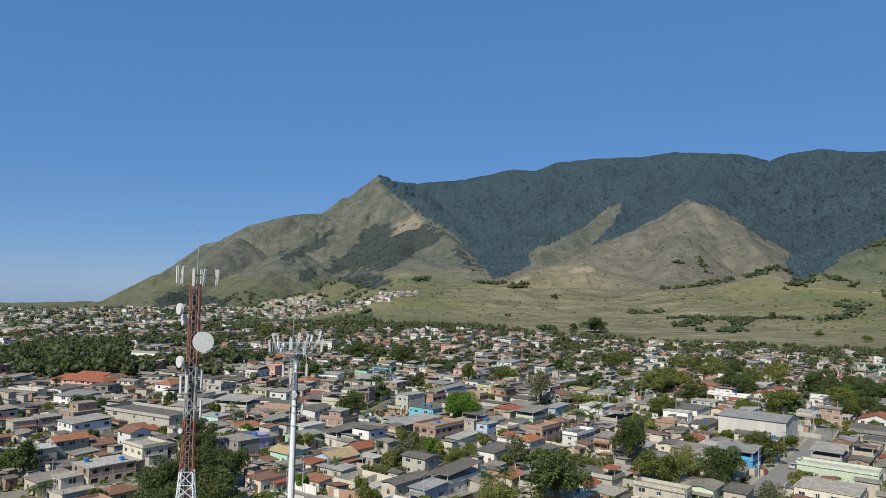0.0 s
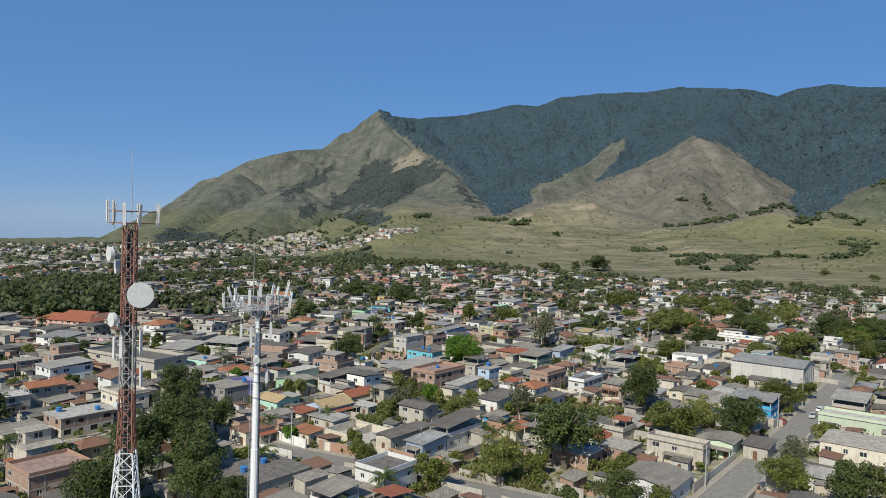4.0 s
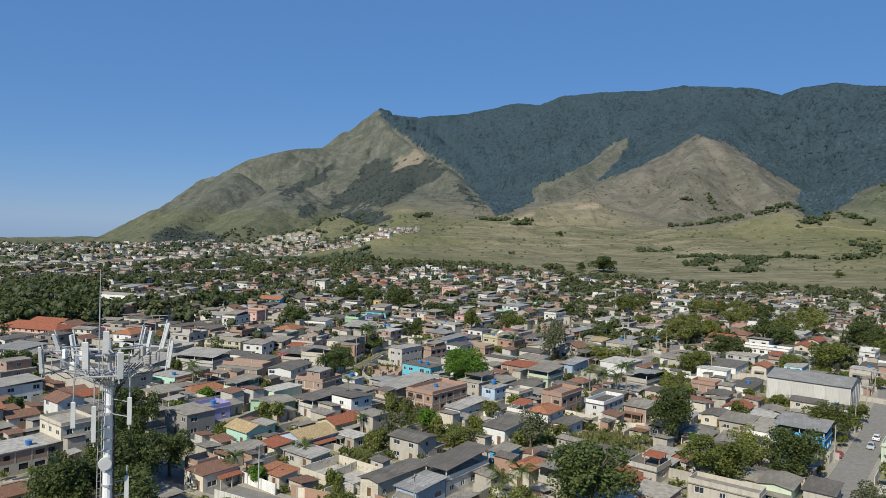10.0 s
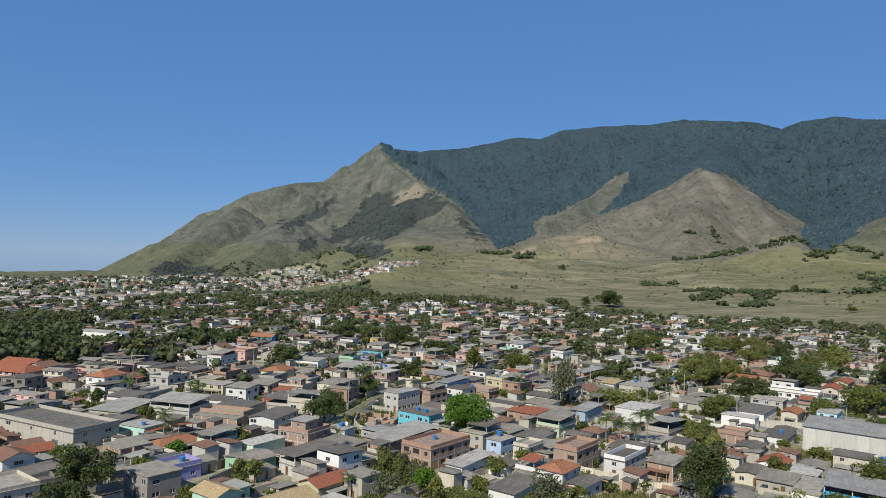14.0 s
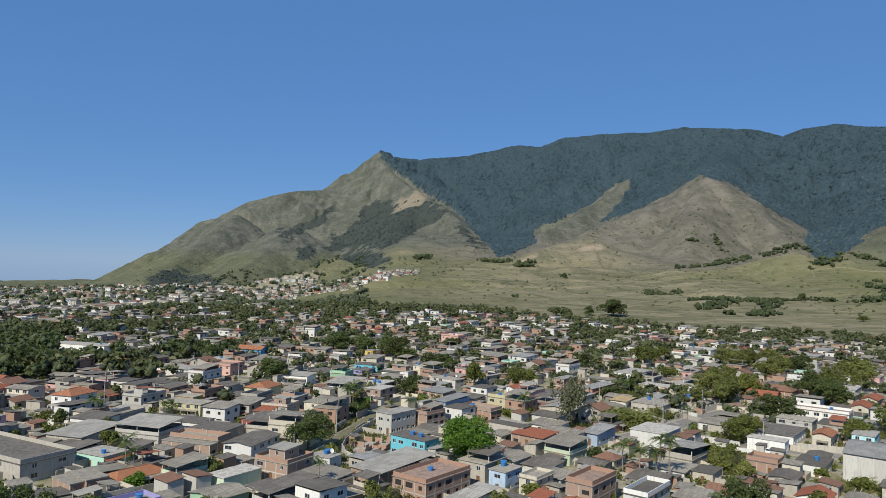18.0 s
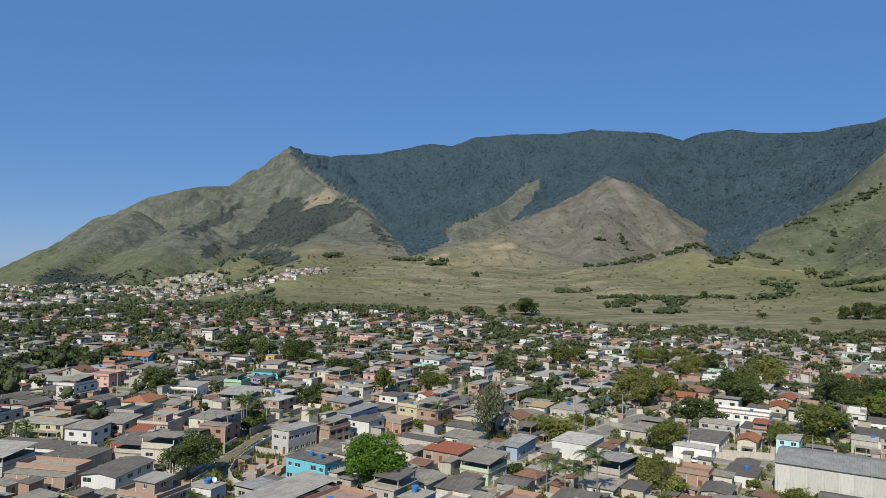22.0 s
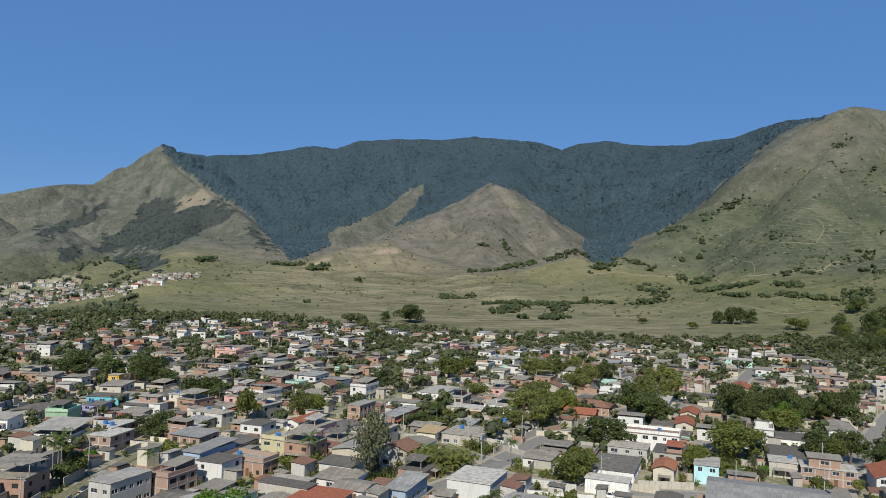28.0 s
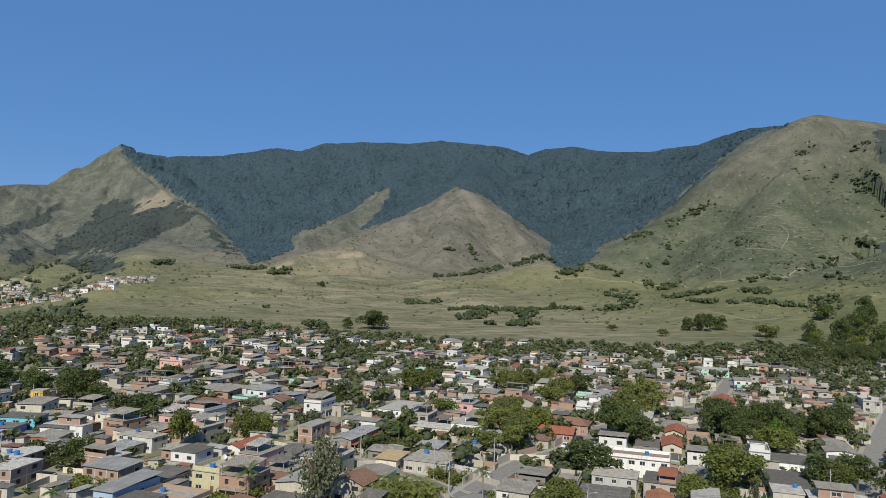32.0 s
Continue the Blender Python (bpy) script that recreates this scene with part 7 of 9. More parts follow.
grow_palm(-46.5, 358.4, 10.2)
grow_palm(-43.7, 501.6, 5.7)

# ---- the two telephone masts ----


def panel_antenna_mesh(h=2.0, half=0.14):
    sh = Shell()
    sh.box(-half, half, -0.09, 0.05, 0, h, 0, 0.03)
    sh.tube([(0, 0.12, -0.3), (0, 0.12, h + 0.15)], 0.035, 6)
    sh.box(-0.03, 0.03, 0.04, 0.13, h * 0.2, h * 0.2 + 0.08)
    sh.box(-0.03, 0.03, 0.04, 0.13, h * 0.8, h * 0.8 + 0.08)
    return sh.mesh("panel_antenna", ANTENNA)


PANEL = panel_antenna_mesh()
PANEL_SHORT = panel_antenna_mesh(1.35)
PANEL_BROAD = panel_antenna_mesh(2.2, 0.16)


def dish_mesh(r):
    """A drum dish that looks along -y."""
    sh = Shell()
    sh.tube([(0, -0.42 * r, 0), (0, 0.05, 0), (0, 0.3 * r, 0), (0, 0.5 * r, 0)], [r, r, r * 0.75, r * 0.2], 24)
    return sh.mesh("drum_dish", ANTENNA)


def lattice_mast(x, y):
    root = thing("lattice_mast", x, y, 0, 12, "tall red and white lattice telephone mast with dishes and antennas", "telephone mast")
    levels = [(0, 2.6), (6, 2.2), (12, 1.85), (18, 1.5), (24, 1.15), (28, 0.92), (31, 0.72), (34, 0.6), (37, 0.58), (40, 0.56), (43, 0.55), (46, 0.54), (49, 0.53), (52.6, 0.52)]
    paint = lambda z: TOWER_GREY if 37 <= z < 43 else TOWER_RED if z >= 31 or 6 <= z < 18 else TOWER_WHITE
    for sx in (-1, 1):
        for sy in (-1, 1):
            for (z0, w0), (z1, w1) in zip(levels, levels[1:]):
                sh = Shell()
                sh.tube([(sx * w0, sy * w0, z0), (sx * w1, sy * w1, z1)], 0.075 if z0 > 24 else 0.1, 6)
                part("mast_leg", sh.mesh("mast_leg", paint(z0)), root)
    for (z0, w0), (z1, w1) in zip(levels, levels[1:]):
        n = 2 if z0 >= 24 else 1
        for i in range(n):
            a0, a1 = z0 + (z1 - z0) * i / n, z0 + (z1 - z0) * (i + 1) / n
            b0, b1 = w0 + (w1 - w0) * i / n, w0 + (w1 - w0) * (i + 1) / n
            c0 = [(-b0, -b0), (b0, -b0), (b0, b0), (-b0, b0)]
            c1 = [(-b1, -b1), (b1, -b1), (b1, b1), (-b1, b1)]
            for k in range(4):
                j = (k + 1) % 4
                for e0, e1 in (((*c0[k], a0), (*c1[j], a1)), ((*c0[j], a0), (*c1[k], a1)), ((*c1[k], a1), (*c1[j], a1))):
                    sh = Shell()
                    sh.tube([e0, e1], 0.042, 4)
                    part("brace_bar", sh.mesh("brace_bar", paint(z0)), root)
    for i in range(9):
        cab = Shell()
        xx = -0.3 + 0.075 * i
        cab.tube([(xx, 0.12 + 0.03 * (i % 3), 0.2), (xx, 0.10 + 0.02 * (i % 3), 30), (xx * 0.8, 0.05, 52)], 0.034, 5)
        part("feeder_cable", cab.mesh("feeder_cable", CABLE), root, "dark feeder cable")
    lad = Shell()
    for s in (-0.2, 0.2):
        lad.tube([(s, -0.45, 0), (s, -0.40, 52)], 0.025, 4)
    for i in range(86):
        lad.tube([(-0.2, -0.43, 0.6 * i + 0.3), (0.2, -0.43, 0.6 * i + 0.3)], 0.015, 4, caps=False)
    part("ladder", lad.mesh("ladder", STEEL), root)
    ring = Shell()
    for z in (52.6, 53.7):
        for k in range(3):
            a0, a1 = radians(30 + 120 * k), radians(150 + 120 * k)
            ring.tube([(2.7 * math.cos(a0), 2.7 * math.sin(a0), z), (2.7 * math.cos(a1), 2.7 * math.sin(a1), z)], 0.05, 5)
            ring.tube([(0, 0, z), (2.7 * math.cos(a0), 2.7 * math.sin(a0), z)], 0.05, 5)
            am = radians(90 + 120 * k)
            ring.tube([(0, 0, z), (1.35 * math.cos(am), 1.35 * math.sin(am), z)], 0.045, 5)
    for k in range(24):
        t = 2 * math.pi * k / 24
        ring.tube([(0.55 * math.cos(t), 0.55 * math.sin(t), 52.6), (1.3 * math.cos(t), 1.3 * math.sin(t), 52.6)], 0.03, 4)
    part("antenna_platform", ring.mesh("antenna_platform", TOWER_RED), root, "faded red triangular antenna frame")
    for k in range(3):
        a0, a1 = radians(30 + 120 * k), radians(150 + 120 * k)
        for s in (0.06, 0.42, 0.88)[: 3 - k % 2]:
            px, py = 2.75 * (math.cos(a0) * (1 - s) + math.cos(a1) * s), 2.75 * (math.sin(a0) * (1 - s) + math.sin(a1) * s)
            part("panel_antenna", PANEL, root, at=pose(px * 1.04, py * 1.04, 52.4 + 0.3 * (k % 2), 5 * k - 4, 0, math.degrees(math.atan2(py, px)) + 90))
    whip = Shell()
    whip.tube([(0.1, 0, 52), (0.1, 0, 59.5)], [0.05, 0.02], 6)
    whip.tube([(0.1, 0, 58.6), (0.1, 0, 59.6)], 0.035, 6)
    part("lightning_rod", whip.mesh("lightning_rod", STEEL), root)
    big, mid, small = dish_mesh(1.16), dish_mesh(0.66), dish_mesh(0.3)
    for me, px, py, z, ang in ((big, 1.3, -1.25, 46.0, 14), (mid, -1.45, -0.6, 49.7, -55), (mid, -1.2, 0.75, 48.4, -65), (mid, -1.15, -0.65, 43.6, -50), (small, -0.8, -0.8, 35.7, -30), (small, -1.0, 0.6, 42.9, -70)):
        d = part("drum_dish", me, root, "white drum microwave dish", at=pose(px, py, z, 0, 0, ang))
        arm = Shell()
        arm.tube([(px * 0.35, py * 0.35, z), (px, py, z)], 0.05, 6)
        part("dish_arm", arm.mesh("dish_arm", STEEL), root)
    for px, py, z, ang in ((-1.0, -0.9, 40.0, -40), (-0.3, -1.3, 40.1, -5), (1.25, -0.6, 40.6, 60), (0.9, 1.0, 40.2, 140), (1.25, -0.3, 37.2, 70), (0.75, -1.2, 45.0, 20)):
        part("panel_antenna", PANEL, root, at=pose(px, py, z, 0, 0, ang))
        arm = Shell()
        arm.tube([(px * 0.4, py * 0.4, z + 1), (px, py, z + 1)], 0.035, 5)
        part("antenna_arm", arm.mesh("antenna_arm", STEEL), root)
    foot = Shell()
    for sx in (-1, 1):
        for sy in (-1, 1):
            foot.box(sx * 2.6 - 0.5, sx * 2.6 + 0.5, sy * 2.6 - 0.5, sy * 2.6 + 0.5, -0.3, 0.35, 0, 0.04)
    part("footing", foot.mesh("footing", CONCRETE), root)
    claim(x, y, 8, 8)


def pole_mast(x, y):
    root = thing("monopole_mast", x, y, 0, 24.6, "slender white tubular telephone mast with a crowded crown of panel antennas", "telephone mast")
    zs = [0, 8, 16, 24, 31, 37.3, 44.1]
    rs = [0.6, 0.53, 0.46, 0.39, 0.33, 0.275, 0.2]
    for (z0, r0), (z1, r1) in zip(zip(zs, rs), list(zip(zs, rs))[1:]):
        sh = Shell()
        sh.tube([(0, 0, z0), (0, 0, z0 + 0.5), (0, 0, z0 + 0.5), (0, 0, z1)], [r0 + 0.03, r0 + 0.03, r0 - 0.01, r1 + 0.03], 12)
        part("shaft_section", sh.mesh("shaft_section", TOWER_WHITE), root)
    fl = Shell()
    fl.tube([(0, 0, 44.1), (0, 0, 44.2)], 0.36, 16)
    fl.tube([(0, 0, 44.2), (0, 0, 46.6)], 0.11, 10)
    part("top_flange", fl.mesh("top_flange", STEEL), root)
    for z in (36.4, 37.9, 38.7, 39.5, 40.6, 41.2, 41.9, 42.6, 43.0):
        cl = Shell()
        r = 0.275 - (z - 37.3) * 0.011
        cl.tube([(0, 0, z), (0, 0, z + 0.09)], r + 0.06, 14)
        cl.box(-0.06, 0.1, -r - 0.16, -r - 0.02, z - 0.02, z + 0.1)
        part("clamp_ring", cl.mesh("clamp_ring", STEEL), root)
    lad = Shell()
    for s in (-0.52, -0.34):
        lad.tube([(s - 0.12, -0.15, 1), (s - 0.06, -0.15, 30), (s + 0.05, -0.15, 44.4)], 0.022, 4)
    for i in range(108):
        z = 1.4 + i * 0.4
        s = 0.0 if z < 30 else (z - 30) / 14.4 * 0.11
        lad.tube([(-0.58 + s, -0.15, z), (-0.40 + s, -0.15, z)], 0.013, 4, caps=False)
    part("ladder", lad.mesh("ladder", STEEL), root)
    for i in range(6):
        cb = Shell()
        a = radians(-25 + 14 * i)
        cb.tube([(0.7 * math.cos(a), 0.7 * math.sin(a), 0.3), (0.40 * math.cos(a), 0.40 * math.sin(a), 31), (0.27 * math.cos(a), 0.27 * math.sin(a), 43.4), (0.5 + 0.1 * i, -0.3 + 0.12 * i, 44.6), (0.9 + 0.2 * i, -0.6 + 0.2 * i, 45.3)], 0.03, 5)
        part("feeder_cable", cb.mesh("feeder_cable", CABLE), root, "black feeder cable")
    # three sector frames stand off the pole: outline of each is a pair of level bars between its end points
    sectors = (((-3.15, -0.5), (-1.6, 1.6)), ((-1.5, -1.7), (1.0, -1.8)), ((2.9, 0.0), (1.2, 1.7)))
    for (ax, ay), (bx, by) in sectors:
        fr = Shell()
        mx, my = (ax + bx) / 2, (ay + by) / 2
        for z in (44.95, 46.05):
            fr.tube([(ax, ay, z), (bx, by, z)], 0.05, 6)
            for f in (0.25, 0.75):
                fr.tube([(0, 0, z), (ax + (bx - ax) * f, ay + (by - ay) * f, z)], 0.04, 6)
        for f in (0.0, 0.25, 0.5, 0.75, 1.0):
            px, py = ax + (bx - ax) * f, ay + (by - ay) * f
            fr.tube([(px, py, 44.8), (px, py, 46.2)], 0.032, 5)
            fr.tube([(0.1 * mx, 0.1 * my, 44.0), (px * 0.6, py * 0.6, 44.95)], 0.03, 5)
        for f in (0.15, 0.45, 0.8):
            px, py = ax + (bx - ax) * f, ay + (by - ay) * f
            fr.tube([(px * 0.45, py * 0.45, 44.95), (px, py, 46.05)], 0.028, 5)
        part("sector_frame", fr.mesh("sector_frame", STEEL), root, "galvanised antenna frame")
    deck = Shell()
    for k in range(16):
        t0, t1 = 2 * math.pi * k / 16, 2 * math.pi * (k + 1) / 16
        for r in (0.6, 1.05, 1.45):
            deck.tube([(r * math.cos(t0), r * math.sin(t0), 44.9), (r * math.cos(t1), r * math.sin(t1), 44.9)], 0.03, 4)
        deck.tube([(0.2 * math.cos(t0), 0.2 * math.sin(t0), 44.9), (1.45 * math.cos(t0), 1.45 * math.sin(t0), 44.9)], 0.03, 4)
    part("work_platform", deck.mesh("work_platform", STEEL), root)
    # offset right, away, foot height, length, lean, facing
    panels = ((-3.15, -0.6, 45.05, 1.35, 0, -80), (-2.2, 0.35, 45.15, 1.85, -13, -75), (-1.75, 1.5, 45.2, 1.5, -5, -120), (-1.03, -1.85, 45.4, 1.4, 0, -8), (-0.12, -1.95, 46.2, 1.15, 2, 0),
              (0.58, -1.95, 44.85, 1.4, 0, 12), (1.45, 1.5, 45.7, 1.35, 8, 130), (1.85, 1.0, 45.6, 1.3, 7, 60), (2.62, 0.25, 46.0, 1.45, 9, 75), (2.95, -0.15, 45.0, 1.5, 3, 80))
    for px, py, z, n, lean, ang in panels:
        part("panel_antenna", panel_antenna_mesh(n, 0.145), root, at=pose(px, py, z, 0, lean, 0) @ pose(0, 0, 0, 4, 0, ang))
    for px, py, z, n, top in ((-1.63, -1.0, 42.2, 1.35, 45.0), (-0.68, -0.7, 41.3, 1.9, 44.9), (1.05, -1.2, 42.25, 1.45, 45.0), (0.95, 0.1, 37.7, 1.4, 39.6)):
        part("panel_antenna", panel_antenna_mesh(n, 0.11), root, at=pose(px, py, z))
        hg = Shell()
        hg.tube([(px, py + 0.12, z - 0.2), (px, py + 0.12, top)], 0.035, 6)
        for f in (0.25, 0.8):
            hg.tube([(0, 0, z + n * f), (px, py + 0.12, z + n * f)], 0.025, 5)
        part("hanger_pipe", hg.mesh("hanger_pipe", STEEL), root)
    rng = random.Random(4)
    for i in range(16):
        (ax, ay), (bx, by) = sectors[i % 3]
        f = rng.uniform(0.05, 0.95)
        k = rng.uniform(0.62, 0.92)
        rb = Shell()
        w, h = rng.uniform(0.1, 0.15), rng.uniform(0.35, 0.55)
        rb.box(-w, w, -0.09, 0.09, 0, h, 0, 0.02)
        for q in range(4):
            rb.box(-w + 0.03, w - 0.03, -0.11, -0.09, 0.06 + q * h / 4.6, 0.1 + q * h / 4.6)
        part("radio_unit", rb.mesh("radio_unit", TOWER_GREY if i % 3 else TOWER_WHITE), root, at=pose((ax + (bx - ax) * f) * k, (ay + (by - ay) * f) * k, rng.uniform(45.0, 45.75), 0, 0, rng.uniform(-60, 60)))
    for i in range(9):
        (ax, ay), (bx, by) = sectors[i % 3]
        f = rng.uniform(0.1, 0.9)
        qx, qy = ax + (bx - ax) * f, ay + (by - ay) * f
        lp = Shell()
        lp.tube([(qx, qy, 45.2), (qx * 0.7, qy * 0.7, 44.6), (qx * 0.35, qy * 0.35, 44.75), (0.1 * qx, 0.1 * qy, 44.2)], 0.022, 4)
        part("jumper_cable", lp.mesh("jumper_cable", CABLE), root)
    part("drum_dish", dish_mesh(0.33), root, "small white drum dish", at=pose(-0.12, -0.55, 40.05, 0, 0, 6))
    wh = Shell()
    wh.tube([(-0.5, -0.3, 44.9), (-0.5, -0.3, 48.4), (-0.5, -0.3, 50.4)], [0.05, 0.03, 0.015], 6)
    part("lightning_rod", wh.mesh("lightning_rod", STEEL), root)
    ft = Shell()
    ft.box(-1.4, 1.4, -1.4, 1.4, -0.3, 0.3, 0, 0.05)
    part("footing", ft.mesh("footing", CONCRETE), root)
    claim(x, y, 5, 5)


lattice_mast(-33.3, 90.9)
pole_mast(-21.3, 91.9)

# ---- street poles ----
_pole = {}


def utility_pole(x, y, turn, lamp, trafo):
    if not _pole:
        s = Shell()
        s.tube([(0, 0, -0.2), (0, 0, 9.2)], [0.17, 0.1], 8)
        _pole["shaft"] = s.mesh("shaft", CONCRETE)
        c = Shell()
        c.box(-0.95, 0.95, -0.05, 0.05, 8.6, 8.7)
        for i in (-0.85, -0.3, 0.3, 0.85):
            c.tube([(i, 0, 8.7), (i, 0, 8.9)], [0.05, 0.03], 6)
        _pole["crossarm"] = c.mesh("crossarm", BARK)
        l = Shell()
        l.tube([(0, 0.1, 6.8), (0, 0.9, 7.4), (0, 1.7, 7.5)], 0.03, 6)
        l.box(-0.11, 0.11, 1.6, 2.15, 7.42, 7.54, 0, 0.03)
        _pole["street_light"] = l.mesh("street_light", STEEL)
        t = Shell()
        t.tube([(0, -0.45, 6.6), (0, -0.45, 7.5)], [0.28, 0.28], 10)
        t.box(-0.08, 0.08, -0.3, 0, 7.0, 7.1)
        _pole["transformer"] = t.mesh("transformer", STEEL)
    root = thing("utility_pole", x, y, None, turn, "grey concrete utility pole with crossarm at the kerb", "utility pole", "street poles")
    part("shaft", _pole["shaft"], root)
    part("crossarm", _pole["crossarm"], root)
    if lamp:
        part("street_light", _pole["street_light"], root)
    if trafo:
        part("transformer", _pole["transformer"], root)
    return root


rng = random.Random(12)
for rn, (w, pts) in ROADS.items():
    line = smooth_line(pts, 4.0)
    run, last = 0.0, None
    for a, b in zip(line, line[1:]):
        run += math.hypot(b[0] - a[0], b[1] - a[1])
        if run > 30:
            run = 0.0
            n = math.hypot(b[0] - a[0], b[1] - a[1])
            nx, ny = (b[1] - a[1]) / n, -(b[0] - a[0]) / n
            px, py = b[0] - nx * (w / 2 + 0.9), b[1] - ny * (w / 2 + 0.9)
            if not plot_free(px, py, 0.3, 0.3, 0.2) or near_road(px, py, 0.3):
                continue
            ang = math.degrees(math.atan2(ny, nx))
            utility_pole(px, py, ang, rng.random() < 0.6, rng.random() < 0.2)
            if last and math.hypot(px - last[0], py - last[1]) < 45:
                z0, z1 = ground_z(*last[:2]), ground_z(px, py)
                span = thing("overhead_wires", last[0], last[1], z0 + 8.9, 0, "sagging black power lines strung between street poles", "power line", "street wires")
                for o in (-0.85, -0.3, 0.3, 0.85):
                    wires = Shell()
                    ca, cb = math.cos(radians(last[2])) * o, math.cos(radians(ang)) * o
                    sa, sb = math.sin(radians(last[2])) * o, math.sin(radians(ang)) * o
                    wires.tube([(ca + (px - last[0] + cb - ca) * t, sa + (py - last[1] + sb - sa) * t, (z1 - z0) * t - 2.6 * t * (1 - t)) for t in (0, 0.2, 0.4, 0.6, 0.8, 1)], 0.014, 4)
                    part("wire", wires.mesh("wire", CABLE), span)
            last = (px, py, ang)

# ---- cars ----
CAR_PAINT = {k: plain(k + "_car_paint", c, 0.25, 0.0, 0.05, 1.0, 0.6) for k, c in (("black", (0.02, 0.02, 0.022)), ("white", (0.75, 0.75, 0.75)), ("red", (0.35, 0.04, 0.03)), ("silver", (0.42, 0.43, 0.45)))}
RUBBER = plain("tyre_rubber", (0.02, 0.02, 0.02), 0.9)
LAMP_GLASS = plain("lamp_glass", (0.7, 0.7, 0.65), 0.15)
TAIL = plain("tail_lamp_red", (0.4, 0.02, 0.02), 0.2)
wheel = Shell()
wheel.tube([(0, -0.1, 0), (0, 0.1, 0)], 0.31, 16)
WHEEL = wheel.mesh("tyre", RUBBER)
rim = Shell()
rim.tube([(0, -0.115, 0), (0, 0.115, 0)], 0.19, 12)
RIM = rim.mesh("rim", STEEL)


def car(x, y, turn, paint, pickup=False):
    root = thing("car", x, y, ground_z(x, y) + 0.12, turn, f"{paint} {'pickup truck' if pickup else 'hatchback car'} on the street", "car", "street cars")
    side = [(-2.05, 0.3), (2.0, 0.3), (2.05, 0.62), (1.9, 0.78), (1.05, 0.92), (-1.95, 0.95), (-2.1, 0.7)]
    if pickup:
        side = [(-2.4, 0.4), (2.2, 0.4), (2.25, 0.7), (2.1, 0.9), (1.2, 1.02), (-2.4, 1.0)]
    sh = Shell()
    n = len(side)
    sh.v += [(a, -0.82, b) for a, b in side] + [(a, 0.82, b) for a, b in side]
    sh.f += [tuple(range(n)), tuple(reversed(range(n, 2 * n)))] + [(i, n + i, n + (i + 1) % n, (i + 1) % n) for i in range(n)]
    sh.m += [0] * (n + 2)
    part("body", sh.mesh("body", CAR_PAINT[paint]), root)
    cab = [(-1.9, 0.95), (1.0, 0.92), (0.35, 1.42), (-1.35, 1.45)] if not pickup else [(-0.5, 1.0), (1.2, 1.02), (0.6, 1.6), (-0.35, 1.62)]
    half = 0.74
    w = [(a, -half + (0.12 if b > 1.2 else 0), b) for a, b in cab] + [(a, half - (0.12 if b > 1.2 else 0), b) for a, b in cab]
    core = Shell()
    core.v += [(a * 0.985 - 0.004, b * 0.97, c) for a, b, c in w]
    core.f += [(0, 1, 2, 3), (7, 6, 5, 4)] + [(i, 4 + i, 4 + (i + 1) % 4, (i + 1) % 4) for i in range(4)]
    core.m += [0] * 6
    part("cabin", core.mesh("cabin", CAR_PAINT[paint]), root)
    for nm, ids in (("side_window", (0, 1, 2, 3)), ("side_window", (7, 6, 5, 4)), ("windscreen", (1, 5, 6, 2)), ("rear_window", (3, 7, 4, 0))):
        mid = sum((Vector(w[i]) for i in ids), Vector()) / 4
        g = Shell()
        inner = [mid + (Vector(w[i]) - mid) * 0.86 for i in ids]
        out = (Vector(w[ids[1]]) - Vector(w[ids[0]])).cross(Vector(w[ids[2]]) - Vector(w[ids[1]])).normalized() * 0.03
        if out.dot(mid - Vector((-0.3, 0, 1.1))) < 0:
            out = -out
        g.v += [tuple(p + out) for p in inner] + [tuple(p - out) for p in inner]
        g.f += [(0, 1, 2, 3), (7, 6, 5, 4)] + [(i, 4 + i, 4 + (i + 1) % 4, (i + 1) % 4) for i in range(4)]
        g.m += [0] * 6
        part(nm, g.mesh(nm, GLASS), root)
    g = Shell()
    g.box(cab[3][0], cab[2][0], -0.63, 0.63, cab[3][1] - 0.01, cab[3][1] + 0.04, 0, 0.03)
    part("cabin_roof", g.mesh("cabin_roof", CAR_PAINT[paint]), root)
    for wx in (-1.28, 1.28):
        for wy in (-0.78, 0.78):
            t = part("wheel", WHEEL, root, at=pose(wx, wy, 0.31))
            part("rim", RIM, t)
    for wy in (-0.58, 0.58):
        f = Shell()
        f.box(-0.04, 0.04, -0.17, 0.17, -0.07, 0.07, 0, 0.01)
        part("headlight", f.mesh("headlight", LAMP_GLASS), root, at=pose(side[2][0], wy, 0.66))
        part("tail_light", f.mesh("tail_light", TAIL), root, at=pose(side[0][0] - 0.02, wy, 0.72))


car(-15.0, 179.7, -22, "black")
car(107.0, 251.5, 56, "white")
car(88.6, 234.2, 56, "red")
car(76.0, 334.5, -40, "silver")
car(86.5, 323.0, -38, "white", True)
car(130.5, 418.5, 45, "black")
car(-37.5, 344.0, 80, "black")
car(101.0, 243.0, 236, "silver")
car(120.0, 408.5, 226, "white")

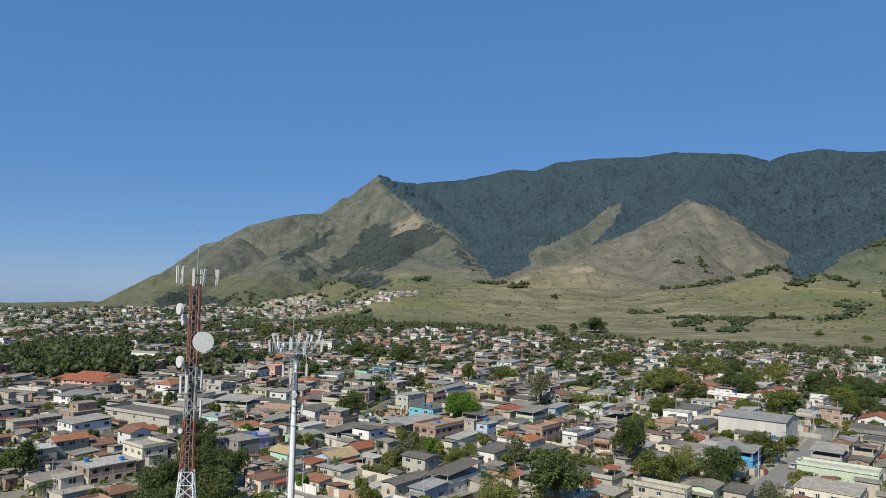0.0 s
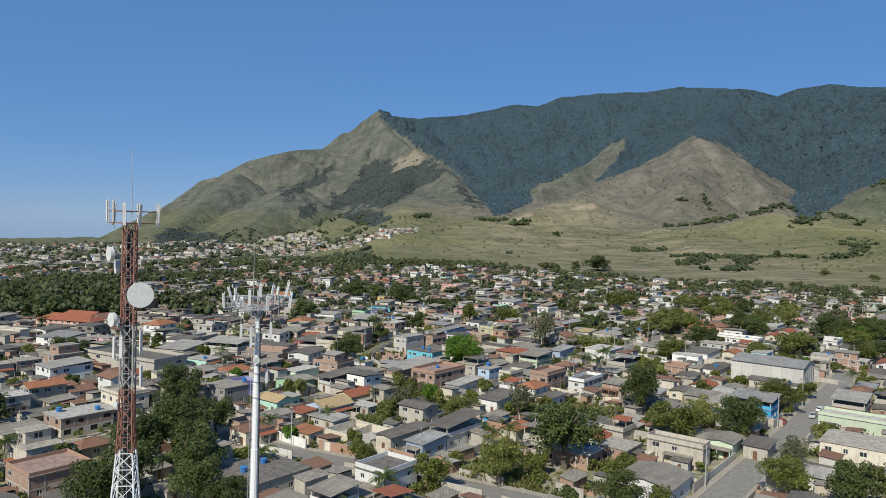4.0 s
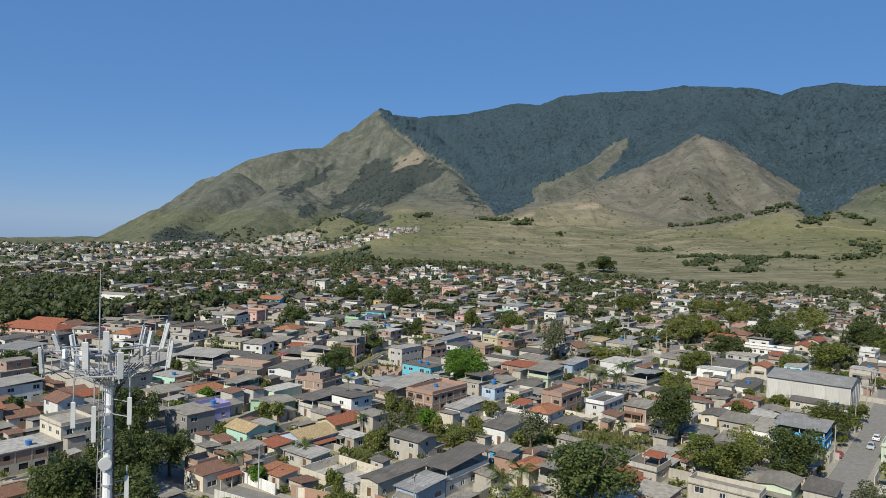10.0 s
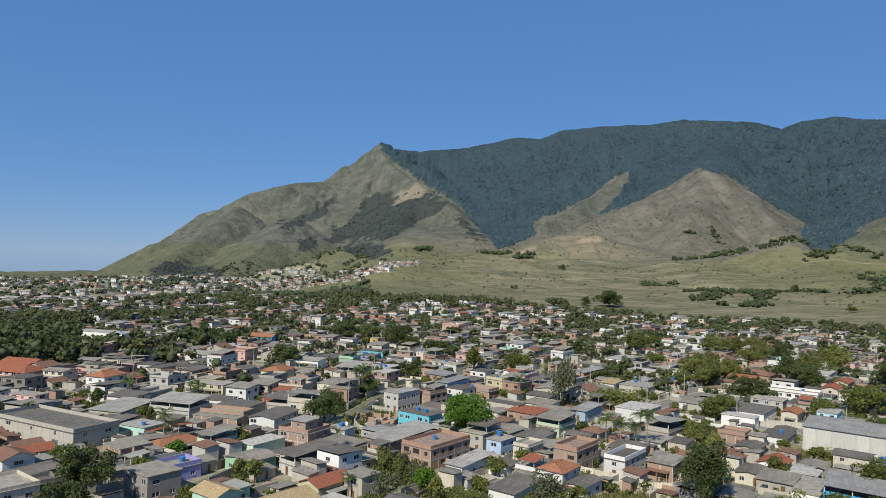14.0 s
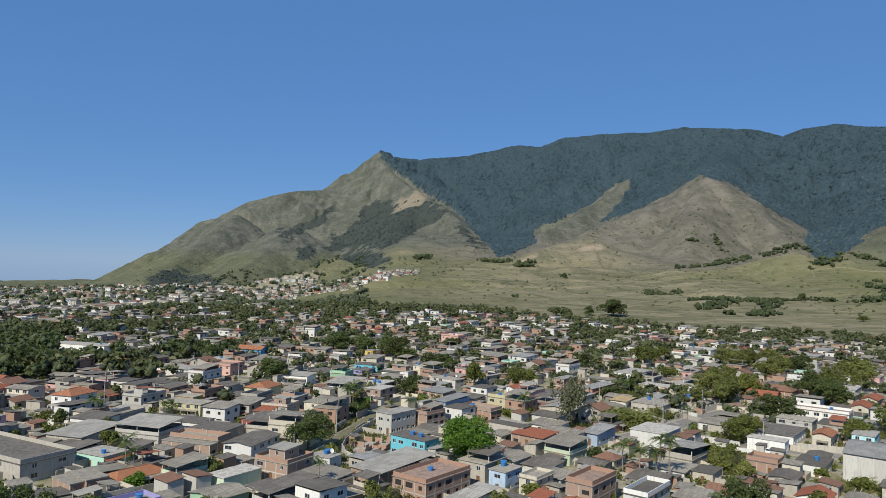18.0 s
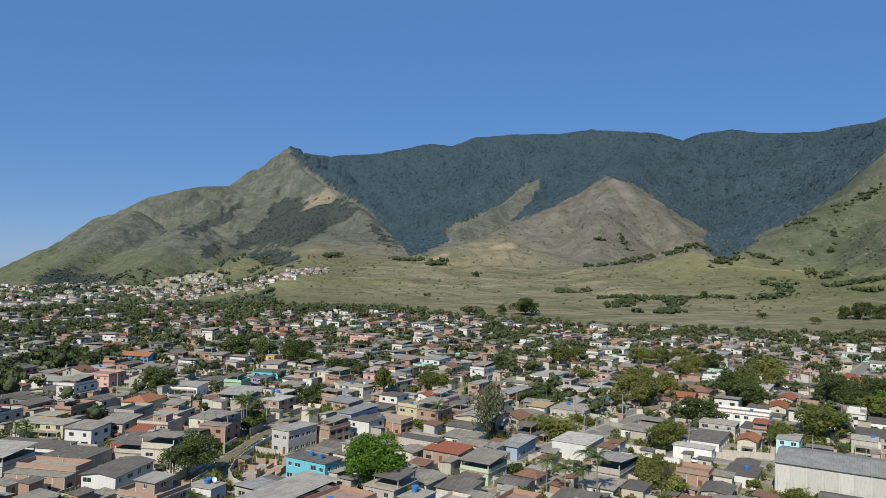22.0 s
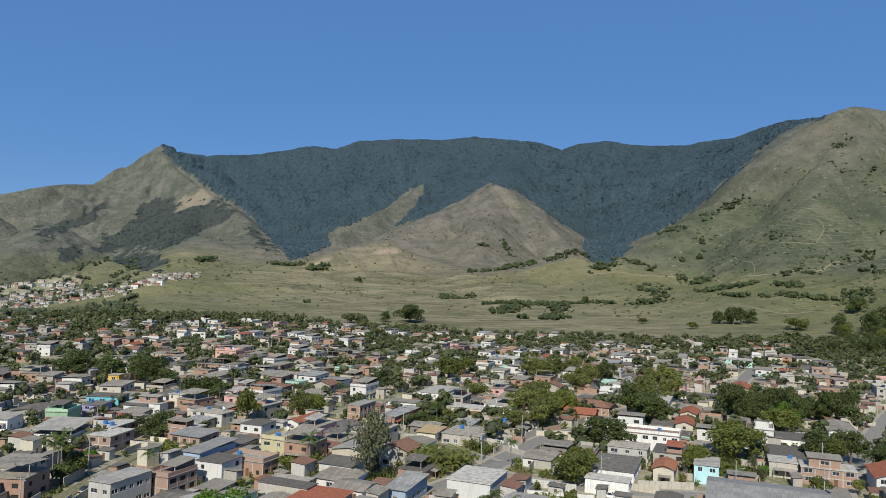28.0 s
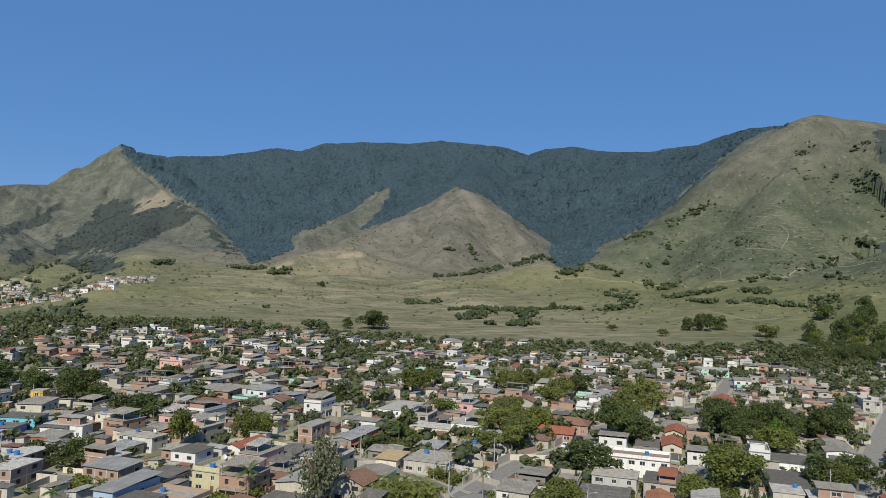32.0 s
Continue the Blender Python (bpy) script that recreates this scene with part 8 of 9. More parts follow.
# ---- the rest of the houses, plot by plot on the street grid ----
rng = random.Random(77)
FILL_WALLS = ["cream"] * 7 + ["white"] * 11 + ["beige"] * 8 + ["grey"] * 12 + ["brick"] * 7 + ["dark"] * 3 + ["concrete"] * 5 + [ "pink", "light_blue", "pale_green", "pale_yellow", "mint"]
FILL_ROOFS = [("slab", "slab")] * 4 + [("slab", "slab_dark")] * 5 + [("parapet", "slab")] * 5 + [("slab", "slab_pale")] * 1 + [("parapet", "slab_dark")] * 2 + [("shed", "fibro")] * 5 + [("gable", "fibro")] * 6 + [("gable", "fibro_dark")] * 9 + \
    [("shed", "fibro_dark")] * 5 + [("shed", "metal")] * 1 + [("gable", "tile_red")] * 3 + [("shed", "tile_brown")] + [("gable", "tile_brown")] + [("hip", "tile_brown"), ("hip", "tile_orange"), ("canopy", "fibro"), ("canopy", "metal"), ("canopy", "fibro_dark"), ("shed", "bluish")]
DARK_ROOFS = [("slab", "slab_dark"), ("gable", "fibro_dark"), ("shed", "fibro_dark"), ("parapet", "slab_dark"), ("shed", "fibro"), ("canopy", "fibro_dark"), ("gable", "tile_brown")]
WORDS = {"white": "white painted", "cream": "cream painted", "beige": "weathered beige", "grey": "bare grey rendered", "brick": "bare red brick", "dark": "sooty grey", "concrete": "pale grey", "salmon": "salmon pink",
         "pink": "pink painted", "light_blue": "light blue", "pale_green": "pale green", "pale_yellow": "pale yellow", "mint": "mint green", "turquoise": "turquoise"}
ROOF_WORDS = {"slab": "grey flat slab roof", "slab_dark": "dark flat roof", "slab_pale": "pale flat roof", "fibro": "grey corrugated roof", "fibro_dark": "dark corrugated roof", "metal": "pale zinc roof", "bluish": "bluish zinc roof",
              "tile_red": "red tile roof", "tile_tan": "tan tile roof", "tile_brown": "brown tile roof", "tile_orange": "orange tile roof", "slab_red": "reddish slab roof"}


WOODLOTS = [(-262, 452, 78, 60), (-215, 408, 34, 34), (-158, 494, 26, 26), (-300, 500, 60, 40)]


def in_wood(x, y):
    return any(((x - a) / rx) ** 2 + ((y - b) / ry) ** 2 < 1 for a, b, rx, ry in WOODLOTS)


def in_view(x, y):
    return -0.66 * y - 25 < x < max(0.66 * y, 1.12 * (y - 178) + 25) + 20


def free_of_green(x, y, r):
    return all(math.hypot(x - a, y - b) > r + c * 0.55 for a, b, c in GREENS)


far_kinds = []


def far_house(k, sooty=False):
    """Small house for the far streets: walls with window reveals, and its roof."""
    r = random.Random(900 + k)
    w, d, h = r.uniform(5.8, 9.5), r.uniform(8.0, 13.5), r.choice((2.6, 2.7, 2.8, 2.9, 3.1, 5.2, 5.4, 5.6))
    wall = r.choice(FILL_WALLS + ["dark", "grey"] * (7 if sooty else 0))
    roof, look_ = r.choice([q for q in (DARK_ROOFS if sooty else FILL_ROOFS) if q[0] in ("slab", "parapet", "shed", "gable")])
    sh = Shell()
    cs = [(-w / 2, -d / 2), (w / 2, -d / 2), (w / 2, d / 2), (-w / 2, d / 2)]
    for i in range(4):
        p0, p1 = cs[i], cs[(i + 1) % 4]
        length = math.hypot(p1[0] - p0[0], p1[1] - p0[1])
        holes = [q for fl in range(max(1, round(h / 2.7))) for q in window_row(r, length, fl * 2.6, "void", dense=0.8)]
        facade(sh, p0, p1, 0, h, [q[:4] for q in holes], 0.2)
        ux, uy = (p1[0] - p0[0]) / length, (p1[1] - p0[1]) / length
        nx, ny = uy, -ux
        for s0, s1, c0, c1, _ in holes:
            # dark sheet at the back of each reveal, indoor shade as plain colour
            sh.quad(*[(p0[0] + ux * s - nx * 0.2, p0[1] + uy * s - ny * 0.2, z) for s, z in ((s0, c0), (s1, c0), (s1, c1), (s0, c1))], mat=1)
    ob = new("pattern", sh.mesh("pattern", WALL[wall], INNER_DARK))
    roof_on("roof", ob, w, d, h, roof, look_, r, WALL[wall])
    lean_on(ob, r, w, d, h, roof, pose(0, 0, 0), -30, WALL[wall])
    if r.random() < 0.7:
        an = Shell()
        aw, ad, ah = w * r.uniform(0.4, 0.8), r.uniform(2.5, 4.5), max(2.4, h - r.uniform(0.5, 3.2))
        ax, ay = r.uniform(-1, 1) * (w - aw) / 2, r.choice((-1, 1)) * (d + ad) / 2
        an.box(ax - aw / 2, ax + aw / 2, ay - ad / 2, ay + ad / 2, 0, ah)
        part("annex", an.mesh("annex", WALL[r.choice(("grey", "brick", "beige", wall))]), ob)
        ar = Shell()
        ar.slab([(ax - aw / 2 - 0.3, ay - ad / 2 - 0.3), (ax + aw / 2 + 0.3, ay - ad / 2 - 0.3), (ax + aw / 2 + 0.3, ay + ad / 2 + 0.3), (ax - aw / 2 - 0.3, ay + ad / 2 + 0.3)], lambda x, y: ah + 0.15 + 0.06 * (x - ax), 0.1)
        part("annex_roof", ar.mesh("annex_roof", ROOF[r.choice(("fibro", "fibro_dark", "metal", "slab"))]), ob)
    pieces = []
    for q in (ob, *ob.children):
        vs = np.array([v.co[:] for v in q.data.vertices])
        if q is not ob:
            mb = np.array(q.matrix_basis)
            vs = vs @ mb[:3, :3].T + mb[:3, 3]
        pieces.append((vs, [tuple(f.vertices) for f in q.data.polygons], [q.data.materials[f.material_index] for f in q.data.polygons]))
    for q in (*ob.children, ob):
        bpy.data.objects.remove(q)
    return pieces, w, d


class Joined:
    """Many small houses gathered into one mesh."""

    def __init__(self):
        self.v, self.f, self.m, self.mats, self.n = [], [], [], [], 0

    def add(self, pieces, x, y, z, turn, size=1.0):
        c, s = math.cos(turn) * size, math.sin(turn) * size
        for vs, fs, ms in pieces:
            self.v += np.stack([x + c * vs[:, 0] - s * vs[:, 1], y + s * vs[:, 0] + c * vs[:, 1], z + vs[:, 2]], -1).tolist()
            self.f += [tuple(self.n + i for i in f) for f in fs]
            for q in ms:
                if q not in self.mats:
                    self.mats.append(q)
                self.m.append(self.mats.index(q))
            self.n += len(vs)

    def done(self, name, label, category):
        me = bpy.data.meshes.new(name)
        me.from_pydata(self.v, [], self.f)
        for q in self.mats:
            me.materials.append(q)
        me.polygons.foreach_set("material_index", self.m)
        return tagged(new(name, me), label, category, kind="stuff")


kinds = [far_house(k) for k in range(44)] + [far_house(k, True) for k in range(44, 70)]
beyond = Joined()
count = [0, 0, 0]
u = -700.0
while u < 560:
    v = -330.0
    while v < 640:
        x, y = grid_to_world(u + rng.uniform(-1.2, 1.2), v + rng.uniform(-1.5, 1.5))
        v += rng.choice((9.5, 11.0, 12.5, 14.0))
        dist = math.hypot(x, y - 150)
        if y < 118 or y > field_edge(x) - 12 or y > 900 or not in_view(x, y):
            continue
        if math.hypot(x + 8, y - 100) < 48 and y < 150:
            continue
        lone = fbm(np.array([x / 45.0]), np.array([y / 45.0]), 2)[0]
        if on_vacant(x, y, 2.5) or in_wood(x, y):
            continue
        if dist < 192:
            if lone > 0.66 or rng.random() < 0.05:
                continue
            w, d = rng.uniform(5.6, 9.2), rng.uniform(8.5, 14.5)
            if not plot_free(x, y, w, d) or near_road(x, y, min(w, d) / 2 + 2.0) or not free_of_green(x, y, 3.4):
                w, d = 5.6, 7.0
                if not plot_free(x, y, w, d) or near_road(x, y, 4.5) or not free_of_green(x, y, 2.6):
                    continue
            wall = rng.choice(FILL_WALLS if x > -30 else FILL_WALLS + ["dark", "grey"] * 7)
            roof, look_ = rng.choice(FILL_ROOFS if x > -30 or rng.random() < 0.25 else DARK_ROOFS)
            h = rng.choice((2.6, 2.8, 2.9, 3.0, 5.2, 5.4, 5.6) if x < -20 else (2.5, 2.6, 2.7, 2.7, 2.8, 2.9, 3.0, 5.2)) if w > 6 else 2.6
            det = 2
            label = f"{WORDS[wall]} {'two-storey ' if h > 5 else 'single-storey '}house with a {ROOF_WORDS[look_]}"
            root, top, bare = dwelling(x, y, w, d, h, wall, roof, look_, street_turn(x, y) + rng.choice((0, 0, 180)) + rng.uniform(-2, 2), label=label, detail=det, seed=int(u * 3 + v), group="small town houses", dense=0.75, extra=0.6)
            if bare:
                clutter(x, y, w * 0.8, d * 0.8, top, rng, roof)
            claim(x, y, w, d)
            count[0 if det == 2 else 1] += 1
        else:
            leafy_quarter = x > 70 and y > 350
            if lone > (0.59 if leafy_quarter else 0.63) or rng.random() < 0.06:
                continue
            k = rng.randrange(44) if x > -60 or rng.random() < 0.35 else rng.randrange(44, len(kinds))
            pieces, w, d = kinds[k]
            if not plot_free(x, y, w, d, 0.3) or near_road(x, y, 5) or not free_of_green(x, y, 2.5):
                continue
            beyond.add(pieces, x, y, ground_z(x, y) - 0.1, radians(street_turn(x, y) + rng.choice((0, 180)) + rng.uniform(-3, 3)))
            claim(x, y, w, d)
            count[2] += 1
    u += rng.choice((8.0, 8.8, 9.6))
beyond.done("farther_street_houses", "low flat-roofed and tin-roofed houses packed along the farther streets", "houses")

# ---- lean-tos, yard walls and sheds that fill the gaps between the plots ----
yards = Joined()


def box_piece(x0, x1, y0, y1, z0, z1, mat):
    q = Shell()
    q.box(x0, x1, y0, y1, z0, z1)
    return np.array(q.v), q.f, [mat] * len(q.f)


def yard_kind(r):
    out = []
    if r.random() < 0.6:
        w, d, h = r.uniform(2.5, 6.0), r.uniform(2.2, 4.4), r.choice((2.2, 2.4, 2.6, 2.8, 4.4))
        out.append(box_piece(-w / 2, w / 2, -d / 2, d / 2, 0, h, WALL[r.choice(("grey", "brick", "beige", "cream", "concrete"))]))
        q = Shell()
        q.slab([(-w / 2 - 0.3, -d / 2 - 0.4), (w / 2 + 0.3, -d / 2 - 0.4), (w / 2 + 0.3, d / 2 + 0.3), (-w / 2 - 0.3, d / 2 + 0.3)], lambda x, y: h + 0.25 + 0.1 * y, 0.07)
        out.append((np.array(q.v), q.f, [ROOF[r.choice(("fibro", "fibro", "metal", "fibro_dark", "tile_brown"))]] * len(q.f)))
        out.append(box_piece(-0.4, 0.4, -d / 2 - 0.03, -d / 2 + 0.02, 0, 1.95, WOOD))
        return out, max(w, d)
    n, h = r.uniform(3.5, 8.5), r.uniform(1.6, 2.3)
    mat = WALL[r.choice(("grey", "brick", "beige", "grey", "concrete", "brick"))]
    out.append(box_piece(-n / 2, n / 2, -0.08, 0.08, -0.3, h, mat))
    if r.random() < 0.5:
        out.append(box_piece(-n / 2, -n / 2 + 0.16, 0.08, r.uniform(2, 6), -0.3, h, mat))
    return out, 1.8


yard_kinds = [yard_kind(random.Random(300 + i)) for i in range(36)]
n_yard = 0
for _ in range(20000):
    if n_yard > 1900:
        break
    x, y = rng.uniform(-330, 330), rng.uniform(125, 560)
    if not in_view(x, y) or math.hypot(x + 27, y - 91) < 12:
        continue
    pieces, size = yard_kinds[rng.randrange(36)]
    if on_vacant(x, y, 1.0) or in_wood(x, y):
        continue
    if not plot_free(x, y, size, size, 0.15) or near_road(x, y, size / 2 + 1.9) or not free_of_green(x, y, 0.6):
        continue
    yards.add(pieces, x, y, ground_z(x, y), radians(street_turn(x, y) + rng.choice((0, 90, 180, 270)) + rng.uniform(-3, 3)))
    n_yard += 1
    if size > 2:
        claim(x, y, size, size)
yards.done("backyard_sheds_and_walls", "lean-to sheds and bare yard walls packed between the houses", "sheds")

# ---- garden walls along the streets ----
for rn, (w, pts) in ROADS.items():
    line = smooth_line(pts, 9.0)
    for s in (-1, 1):
        for a, b in zip(line, line[1:]):
            n = math.hypot(b[0] - a[0], b[1] - a[1])
            if rng.random() < 0.3 or n < 2:
                continue
            nx, ny = (b[1] - a[1]) / n * s, -(b[0] - a[0]) / n * s
            o = w / 2 + 1.75
            mx, my = (a[0] + b[0]) / 2 + nx * o, (a[1] + b[1]) / 2 + ny * o
            if near_road(mx, my, 1.2) or not plot_free(mx, my, 3.0, 3.0, 0) or not in_view(mx, my) or math.hypot(mx, my - 150) > 340:
                continue
            h = rng.choice((1.7, 2.1, 2.4))
            sh = Shell()
            sh.box(-n / 2, n / 2, -0.08, 0.08, -0.2, h, 0, 0.02)
            ob = new("garden_wall", sh.mesh("garden_wall", WALL[rng.choice(("grey", "beige", "cream", "brick", "concrete", "grey"))]))
            ob.matrix_basis = pose(mx, my, ground_z(mx, my), 0, 0, math.degrees(math.atan2(b[1] - a[1], b[0] - a[0])))
            tagged(ob, "plain masonry garden wall along the footpath", "wall", "garden walls")

# ---- trees between the houses ----
for q in ((45.5, 356.5), (49.0, 360.0), (53.0, 360.5), (56.5, 356.0), (51.5, 355.5), (48.0, 353.5), (55.0, 352.0)):
    GREENS.append((*q, 3.0))
    banana(*q, 2.1)
n_tree, FAR_TREES, WOOD_TREES = 0, [], []
for _ in range(16000):
    x, y = rng.uniform(-520, 480), rng.uniform(120, 870)
    dist = math.hypot(x, y - 150)
    if not in_view(x, y) or y > field_edge(x) + 12 or math.hypot(x + 27, y - 91) < 12:
        continue
    edge = y > field_edge(x) - 35
    if rng.random() > (1.0 if edge else 0.25 if dist < 235 else 0.6 if x > 60 else 0.5):
        continue
    r = rng.uniform(1.6, 3.3) if dist < 235 else rng.uniform(1.8, 4.0) if dist < 330 and x < 60 else rng.uniform(2.3, 4.6)
    if not plot_free(x, y, 1.6, 1.6, 0.0) or near_road(x, y, 1.2) or not free_of_green(x, y, r * 0.45):
        continue
    GREENS.append((x, y, r))
    kind = rng.choice(("dark", "dark", "mid", "mid", "mid", "olive", "olive", "bright"))
    if dist > 235 or n_tree > 200:
        FAR_TREES.append((x, y, r, rng.uniform(1.4, 2.2) * r))
        continue
    n_tree += 1
    if rng.random() < 0.09:
        palm(x, y, rng.uniform(4, 8), size=rng.uniform(0.8, 1.05))
    elif rng.random() < 0.06:
        banana(x, y, rng.uniform(0.9, 1.3))
    else:
        tree(x, y, rng.uniform(1.5, 2.3) * r, r, kind, stem=rng.uniform(0.15, 0.5))

for a, b, rx, ry in WOODLOTS:
    for _ in range(int(rx * ry / 21)):
        t, k = rng.uniform(0, 6.283), math.sqrt(rng.random())
        x, y = a + rx * k * math.cos(t), b + ry * k * math.sin(t)
        if plot_free(x, y, 2.5, 2.5, 0.0) and not near_road(x, y, 2.0):
            r = rng.uniform(3.4, 5.8)
            WOOD_TREES.append((x, y, r, r * rng.uniform(1.7, 2.3)))

# ---- shrubs and fruit bushes of the yards ----
garden_spots = []
for a, b, rx, ry in GARDENS:
    for _ in range(int(rx * ry * 0.62)):
        t, k = rng.uniform(0, 6.283), math.sqrt(rng.random())
        x, y = a + rx * k * math.cos(t), b + ry * k * math.sin(t)
        if not plot_free(x, y, 1.0, 1.0, 0.0) or near_road(x, y, 1.2):
            continue
        roll = rng.random()
        if roll < 0.07 and math.hypot(x, y - 150) < 235:
            tree(x, y, rng.uniform(3.5, 6.5), rng.uniform(1.8, 3.0), rng.choice(("mid", "olive", "olive", "dry")), stem=0.3)
        elif roll < 0.10:
            banana(x, y, rng.uniform(0.9, 1.4))
        elif roll < 0.75:
            garden_spots.append((x, y, rng.uniform(0.7, 2.1)))
    VACANT.append((a, b, min(rx, ry)))
lv, n_bush = [], 0
src = [m for k in ("dark", "mid", "olive") for m in CROWNS[k]]
quads_of = []
for me0 in src:
    co = np.empty(len(me0.vertices) * 3)
    me0.vertices.foreach_get("co", co)
    quads_of.append(co.reshape(-1, 4, 3))
rb = np.random.RandomState(9)
for k in range(18000):
    if n_bush > 1900 + len(garden_spots):
        break
    x, y = rng.uniform(-230, 260), rng.uniform(120, 440)
    grown = k < len(garden_spots)
    if grown:
        x, y = garden_spots[k][:2]
    elif not in_view(x, y) or not plot_free(x, y, 0.5, 0.5, 0.0) or near_road(x, y, 1.7) or math.hypot(x + 27, y - 91) < 10:
        continue
    r = garden_spots[k][2] if grown else rng.uniform(0.7, 2.0)
    q = quads_of[n_bush % len(quads_of)]
    q = q[rb.permutation(len(q))[:70]]
    mid = q.mean(1, keepdims=True)
    q = mid + (q - mid) * 2.3
    lv.append((q * np.array([r, r, r * 0.9]) + np.array([x, y, ground_z(x, y) + r * 0.7])).reshape(-1, 3))
    n_bush += 1
lv = np.concatenate(lv)
bm_ = bpy.data.meshes.new("yard_bushes")
bm_.from_pydata(lv.tolist(), [], np.arange(len(lv)).reshape(-1, 4).tolist())
bm_.materials.append(LEAF["mid"])
tagged(new("yard_bushes", bm_), "leafy garden shrubs crowding the yards between houses", "shrubs", kind="stuff")

# ---- tall dry grass and weeds on the vacant lots ----
rs = np.random.RandomState(31)
bv = []
for x, y, r in VACANT:
    n = int(r * r * 26)
    a, k = rs.rand(n) * 6.283, r * 1.12 * np.sqrt(rs.rand(n))
    px, py = x + k * np.cos(a), y + k * np.sin(a)
    keep = fbm(px / 3.0, py / 3.0, 3) > 0.42
    for q, w in zip(px[keep], py[keep]):
        if near_road(q, w, 1.0):
            continue
        z, hgt = ground_z(q, w), rs.uniform(0.35, 1.3)
        t = rs.rand() * 6.283
        dx, dy, lx, ly = 0.22 * math.cos(t), 0.22 * math.sin(t), rs.normal() * 0.25, rs.normal() * 0.25
        bv.append([(q - dx, w - dy, z), (q + dx, w + dy, z), (q + lx + dx * 0.5, w + ly + dy * 0.5, z + hgt), (q + lx - dx * 0.5, w + ly - dy * 0.5, z + hgt)])
bv = np.array(bv).reshape(-1, 3)
bme = bpy.data.meshes.new("lot_grass")
bme.from_pydata(bv.tolist(), [], np.arange(len(bv)).reshape(-1, 4).tolist())
bme.materials.append(leafy("dry_lot_grass", (0.115, 0.140, 0.040), (0.33, 0.295, 0.13)))
tagged(new("lot_grass", bme), "tall dry grass and weeds on the vacant lots", "grass", kind="stuff")

# ---- woods and scrub on the slopes, far streets: countless, each one object ----
bmi = bmesh.new()
bmesh.ops.create_icosphere(bmi, subdivisions=1, radius=1.0)
ICO_V = np.array([v.co[:] for v in bmi.verts])
ICO_F = np.array([[v.index for v in f.verts] for f in bmi.faces])
bmi.free()


def clumps(name, pos, size, mat, label, seed=1, tall=1.0, kind="stuff", uneven=0.38, lie=False):
    """Many uneven leafy clumps in one mesh; on a hillside they lie along the slope."""
    rs = np.random.RandomState(seed)
    n, k = len(pos), len(ICO_V)
    jit = 1 + uneven * (rs.rand(n, k, 1) - 0.5) * 2
    v = ICO_V[None] * jit * size[:, None, None] * np.array([1, 1, tall])
    t = rs.rand(n) * 6.28
    c, s = np.cos(t)[:, None], np.sin(t)[:, None]
    v = np.stack([v[..., 0] * c - v[..., 1] * s, v[..., 0] * s + v[..., 1] * c, v[..., 2]], -1)
    if lie:
        x, y = pos[:, 0], pos[:, 1]
        sx = (terrain_height(x + 8, y) - terrain_height(x - 8, y)) / 16
        sy = (terrain_height(x, y + 8) - terrain_height(x, y - 8)) / 16
        v[..., 2] += v[..., 0] * sx[:, None] + v[..., 1] * sy[:, None]
    v = v + pos[:, None]
    f = ICO_F[None] + (np.arange(n) * k)[:, None, None]
    me = bpy.data.meshes.new(name)
    me.from_pydata(v.reshape(-1, 3).tolist(), [], f.reshape(-1, 3).tolist())
    me.materials.append(mat)
    me.polygons.foreach_set("use_smooth", np.ones(len(me.polygons), bool))
    return tagged(new(name, me), label, "woods", kind=kind)


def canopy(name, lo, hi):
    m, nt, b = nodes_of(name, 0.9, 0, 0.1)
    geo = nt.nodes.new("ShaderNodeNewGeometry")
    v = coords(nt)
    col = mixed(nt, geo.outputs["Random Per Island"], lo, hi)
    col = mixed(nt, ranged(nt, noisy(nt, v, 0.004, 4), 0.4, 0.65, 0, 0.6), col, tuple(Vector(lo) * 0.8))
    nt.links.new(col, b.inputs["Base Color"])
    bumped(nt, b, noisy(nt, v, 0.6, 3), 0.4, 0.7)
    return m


# leaf green shifted to blue: the haze of the distance is painted in
HAZED_FOREST = canopy("hazed_forest_canopy", (0.028, 0.048, 0.058), (0.062, 0.094, 0.107))
SHRUB = canopy("dark_slope_scrub", (0.032, 0.043, 0.042), (0.060, 0.073, 0.064))
BUSH = canopy("pasture_bush_leaves", (0.060, 0.072, 0.038), (0.122, 0.134, 0.066))
TOWN_TREE = canopy("far_street_tree_leaves", (0.045, 0.056, 0.034), (0.098, 0.114, 0.058))
HEDGE = canopy("hedge_leaves", (0.034, 0.047, 0.023), (0.078, 0.094, 0.042))
rs = np.random.RandomState(21)


def scatter(polys, n, r0, r1, az0, az1, wobble=0.25):
    a = rs.uniform(az0, az1, n)
    r = np.sqrt(rs.uniform(r0**2, r1**2, n))
    x, y = HUB[0] + r * np.sin(np.radians(a)), HUB[1] + r * np.cos(np.radians(a))
    z = terrain_height(x, y)
    ok = cover(polys, x, y, z, wobble)
    return np.stack([x, y, z], -1)[ok]


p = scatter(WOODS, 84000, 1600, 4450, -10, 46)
clumps("mountain_forest", p + np.array([0, 0, 0.8]), rs.uniform(3.2, 7.4, len(p)), HAZED_FOREST, "dense dark forest covering the mountain slopes", 2, 0.55, uneven=0.26, lie=True)
p = scatter(SCRUB[:8], 24000, 1000, 4300, -32, 50, 0.75)
clumps("slope_scrub", p + np.array([0, 0, 1.0]), rs.uniform(2.2, 5.5, len(p)) * np.where(np.hypot(p[:, 0], p[:, 1]) < 1700, 0.7, 1.0), SHRUB, "dark scrub patches on the dry grassy slopes", 3, 0.7, lie=True)


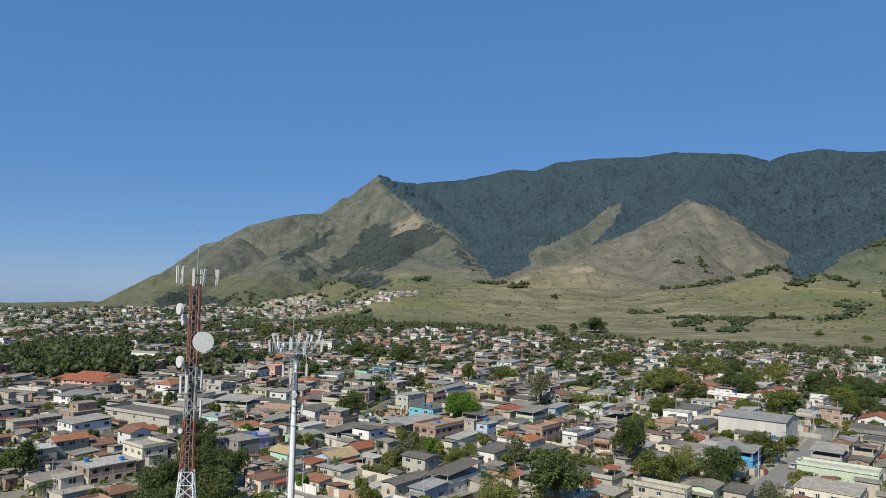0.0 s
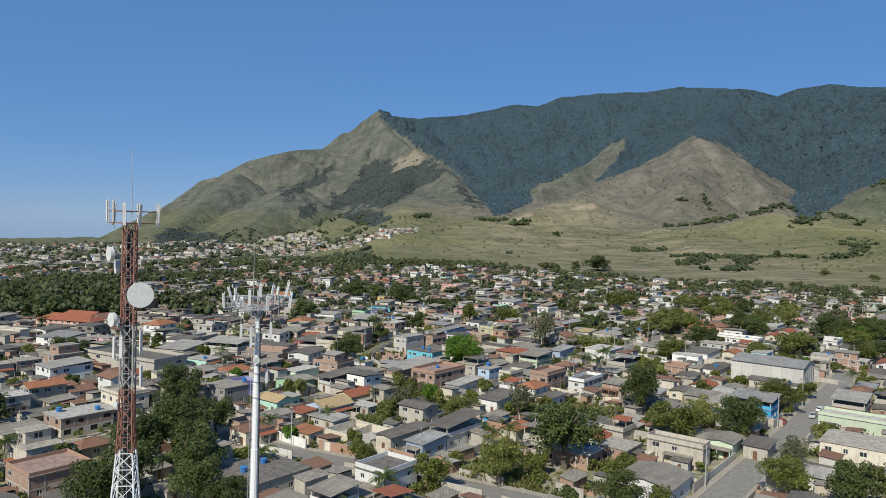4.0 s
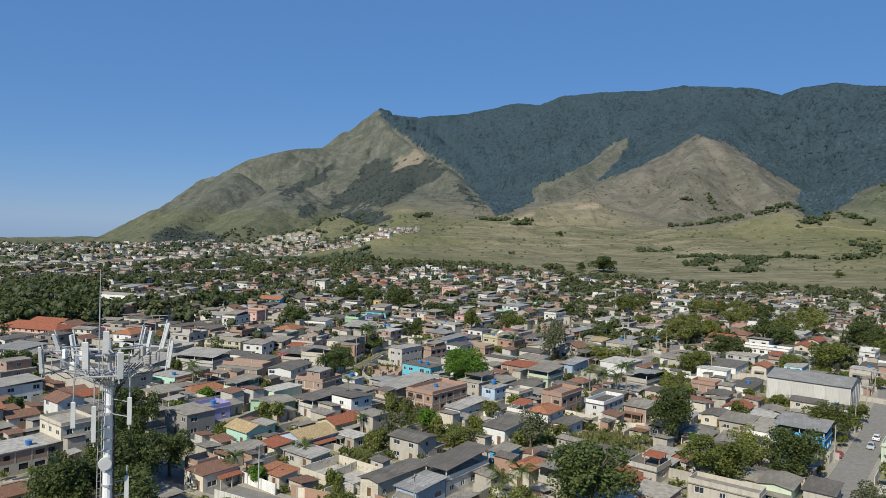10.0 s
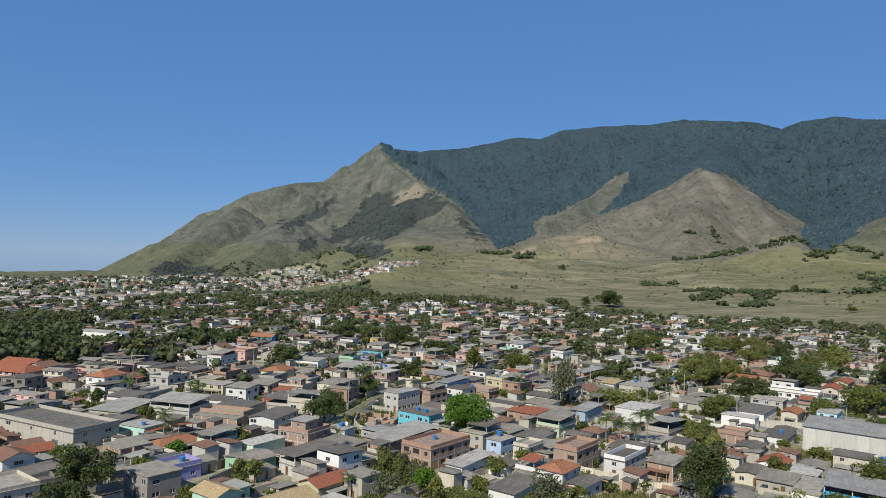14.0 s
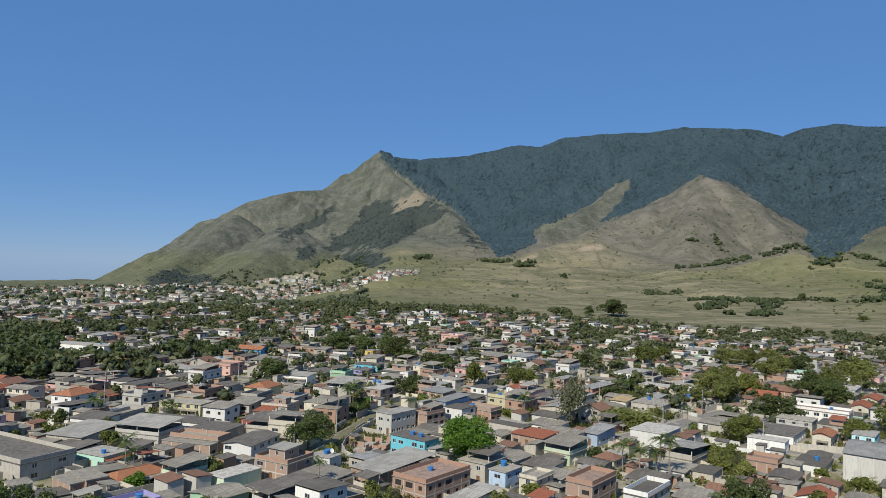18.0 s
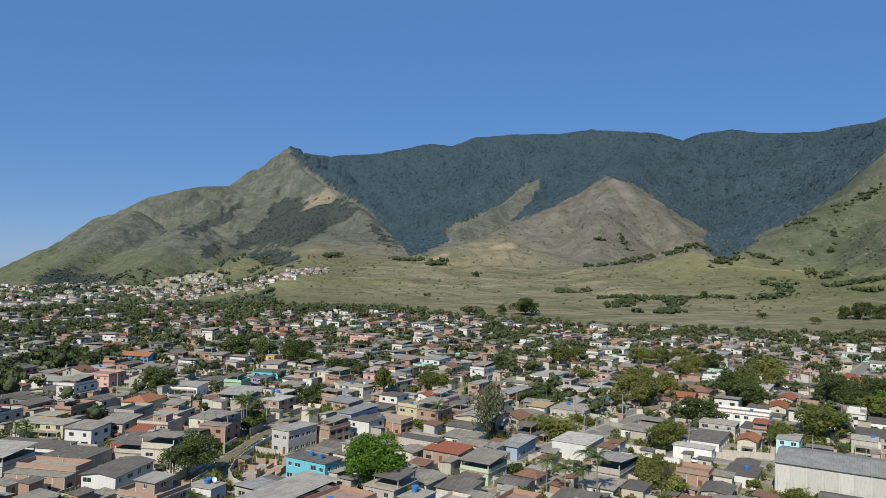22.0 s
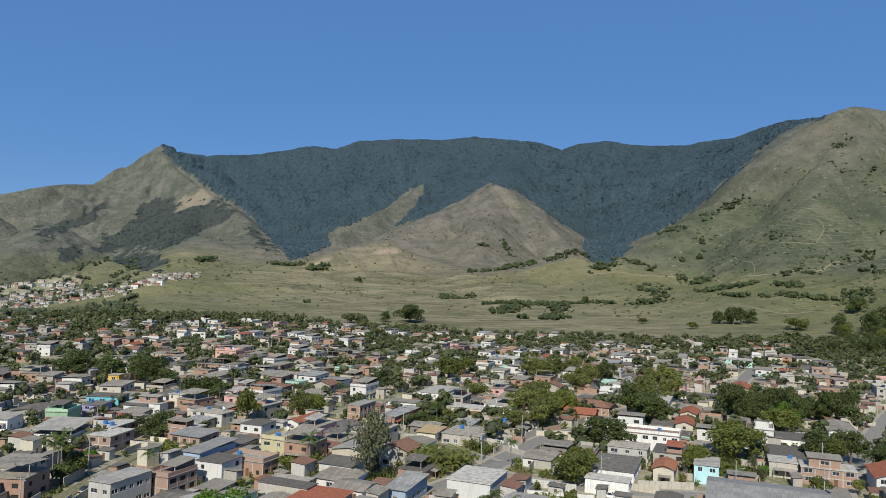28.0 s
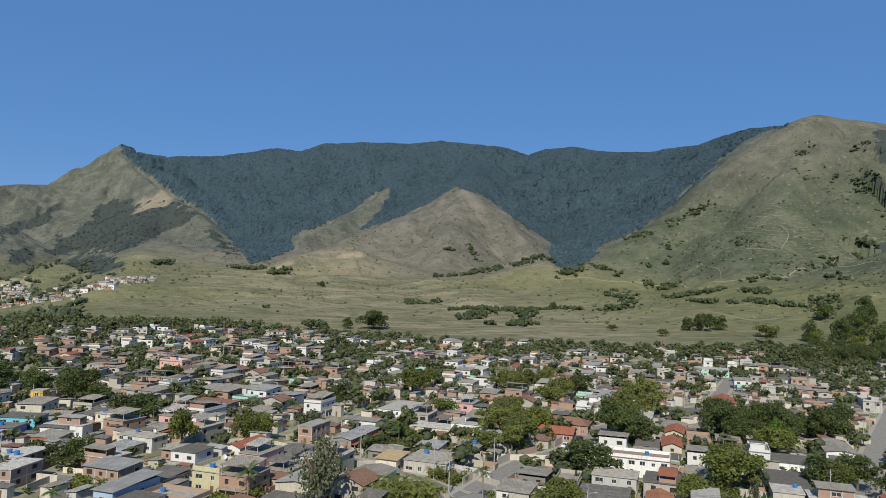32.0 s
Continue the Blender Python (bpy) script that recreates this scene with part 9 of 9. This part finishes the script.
def on_slope(az, el):
    """The first ground along a bearing that stands at a slope line's angle."""
    j = int(np.argmin(np.abs(angles - az)))
    e = np.degrees(np.arctan2(gz[:, j] - 53.0, gr[:, j]))
    up = (e >= el) & (gr[:, j] > 520)
    i = int(np.argmax(up)) if up.any() else nr - 30
    return np.array([gx[i, j], gy[i, j], gz[i, j]])


spots, sizes, green, green_size = [], [], [], []


def hedge(n, size, line):
    """A belt of bushes and low trees along a line on the ground."""
    size *= 1.2
    for _ in range(int(n * 1.7)):
        t = rs.rand() * (len(line) - 1)
        i = min(int(t), len(line) - 2)
        x = line[i][0] + (line[i + 1][0] - line[i][0]) * (t - i) + rs.normal() * 7
        y = line[i][1] + (line[i + 1][1] - line[i][1]) * (t - i) + rs.normal() * 9
        k = size * rs.uniform(0.35, 1.0) ** 1.2
        if fbm(np.array([x / 34.0]), np.array([y / 34.0]), 3)[0] < 0.44:
            continue
        z = float(terrain_height(x, y))
        for _ in range(3):
            green.append((x + rs.normal() * k * 0.5, y + rs.normal() * k * 0.5, z + k * rs.uniform(0.2, 0.9)))
            green_size.append(k * rs.uniform(0.4, 0.75))


def track(w, line):
    """A worn dirt track that follows the ground."""
    pts = smooth_line(line, 7.0)
    a, b = pts[0], pts[-1]
    sh = Shell()
    rows = []
    for i, (x, y) in enumerate(pts):
        p, q = pts[max(i - 1, 0)], pts[min(i + 1, len(pts) - 1)]
        n = math.hypot(q[0] - p[0], q[1] - p[1]) or 1
        nx, ny = (q[1] - p[1]) / n, -(q[0] - p[0]) / n
        h = w / 2 * rs.uniform(0.6, 1.3)
        xs = np.array([x + nx * h, x - nx * h])
        ys = np.array([y + ny * h, y - ny * h])
        zs = terrain_height(xs, ys)
        rows.append([(xs[0], ys[0], zs[0] - 0.5), (xs[0], ys[0], zs[0] + 0.4), (xs[1], ys[1], zs[1] + 0.4), (xs[1], ys[1], zs[1] - 0.5)])
    for r0, r1 in zip(rows, rows[1:]):
        for k in range(3):
            sh.quad(r0[k + 1], r0[k], r1[k], r1[k + 1])
    tagged(new("dirt_track", sh.mesh("dirt_track", TRACK_SOIL)), "pale worn dirt track across the dry pasture", "track", kind="structure")


TRACK_SOIL = slab_stuff("pale_track_soil", (0.25, 0.215, 0.15), (0.15, 0.14, 0.09), 0.9)
track(1.8, [(619, 1493), (665, 1485), (710, 1453), (780, 1444), (812, 1396), (783, 1251), (818, 1194), (903, 1201), (970, 1211), (883, 1061), (899, 1016)])
track(1.2, [(876, 1399), (855, 1326), (843, 1286), (799, 1224)])
track(1.2, [(1023, 1329), (1011, 1309), (985, 1290), (953, 1271), (920, 1293)])
track(3.0, [(330, 1262), (388, 1374), (422, 1397), (455, 1372), (545, 1431)])
track(2.5, [(625, 1500), (614, 1456), (591, 1436), (566, 1439)])
track(3.0, [(-83, 1450), (-48, 1588), (-8, 1621), (22, 1609)])
track(2.5, [(321, 2210), (291, 1803), (330, 1764), (377, 1738), (406, 1698)])
track(2.5, [(184, 2092), (203, 1768), (257, 1704), (327, 1748)])
track(2.5, [(320, 934), (374, 1029), (439, 1083), (481, 1049)])
track(2.5, [(565, 1074), (585, 999), (607, 927), (651, 911)])
track(3.0, [(106, 1220), (159, 1144), (205, 1066), (266, 1117)])
track(2.5, [(-183, 1150), (-137, 1186), (-92, 1224)])
track(2.5, [(-83, 1132), (-4, 1305), (83, 1375), (192, 1354)])
hedge(90, 4.5, [(537, 1145), (563, 1117), (698, 1367), (652, 1343)])
hedge(150, 4.5, [(285, 1045), (339, 1103), (413, 1152), (337, 966), (298, 968)])
hedge(70, 4.0, [(335, 1348), (311, 1129), (347, 1126)])
hedge(70, 3.6, [(413, 1152), (494, 1199), (543, 1156)])
hedge(150, 4.5, [(632, 1122), (678, 1105), (704, 1050), (735, 987), (730, 915)])
hedge(110, 4.5, [(618, 1059), (658, 1015), (693, 960), (712, 905)])
hedge(70, 5.0, [(738, 1505), (769, 1469), (803, 1421), (799, 1323)])
hedge(90, 6.0, [(570, 1840), (691, 2009), (794, 2019), (861, 2015)])
hedge(60, 6.0, [(424, 1701), (540, 1791), (647, 1974)])
hedge(70, 6.0, [(623, 1501), (701, 1533), (752, 1507)])
hedge(50, 4.0, [(820, 1182), (863, 1188), (779, 1070)])
hedge(25, 5.0, [(822, 1493), (868, 1482)])
hedge(26, 5.0, [(995, 1590), (1032, 1571)])
hedge(16, 5.0, [(851, 1612), (883, 1583)])
hedge(14, 4.0, [(929, 1589), (995, 1590)])
hedge(10, 4.0, [(879, 1521), (897, 1528)])
hedge(8, 5.0, [(925, 1330), (942, 1336)])
hedge(30, 4.0, [(949, 1214), (1019, 1224), (1053, 1235)])
hedge(14, 5.0, [(841, 1019), (807, 974)])
hedge(40, 5.0, [(1108, 1252), (1120, 1216)])
hedge(22, 6.0, [(627, 2063), (625, 2006)])
hedge(10, 6.0, [(536, 2000), (556, 1986)])
hedge(40, 6.0, [(41, 1765), (79, 1691), (115, 1713)])
hedge(20, 7.0, [(-142, 1726), (-117, 1816)])
hedge(16, 6.0, [(-5, 1813), (35, 1781)])
hedge(5, 5.0, [(165, 1524), (166, 1500)])
hedge(6, 4.0, [(50, 1168), (50, 1111)])
hedge(40, 4.0, [(272, 1290), (296, 1226)])
hedge(40, 4.5, [(1174, 1483), (1188, 1441), (1216, 1416)])
hedge(20, 4.0, [(1216, 1521), (1241, 1507)])
hedge(20, 4.0, [(1280, 1467), (1331, 1427)])
hedge(30, 5.0, [(1236, 1364), (1239, 1329)])
for _ in range(5200):
    a, e = rs.uniform(-26, 47), rs.uniform(-2.3, 8.5)
    q = on_slope(a, e)
    far = math.hypot(q[0], q[1] - 95)
    if not 900 < far < 4200 or q[1] < field_edge(q[0]) + 25:
        continue
    # shrubs gather in loose tracts and along damp gullies
    if fbm(np.array([q[0] / 110]), np.array([q[1] / 190]), 3)[0] < 0.56 and rs.rand() < 0.9:
        continue
    spots.append(q + np.array([0, 0, 0.6]))
    sizes.append(rs.uniform(1.3, 3.6) * (0.7 if far < 1400 else 1.0))
clumps("pasture_hedges", np.array(green), np.array(green_size), HEDGE, "dark green hedges and thickets in the pasture", 12, 0.9)
clumps("pasture_bushes", np.array(spots), np.array(sizes), BUSH, "scattered bushes in the dry pasture", 5, 0.8)

# woods at the edge of town and between the far streets
spots = []
for n, a0, a1, y0, y1 in ((520, -9, 7, 835, 905), (420, -26, -8, 760, 1000), (1500, -37, -24, 400, 640), (2300, -36, -9, 700, 2500), (260, 30, 44, 640, 720)):
    for _ in range(n):
        a, yy = radians(rs.uniform(a0, a1)), rs.uniform(y0, y1)
        x, y = math.tan(a) * (yy - 95), yy
        if fbm(np.array([x / 60.0]), np.array([y / 60.0]), 3)[0] < 0.46 and n > 300:
            continue
        if y < 860 and not plot_free(x, y, 4, 4, 0):
            continue
        if math.hypot(x, y - 95) < 900:
            r = rs.uniform(3.2, 5.6)
            FAR_TREES.append((x, y, r, r * rs.uniform(1.7, 2.3)))
            continue
        for _ in range(4):
            spots.append((x + rs.normal() * 3, y + rs.normal() * 3, ground_z(x, y) + rs.uniform(2, 7)))
spots = np.array(spots)
clumps("edge_woods", spots, rs.uniform(2.0, 4.2, len(spots)), TOWN_TREE, "dark green trees at the edge of the town", 6, 0.9)

# trees of the farther streets: leaf clusters on short trunks, joined
def distant_trees(name, spots, mat, heart_mat, label, seed):
    """Leaf clusters round solid hearts, joined: trees too far off to tell apart."""
    lv = []
    for i, (x, y, r, h) in enumerate(spots):
        me0 = CROWNS[("dark", "mid", "olive")[i % 3]][i % 2]
        k = 62
        co = np.empty(len(me0.vertices) * 3)
        me0.vertices.foreach_get("co", co)
        q = co.reshape(-1, 4, 3)[rs.permutation(len(me0.vertices) // 4)[:k]]
        mid = q.mean(1, keepdims=True)
        q = mid + (q - mid) * 2.4
        t = rs.rand() * 6.28
        q = np.stack([q[..., 0] * math.cos(t) - q[..., 1] * math.sin(t), q[..., 0] * math.sin(t) + q[..., 1] * math.cos(t), q[..., 2]], -1)
        lv.append((q * np.array([r * 1.1, r * 1.1, h * 0.5]) + np.array([x, y, ground_z(x, y) + h * 0.58])).reshape(-1, 3))
    lv = np.concatenate(lv)
    fm = bpy.data.meshes.new(name)
    fm.from_pydata(lv.tolist(), [], np.arange(len(lv)).reshape(-1, 4).tolist())
    fm.materials.append(mat)
    tagged(new(name, fm), label, "trees", kind="stuff")
    heart = np.array([(x + rs.normal() * r * 0.33, y + rs.normal() * r * 0.33, ground_z(x, y) + h * rs.uniform(0.38, 0.72)) for x, y, r, h in spots for _ in range(4)])
    clumps(name + "_hearts", heart, np.repeat([r * 0.5 for _, _, r, _ in spots], 4) * rs.uniform(0.5, 0.95, len(heart)), heart_mat, label, seed, 0.9)


distant_trees("street_trees", FAR_TREES, LEAF["town"], TOWN_TREE, "green tree crowns between the houses of the farther streets", 8)
distant_trees("woodlot_trees", WOOD_TREES, LEAF["dark"], TOWN_TREE, "dense dark trees of a small wood at the western streets", 18)

# far streets of the town: thousands of small houses
sh_v, sh_f, sh_m = [], [], []
mats = [WALL[k] for k in ("white", "cream", "beige", "grey", "brick", "concrete", "salmon", "light_blue")] + [ROOF[k] for k in ("slab", "slab_dark", "fibro", "fibro_dark", "tile_red", "metal")]


def far_box(x, y, z, w, d, h, turn, wall, roof, pitched):
    n = len(sh_v)
    c, s = math.cos(turn), math.sin(turn)
    cs = [(-w / 2, -d / 2), (w / 2, -d / 2), (w / 2, d / 2), (-w / 2, d / 2)]
    rot = lambda a, b: (x + c * a - s * b, y + s * a + c * b)
    for a, b in cs:
        sh_v.append((*rot(a, b), z - 2))
    for a, b in cs:
        sh_v.append((*rot(a, b), z + h))
    for i in range(4):
        sh_f.append((n + i, n + (i + 1) % 4, n + 4 + (i + 1) % 4, n + 4 + i))
        sh_m.append(wall)
    # near-black sheets just proud of the two broad sides, painted shade for openings
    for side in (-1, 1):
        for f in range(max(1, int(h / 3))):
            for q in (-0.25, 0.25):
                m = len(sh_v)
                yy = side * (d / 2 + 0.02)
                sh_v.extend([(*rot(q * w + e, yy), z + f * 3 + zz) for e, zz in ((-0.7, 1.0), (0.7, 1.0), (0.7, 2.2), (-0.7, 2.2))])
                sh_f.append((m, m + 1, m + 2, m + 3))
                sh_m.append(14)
    m = len(sh_v)
    o = 0.5
    if pitched:
        sh_v.extend([(*rot(a, b), z + h + zz) for a, b, zz in ((-w / 2 - o, -d / 2 - o, 0), (w / 2 + o, -d / 2 - o, 0), (w / 2 + o, d / 2 + o, 0), (-w / 2 - o, d / 2 + o, 0), (-w / 2 - o, 0, 1.5), (w / 2 + o, 0, 1.5))])
        sh_f.extend([(m, m + 1, m + 5, m + 4), (m + 2, m + 3, m + 4, m + 5), (m + 1, m + 2, m + 5), (m + 3, m, m + 4)])
        sh_m.extend([roof] * 4)
    else:
        sh_v.extend([(*rot(a, b), z + h + zz) for zz in (0.05, 0.3) for a, b in ((-w / 2 - o, -d / 2 - o), (w / 2 + o, -d / 2 - o), (w / 2 + o, d / 2 + o), (-w / 2 - o, d / 2 + o))])
        sh_f.append((m + 4, m + 5, m + 6, m + 7))
        sh_f.extend([(m + i, m + (i + 1) % 4, m + 4 + (i + 1) % 4, m + 4 + i) for i in range(4)])
        sh_m.extend([roof] * 5)


rng = random.Random(5)
wall_pick = [0] * 5 + [1] * 4 + [2] * 6 + [3] * 8 + [4] * 3 + [5] * 5 + [7]
roof_pick = [8] * 4 + [9] * 3 + [10] * 4 + [11] * 3 + [12] * 2 + [13]
n_far = 0
for _ in range(60000):
    if n_far > 1750:
        break
    a, r = rng.uniform(-37, -4), math.sqrt(rng.uniform(560**2, 2900**2))
    x, y = HUB[0] + r * math.sin(radians(a)), HUB[1] + r * math.cos(radians(a))
    if y > field_edge(x) or (y < 905 and x > -430) or fbm(np.array([x / 60.0]), np.array([y / 60.0]), 3)[0] > 0.56:
        continue
    z = ground_z(x, y)
    if z - float(plain_height(x, y)) > 30:
        continue
    far_box(x, y, z, rng.uniform(8, 15), rng.uniform(7, 11), rng.choice((3.2, 3.5, 6.0, 6.4, 6.2)), rng.uniform(-0.9, 0.2), rng.choice(wall_pick), rng.choice(roof_pick), rng.random() < 0.5)
    n_far += 1
# the village that climbs the knoll
village_walls = wall_pick + [3] * 5 + [4] * 5 + [5] * 4
VILLAGE = [(-17.0, -2.75), (-15.5, -2.4), (-13.5, -1.95), (-11.1, -1.6), (-9.2, -1.05), (-7.2, -0.55), (-5.2, -0.2)]
for _ in range(290):
    t = rng.random() ** 1.35 * 6
    i = min(int(t), 5)
    a = VILLAGE[i][0] + (VILLAGE[i + 1][0] - VILLAGE[i][0]) * (t - i) + rng.gauss(0, 0.3)
    e = VILLAGE[i][1] + (VILLAGE[i + 1][1] - VILLAGE[i][1]) * (t - i) + rng.uniform(-0.3, 0.28) * (1.3, 1.3, 1.2, 1.1, 0.7, 0.5)[i]
    q = on_slope(a, e)
    far_box(q[0], q[1], q[2], rng.uniform(4.5, 10.5), rng.uniform(5, 9), rng.choice((2.8, 2.8, 3.0, 3.2, 3.2, 5.6)), rng.uniform(-0.8, 0.8), rng.choice(village_walls), rng.choice(roof_pick), rng.random() < 0.5)
me = bpy.data.meshes.new("far_houses")
me.from_pydata(sh_v, [], sh_f)
for q in mats + [INNER_DARK]:
    me.materials.append(q)
me.polygons.foreach_set("material_index", sh_m)
tagged(new("far_houses", me), "countless small pale houses of the distant streets", "houses", kind="stuff")
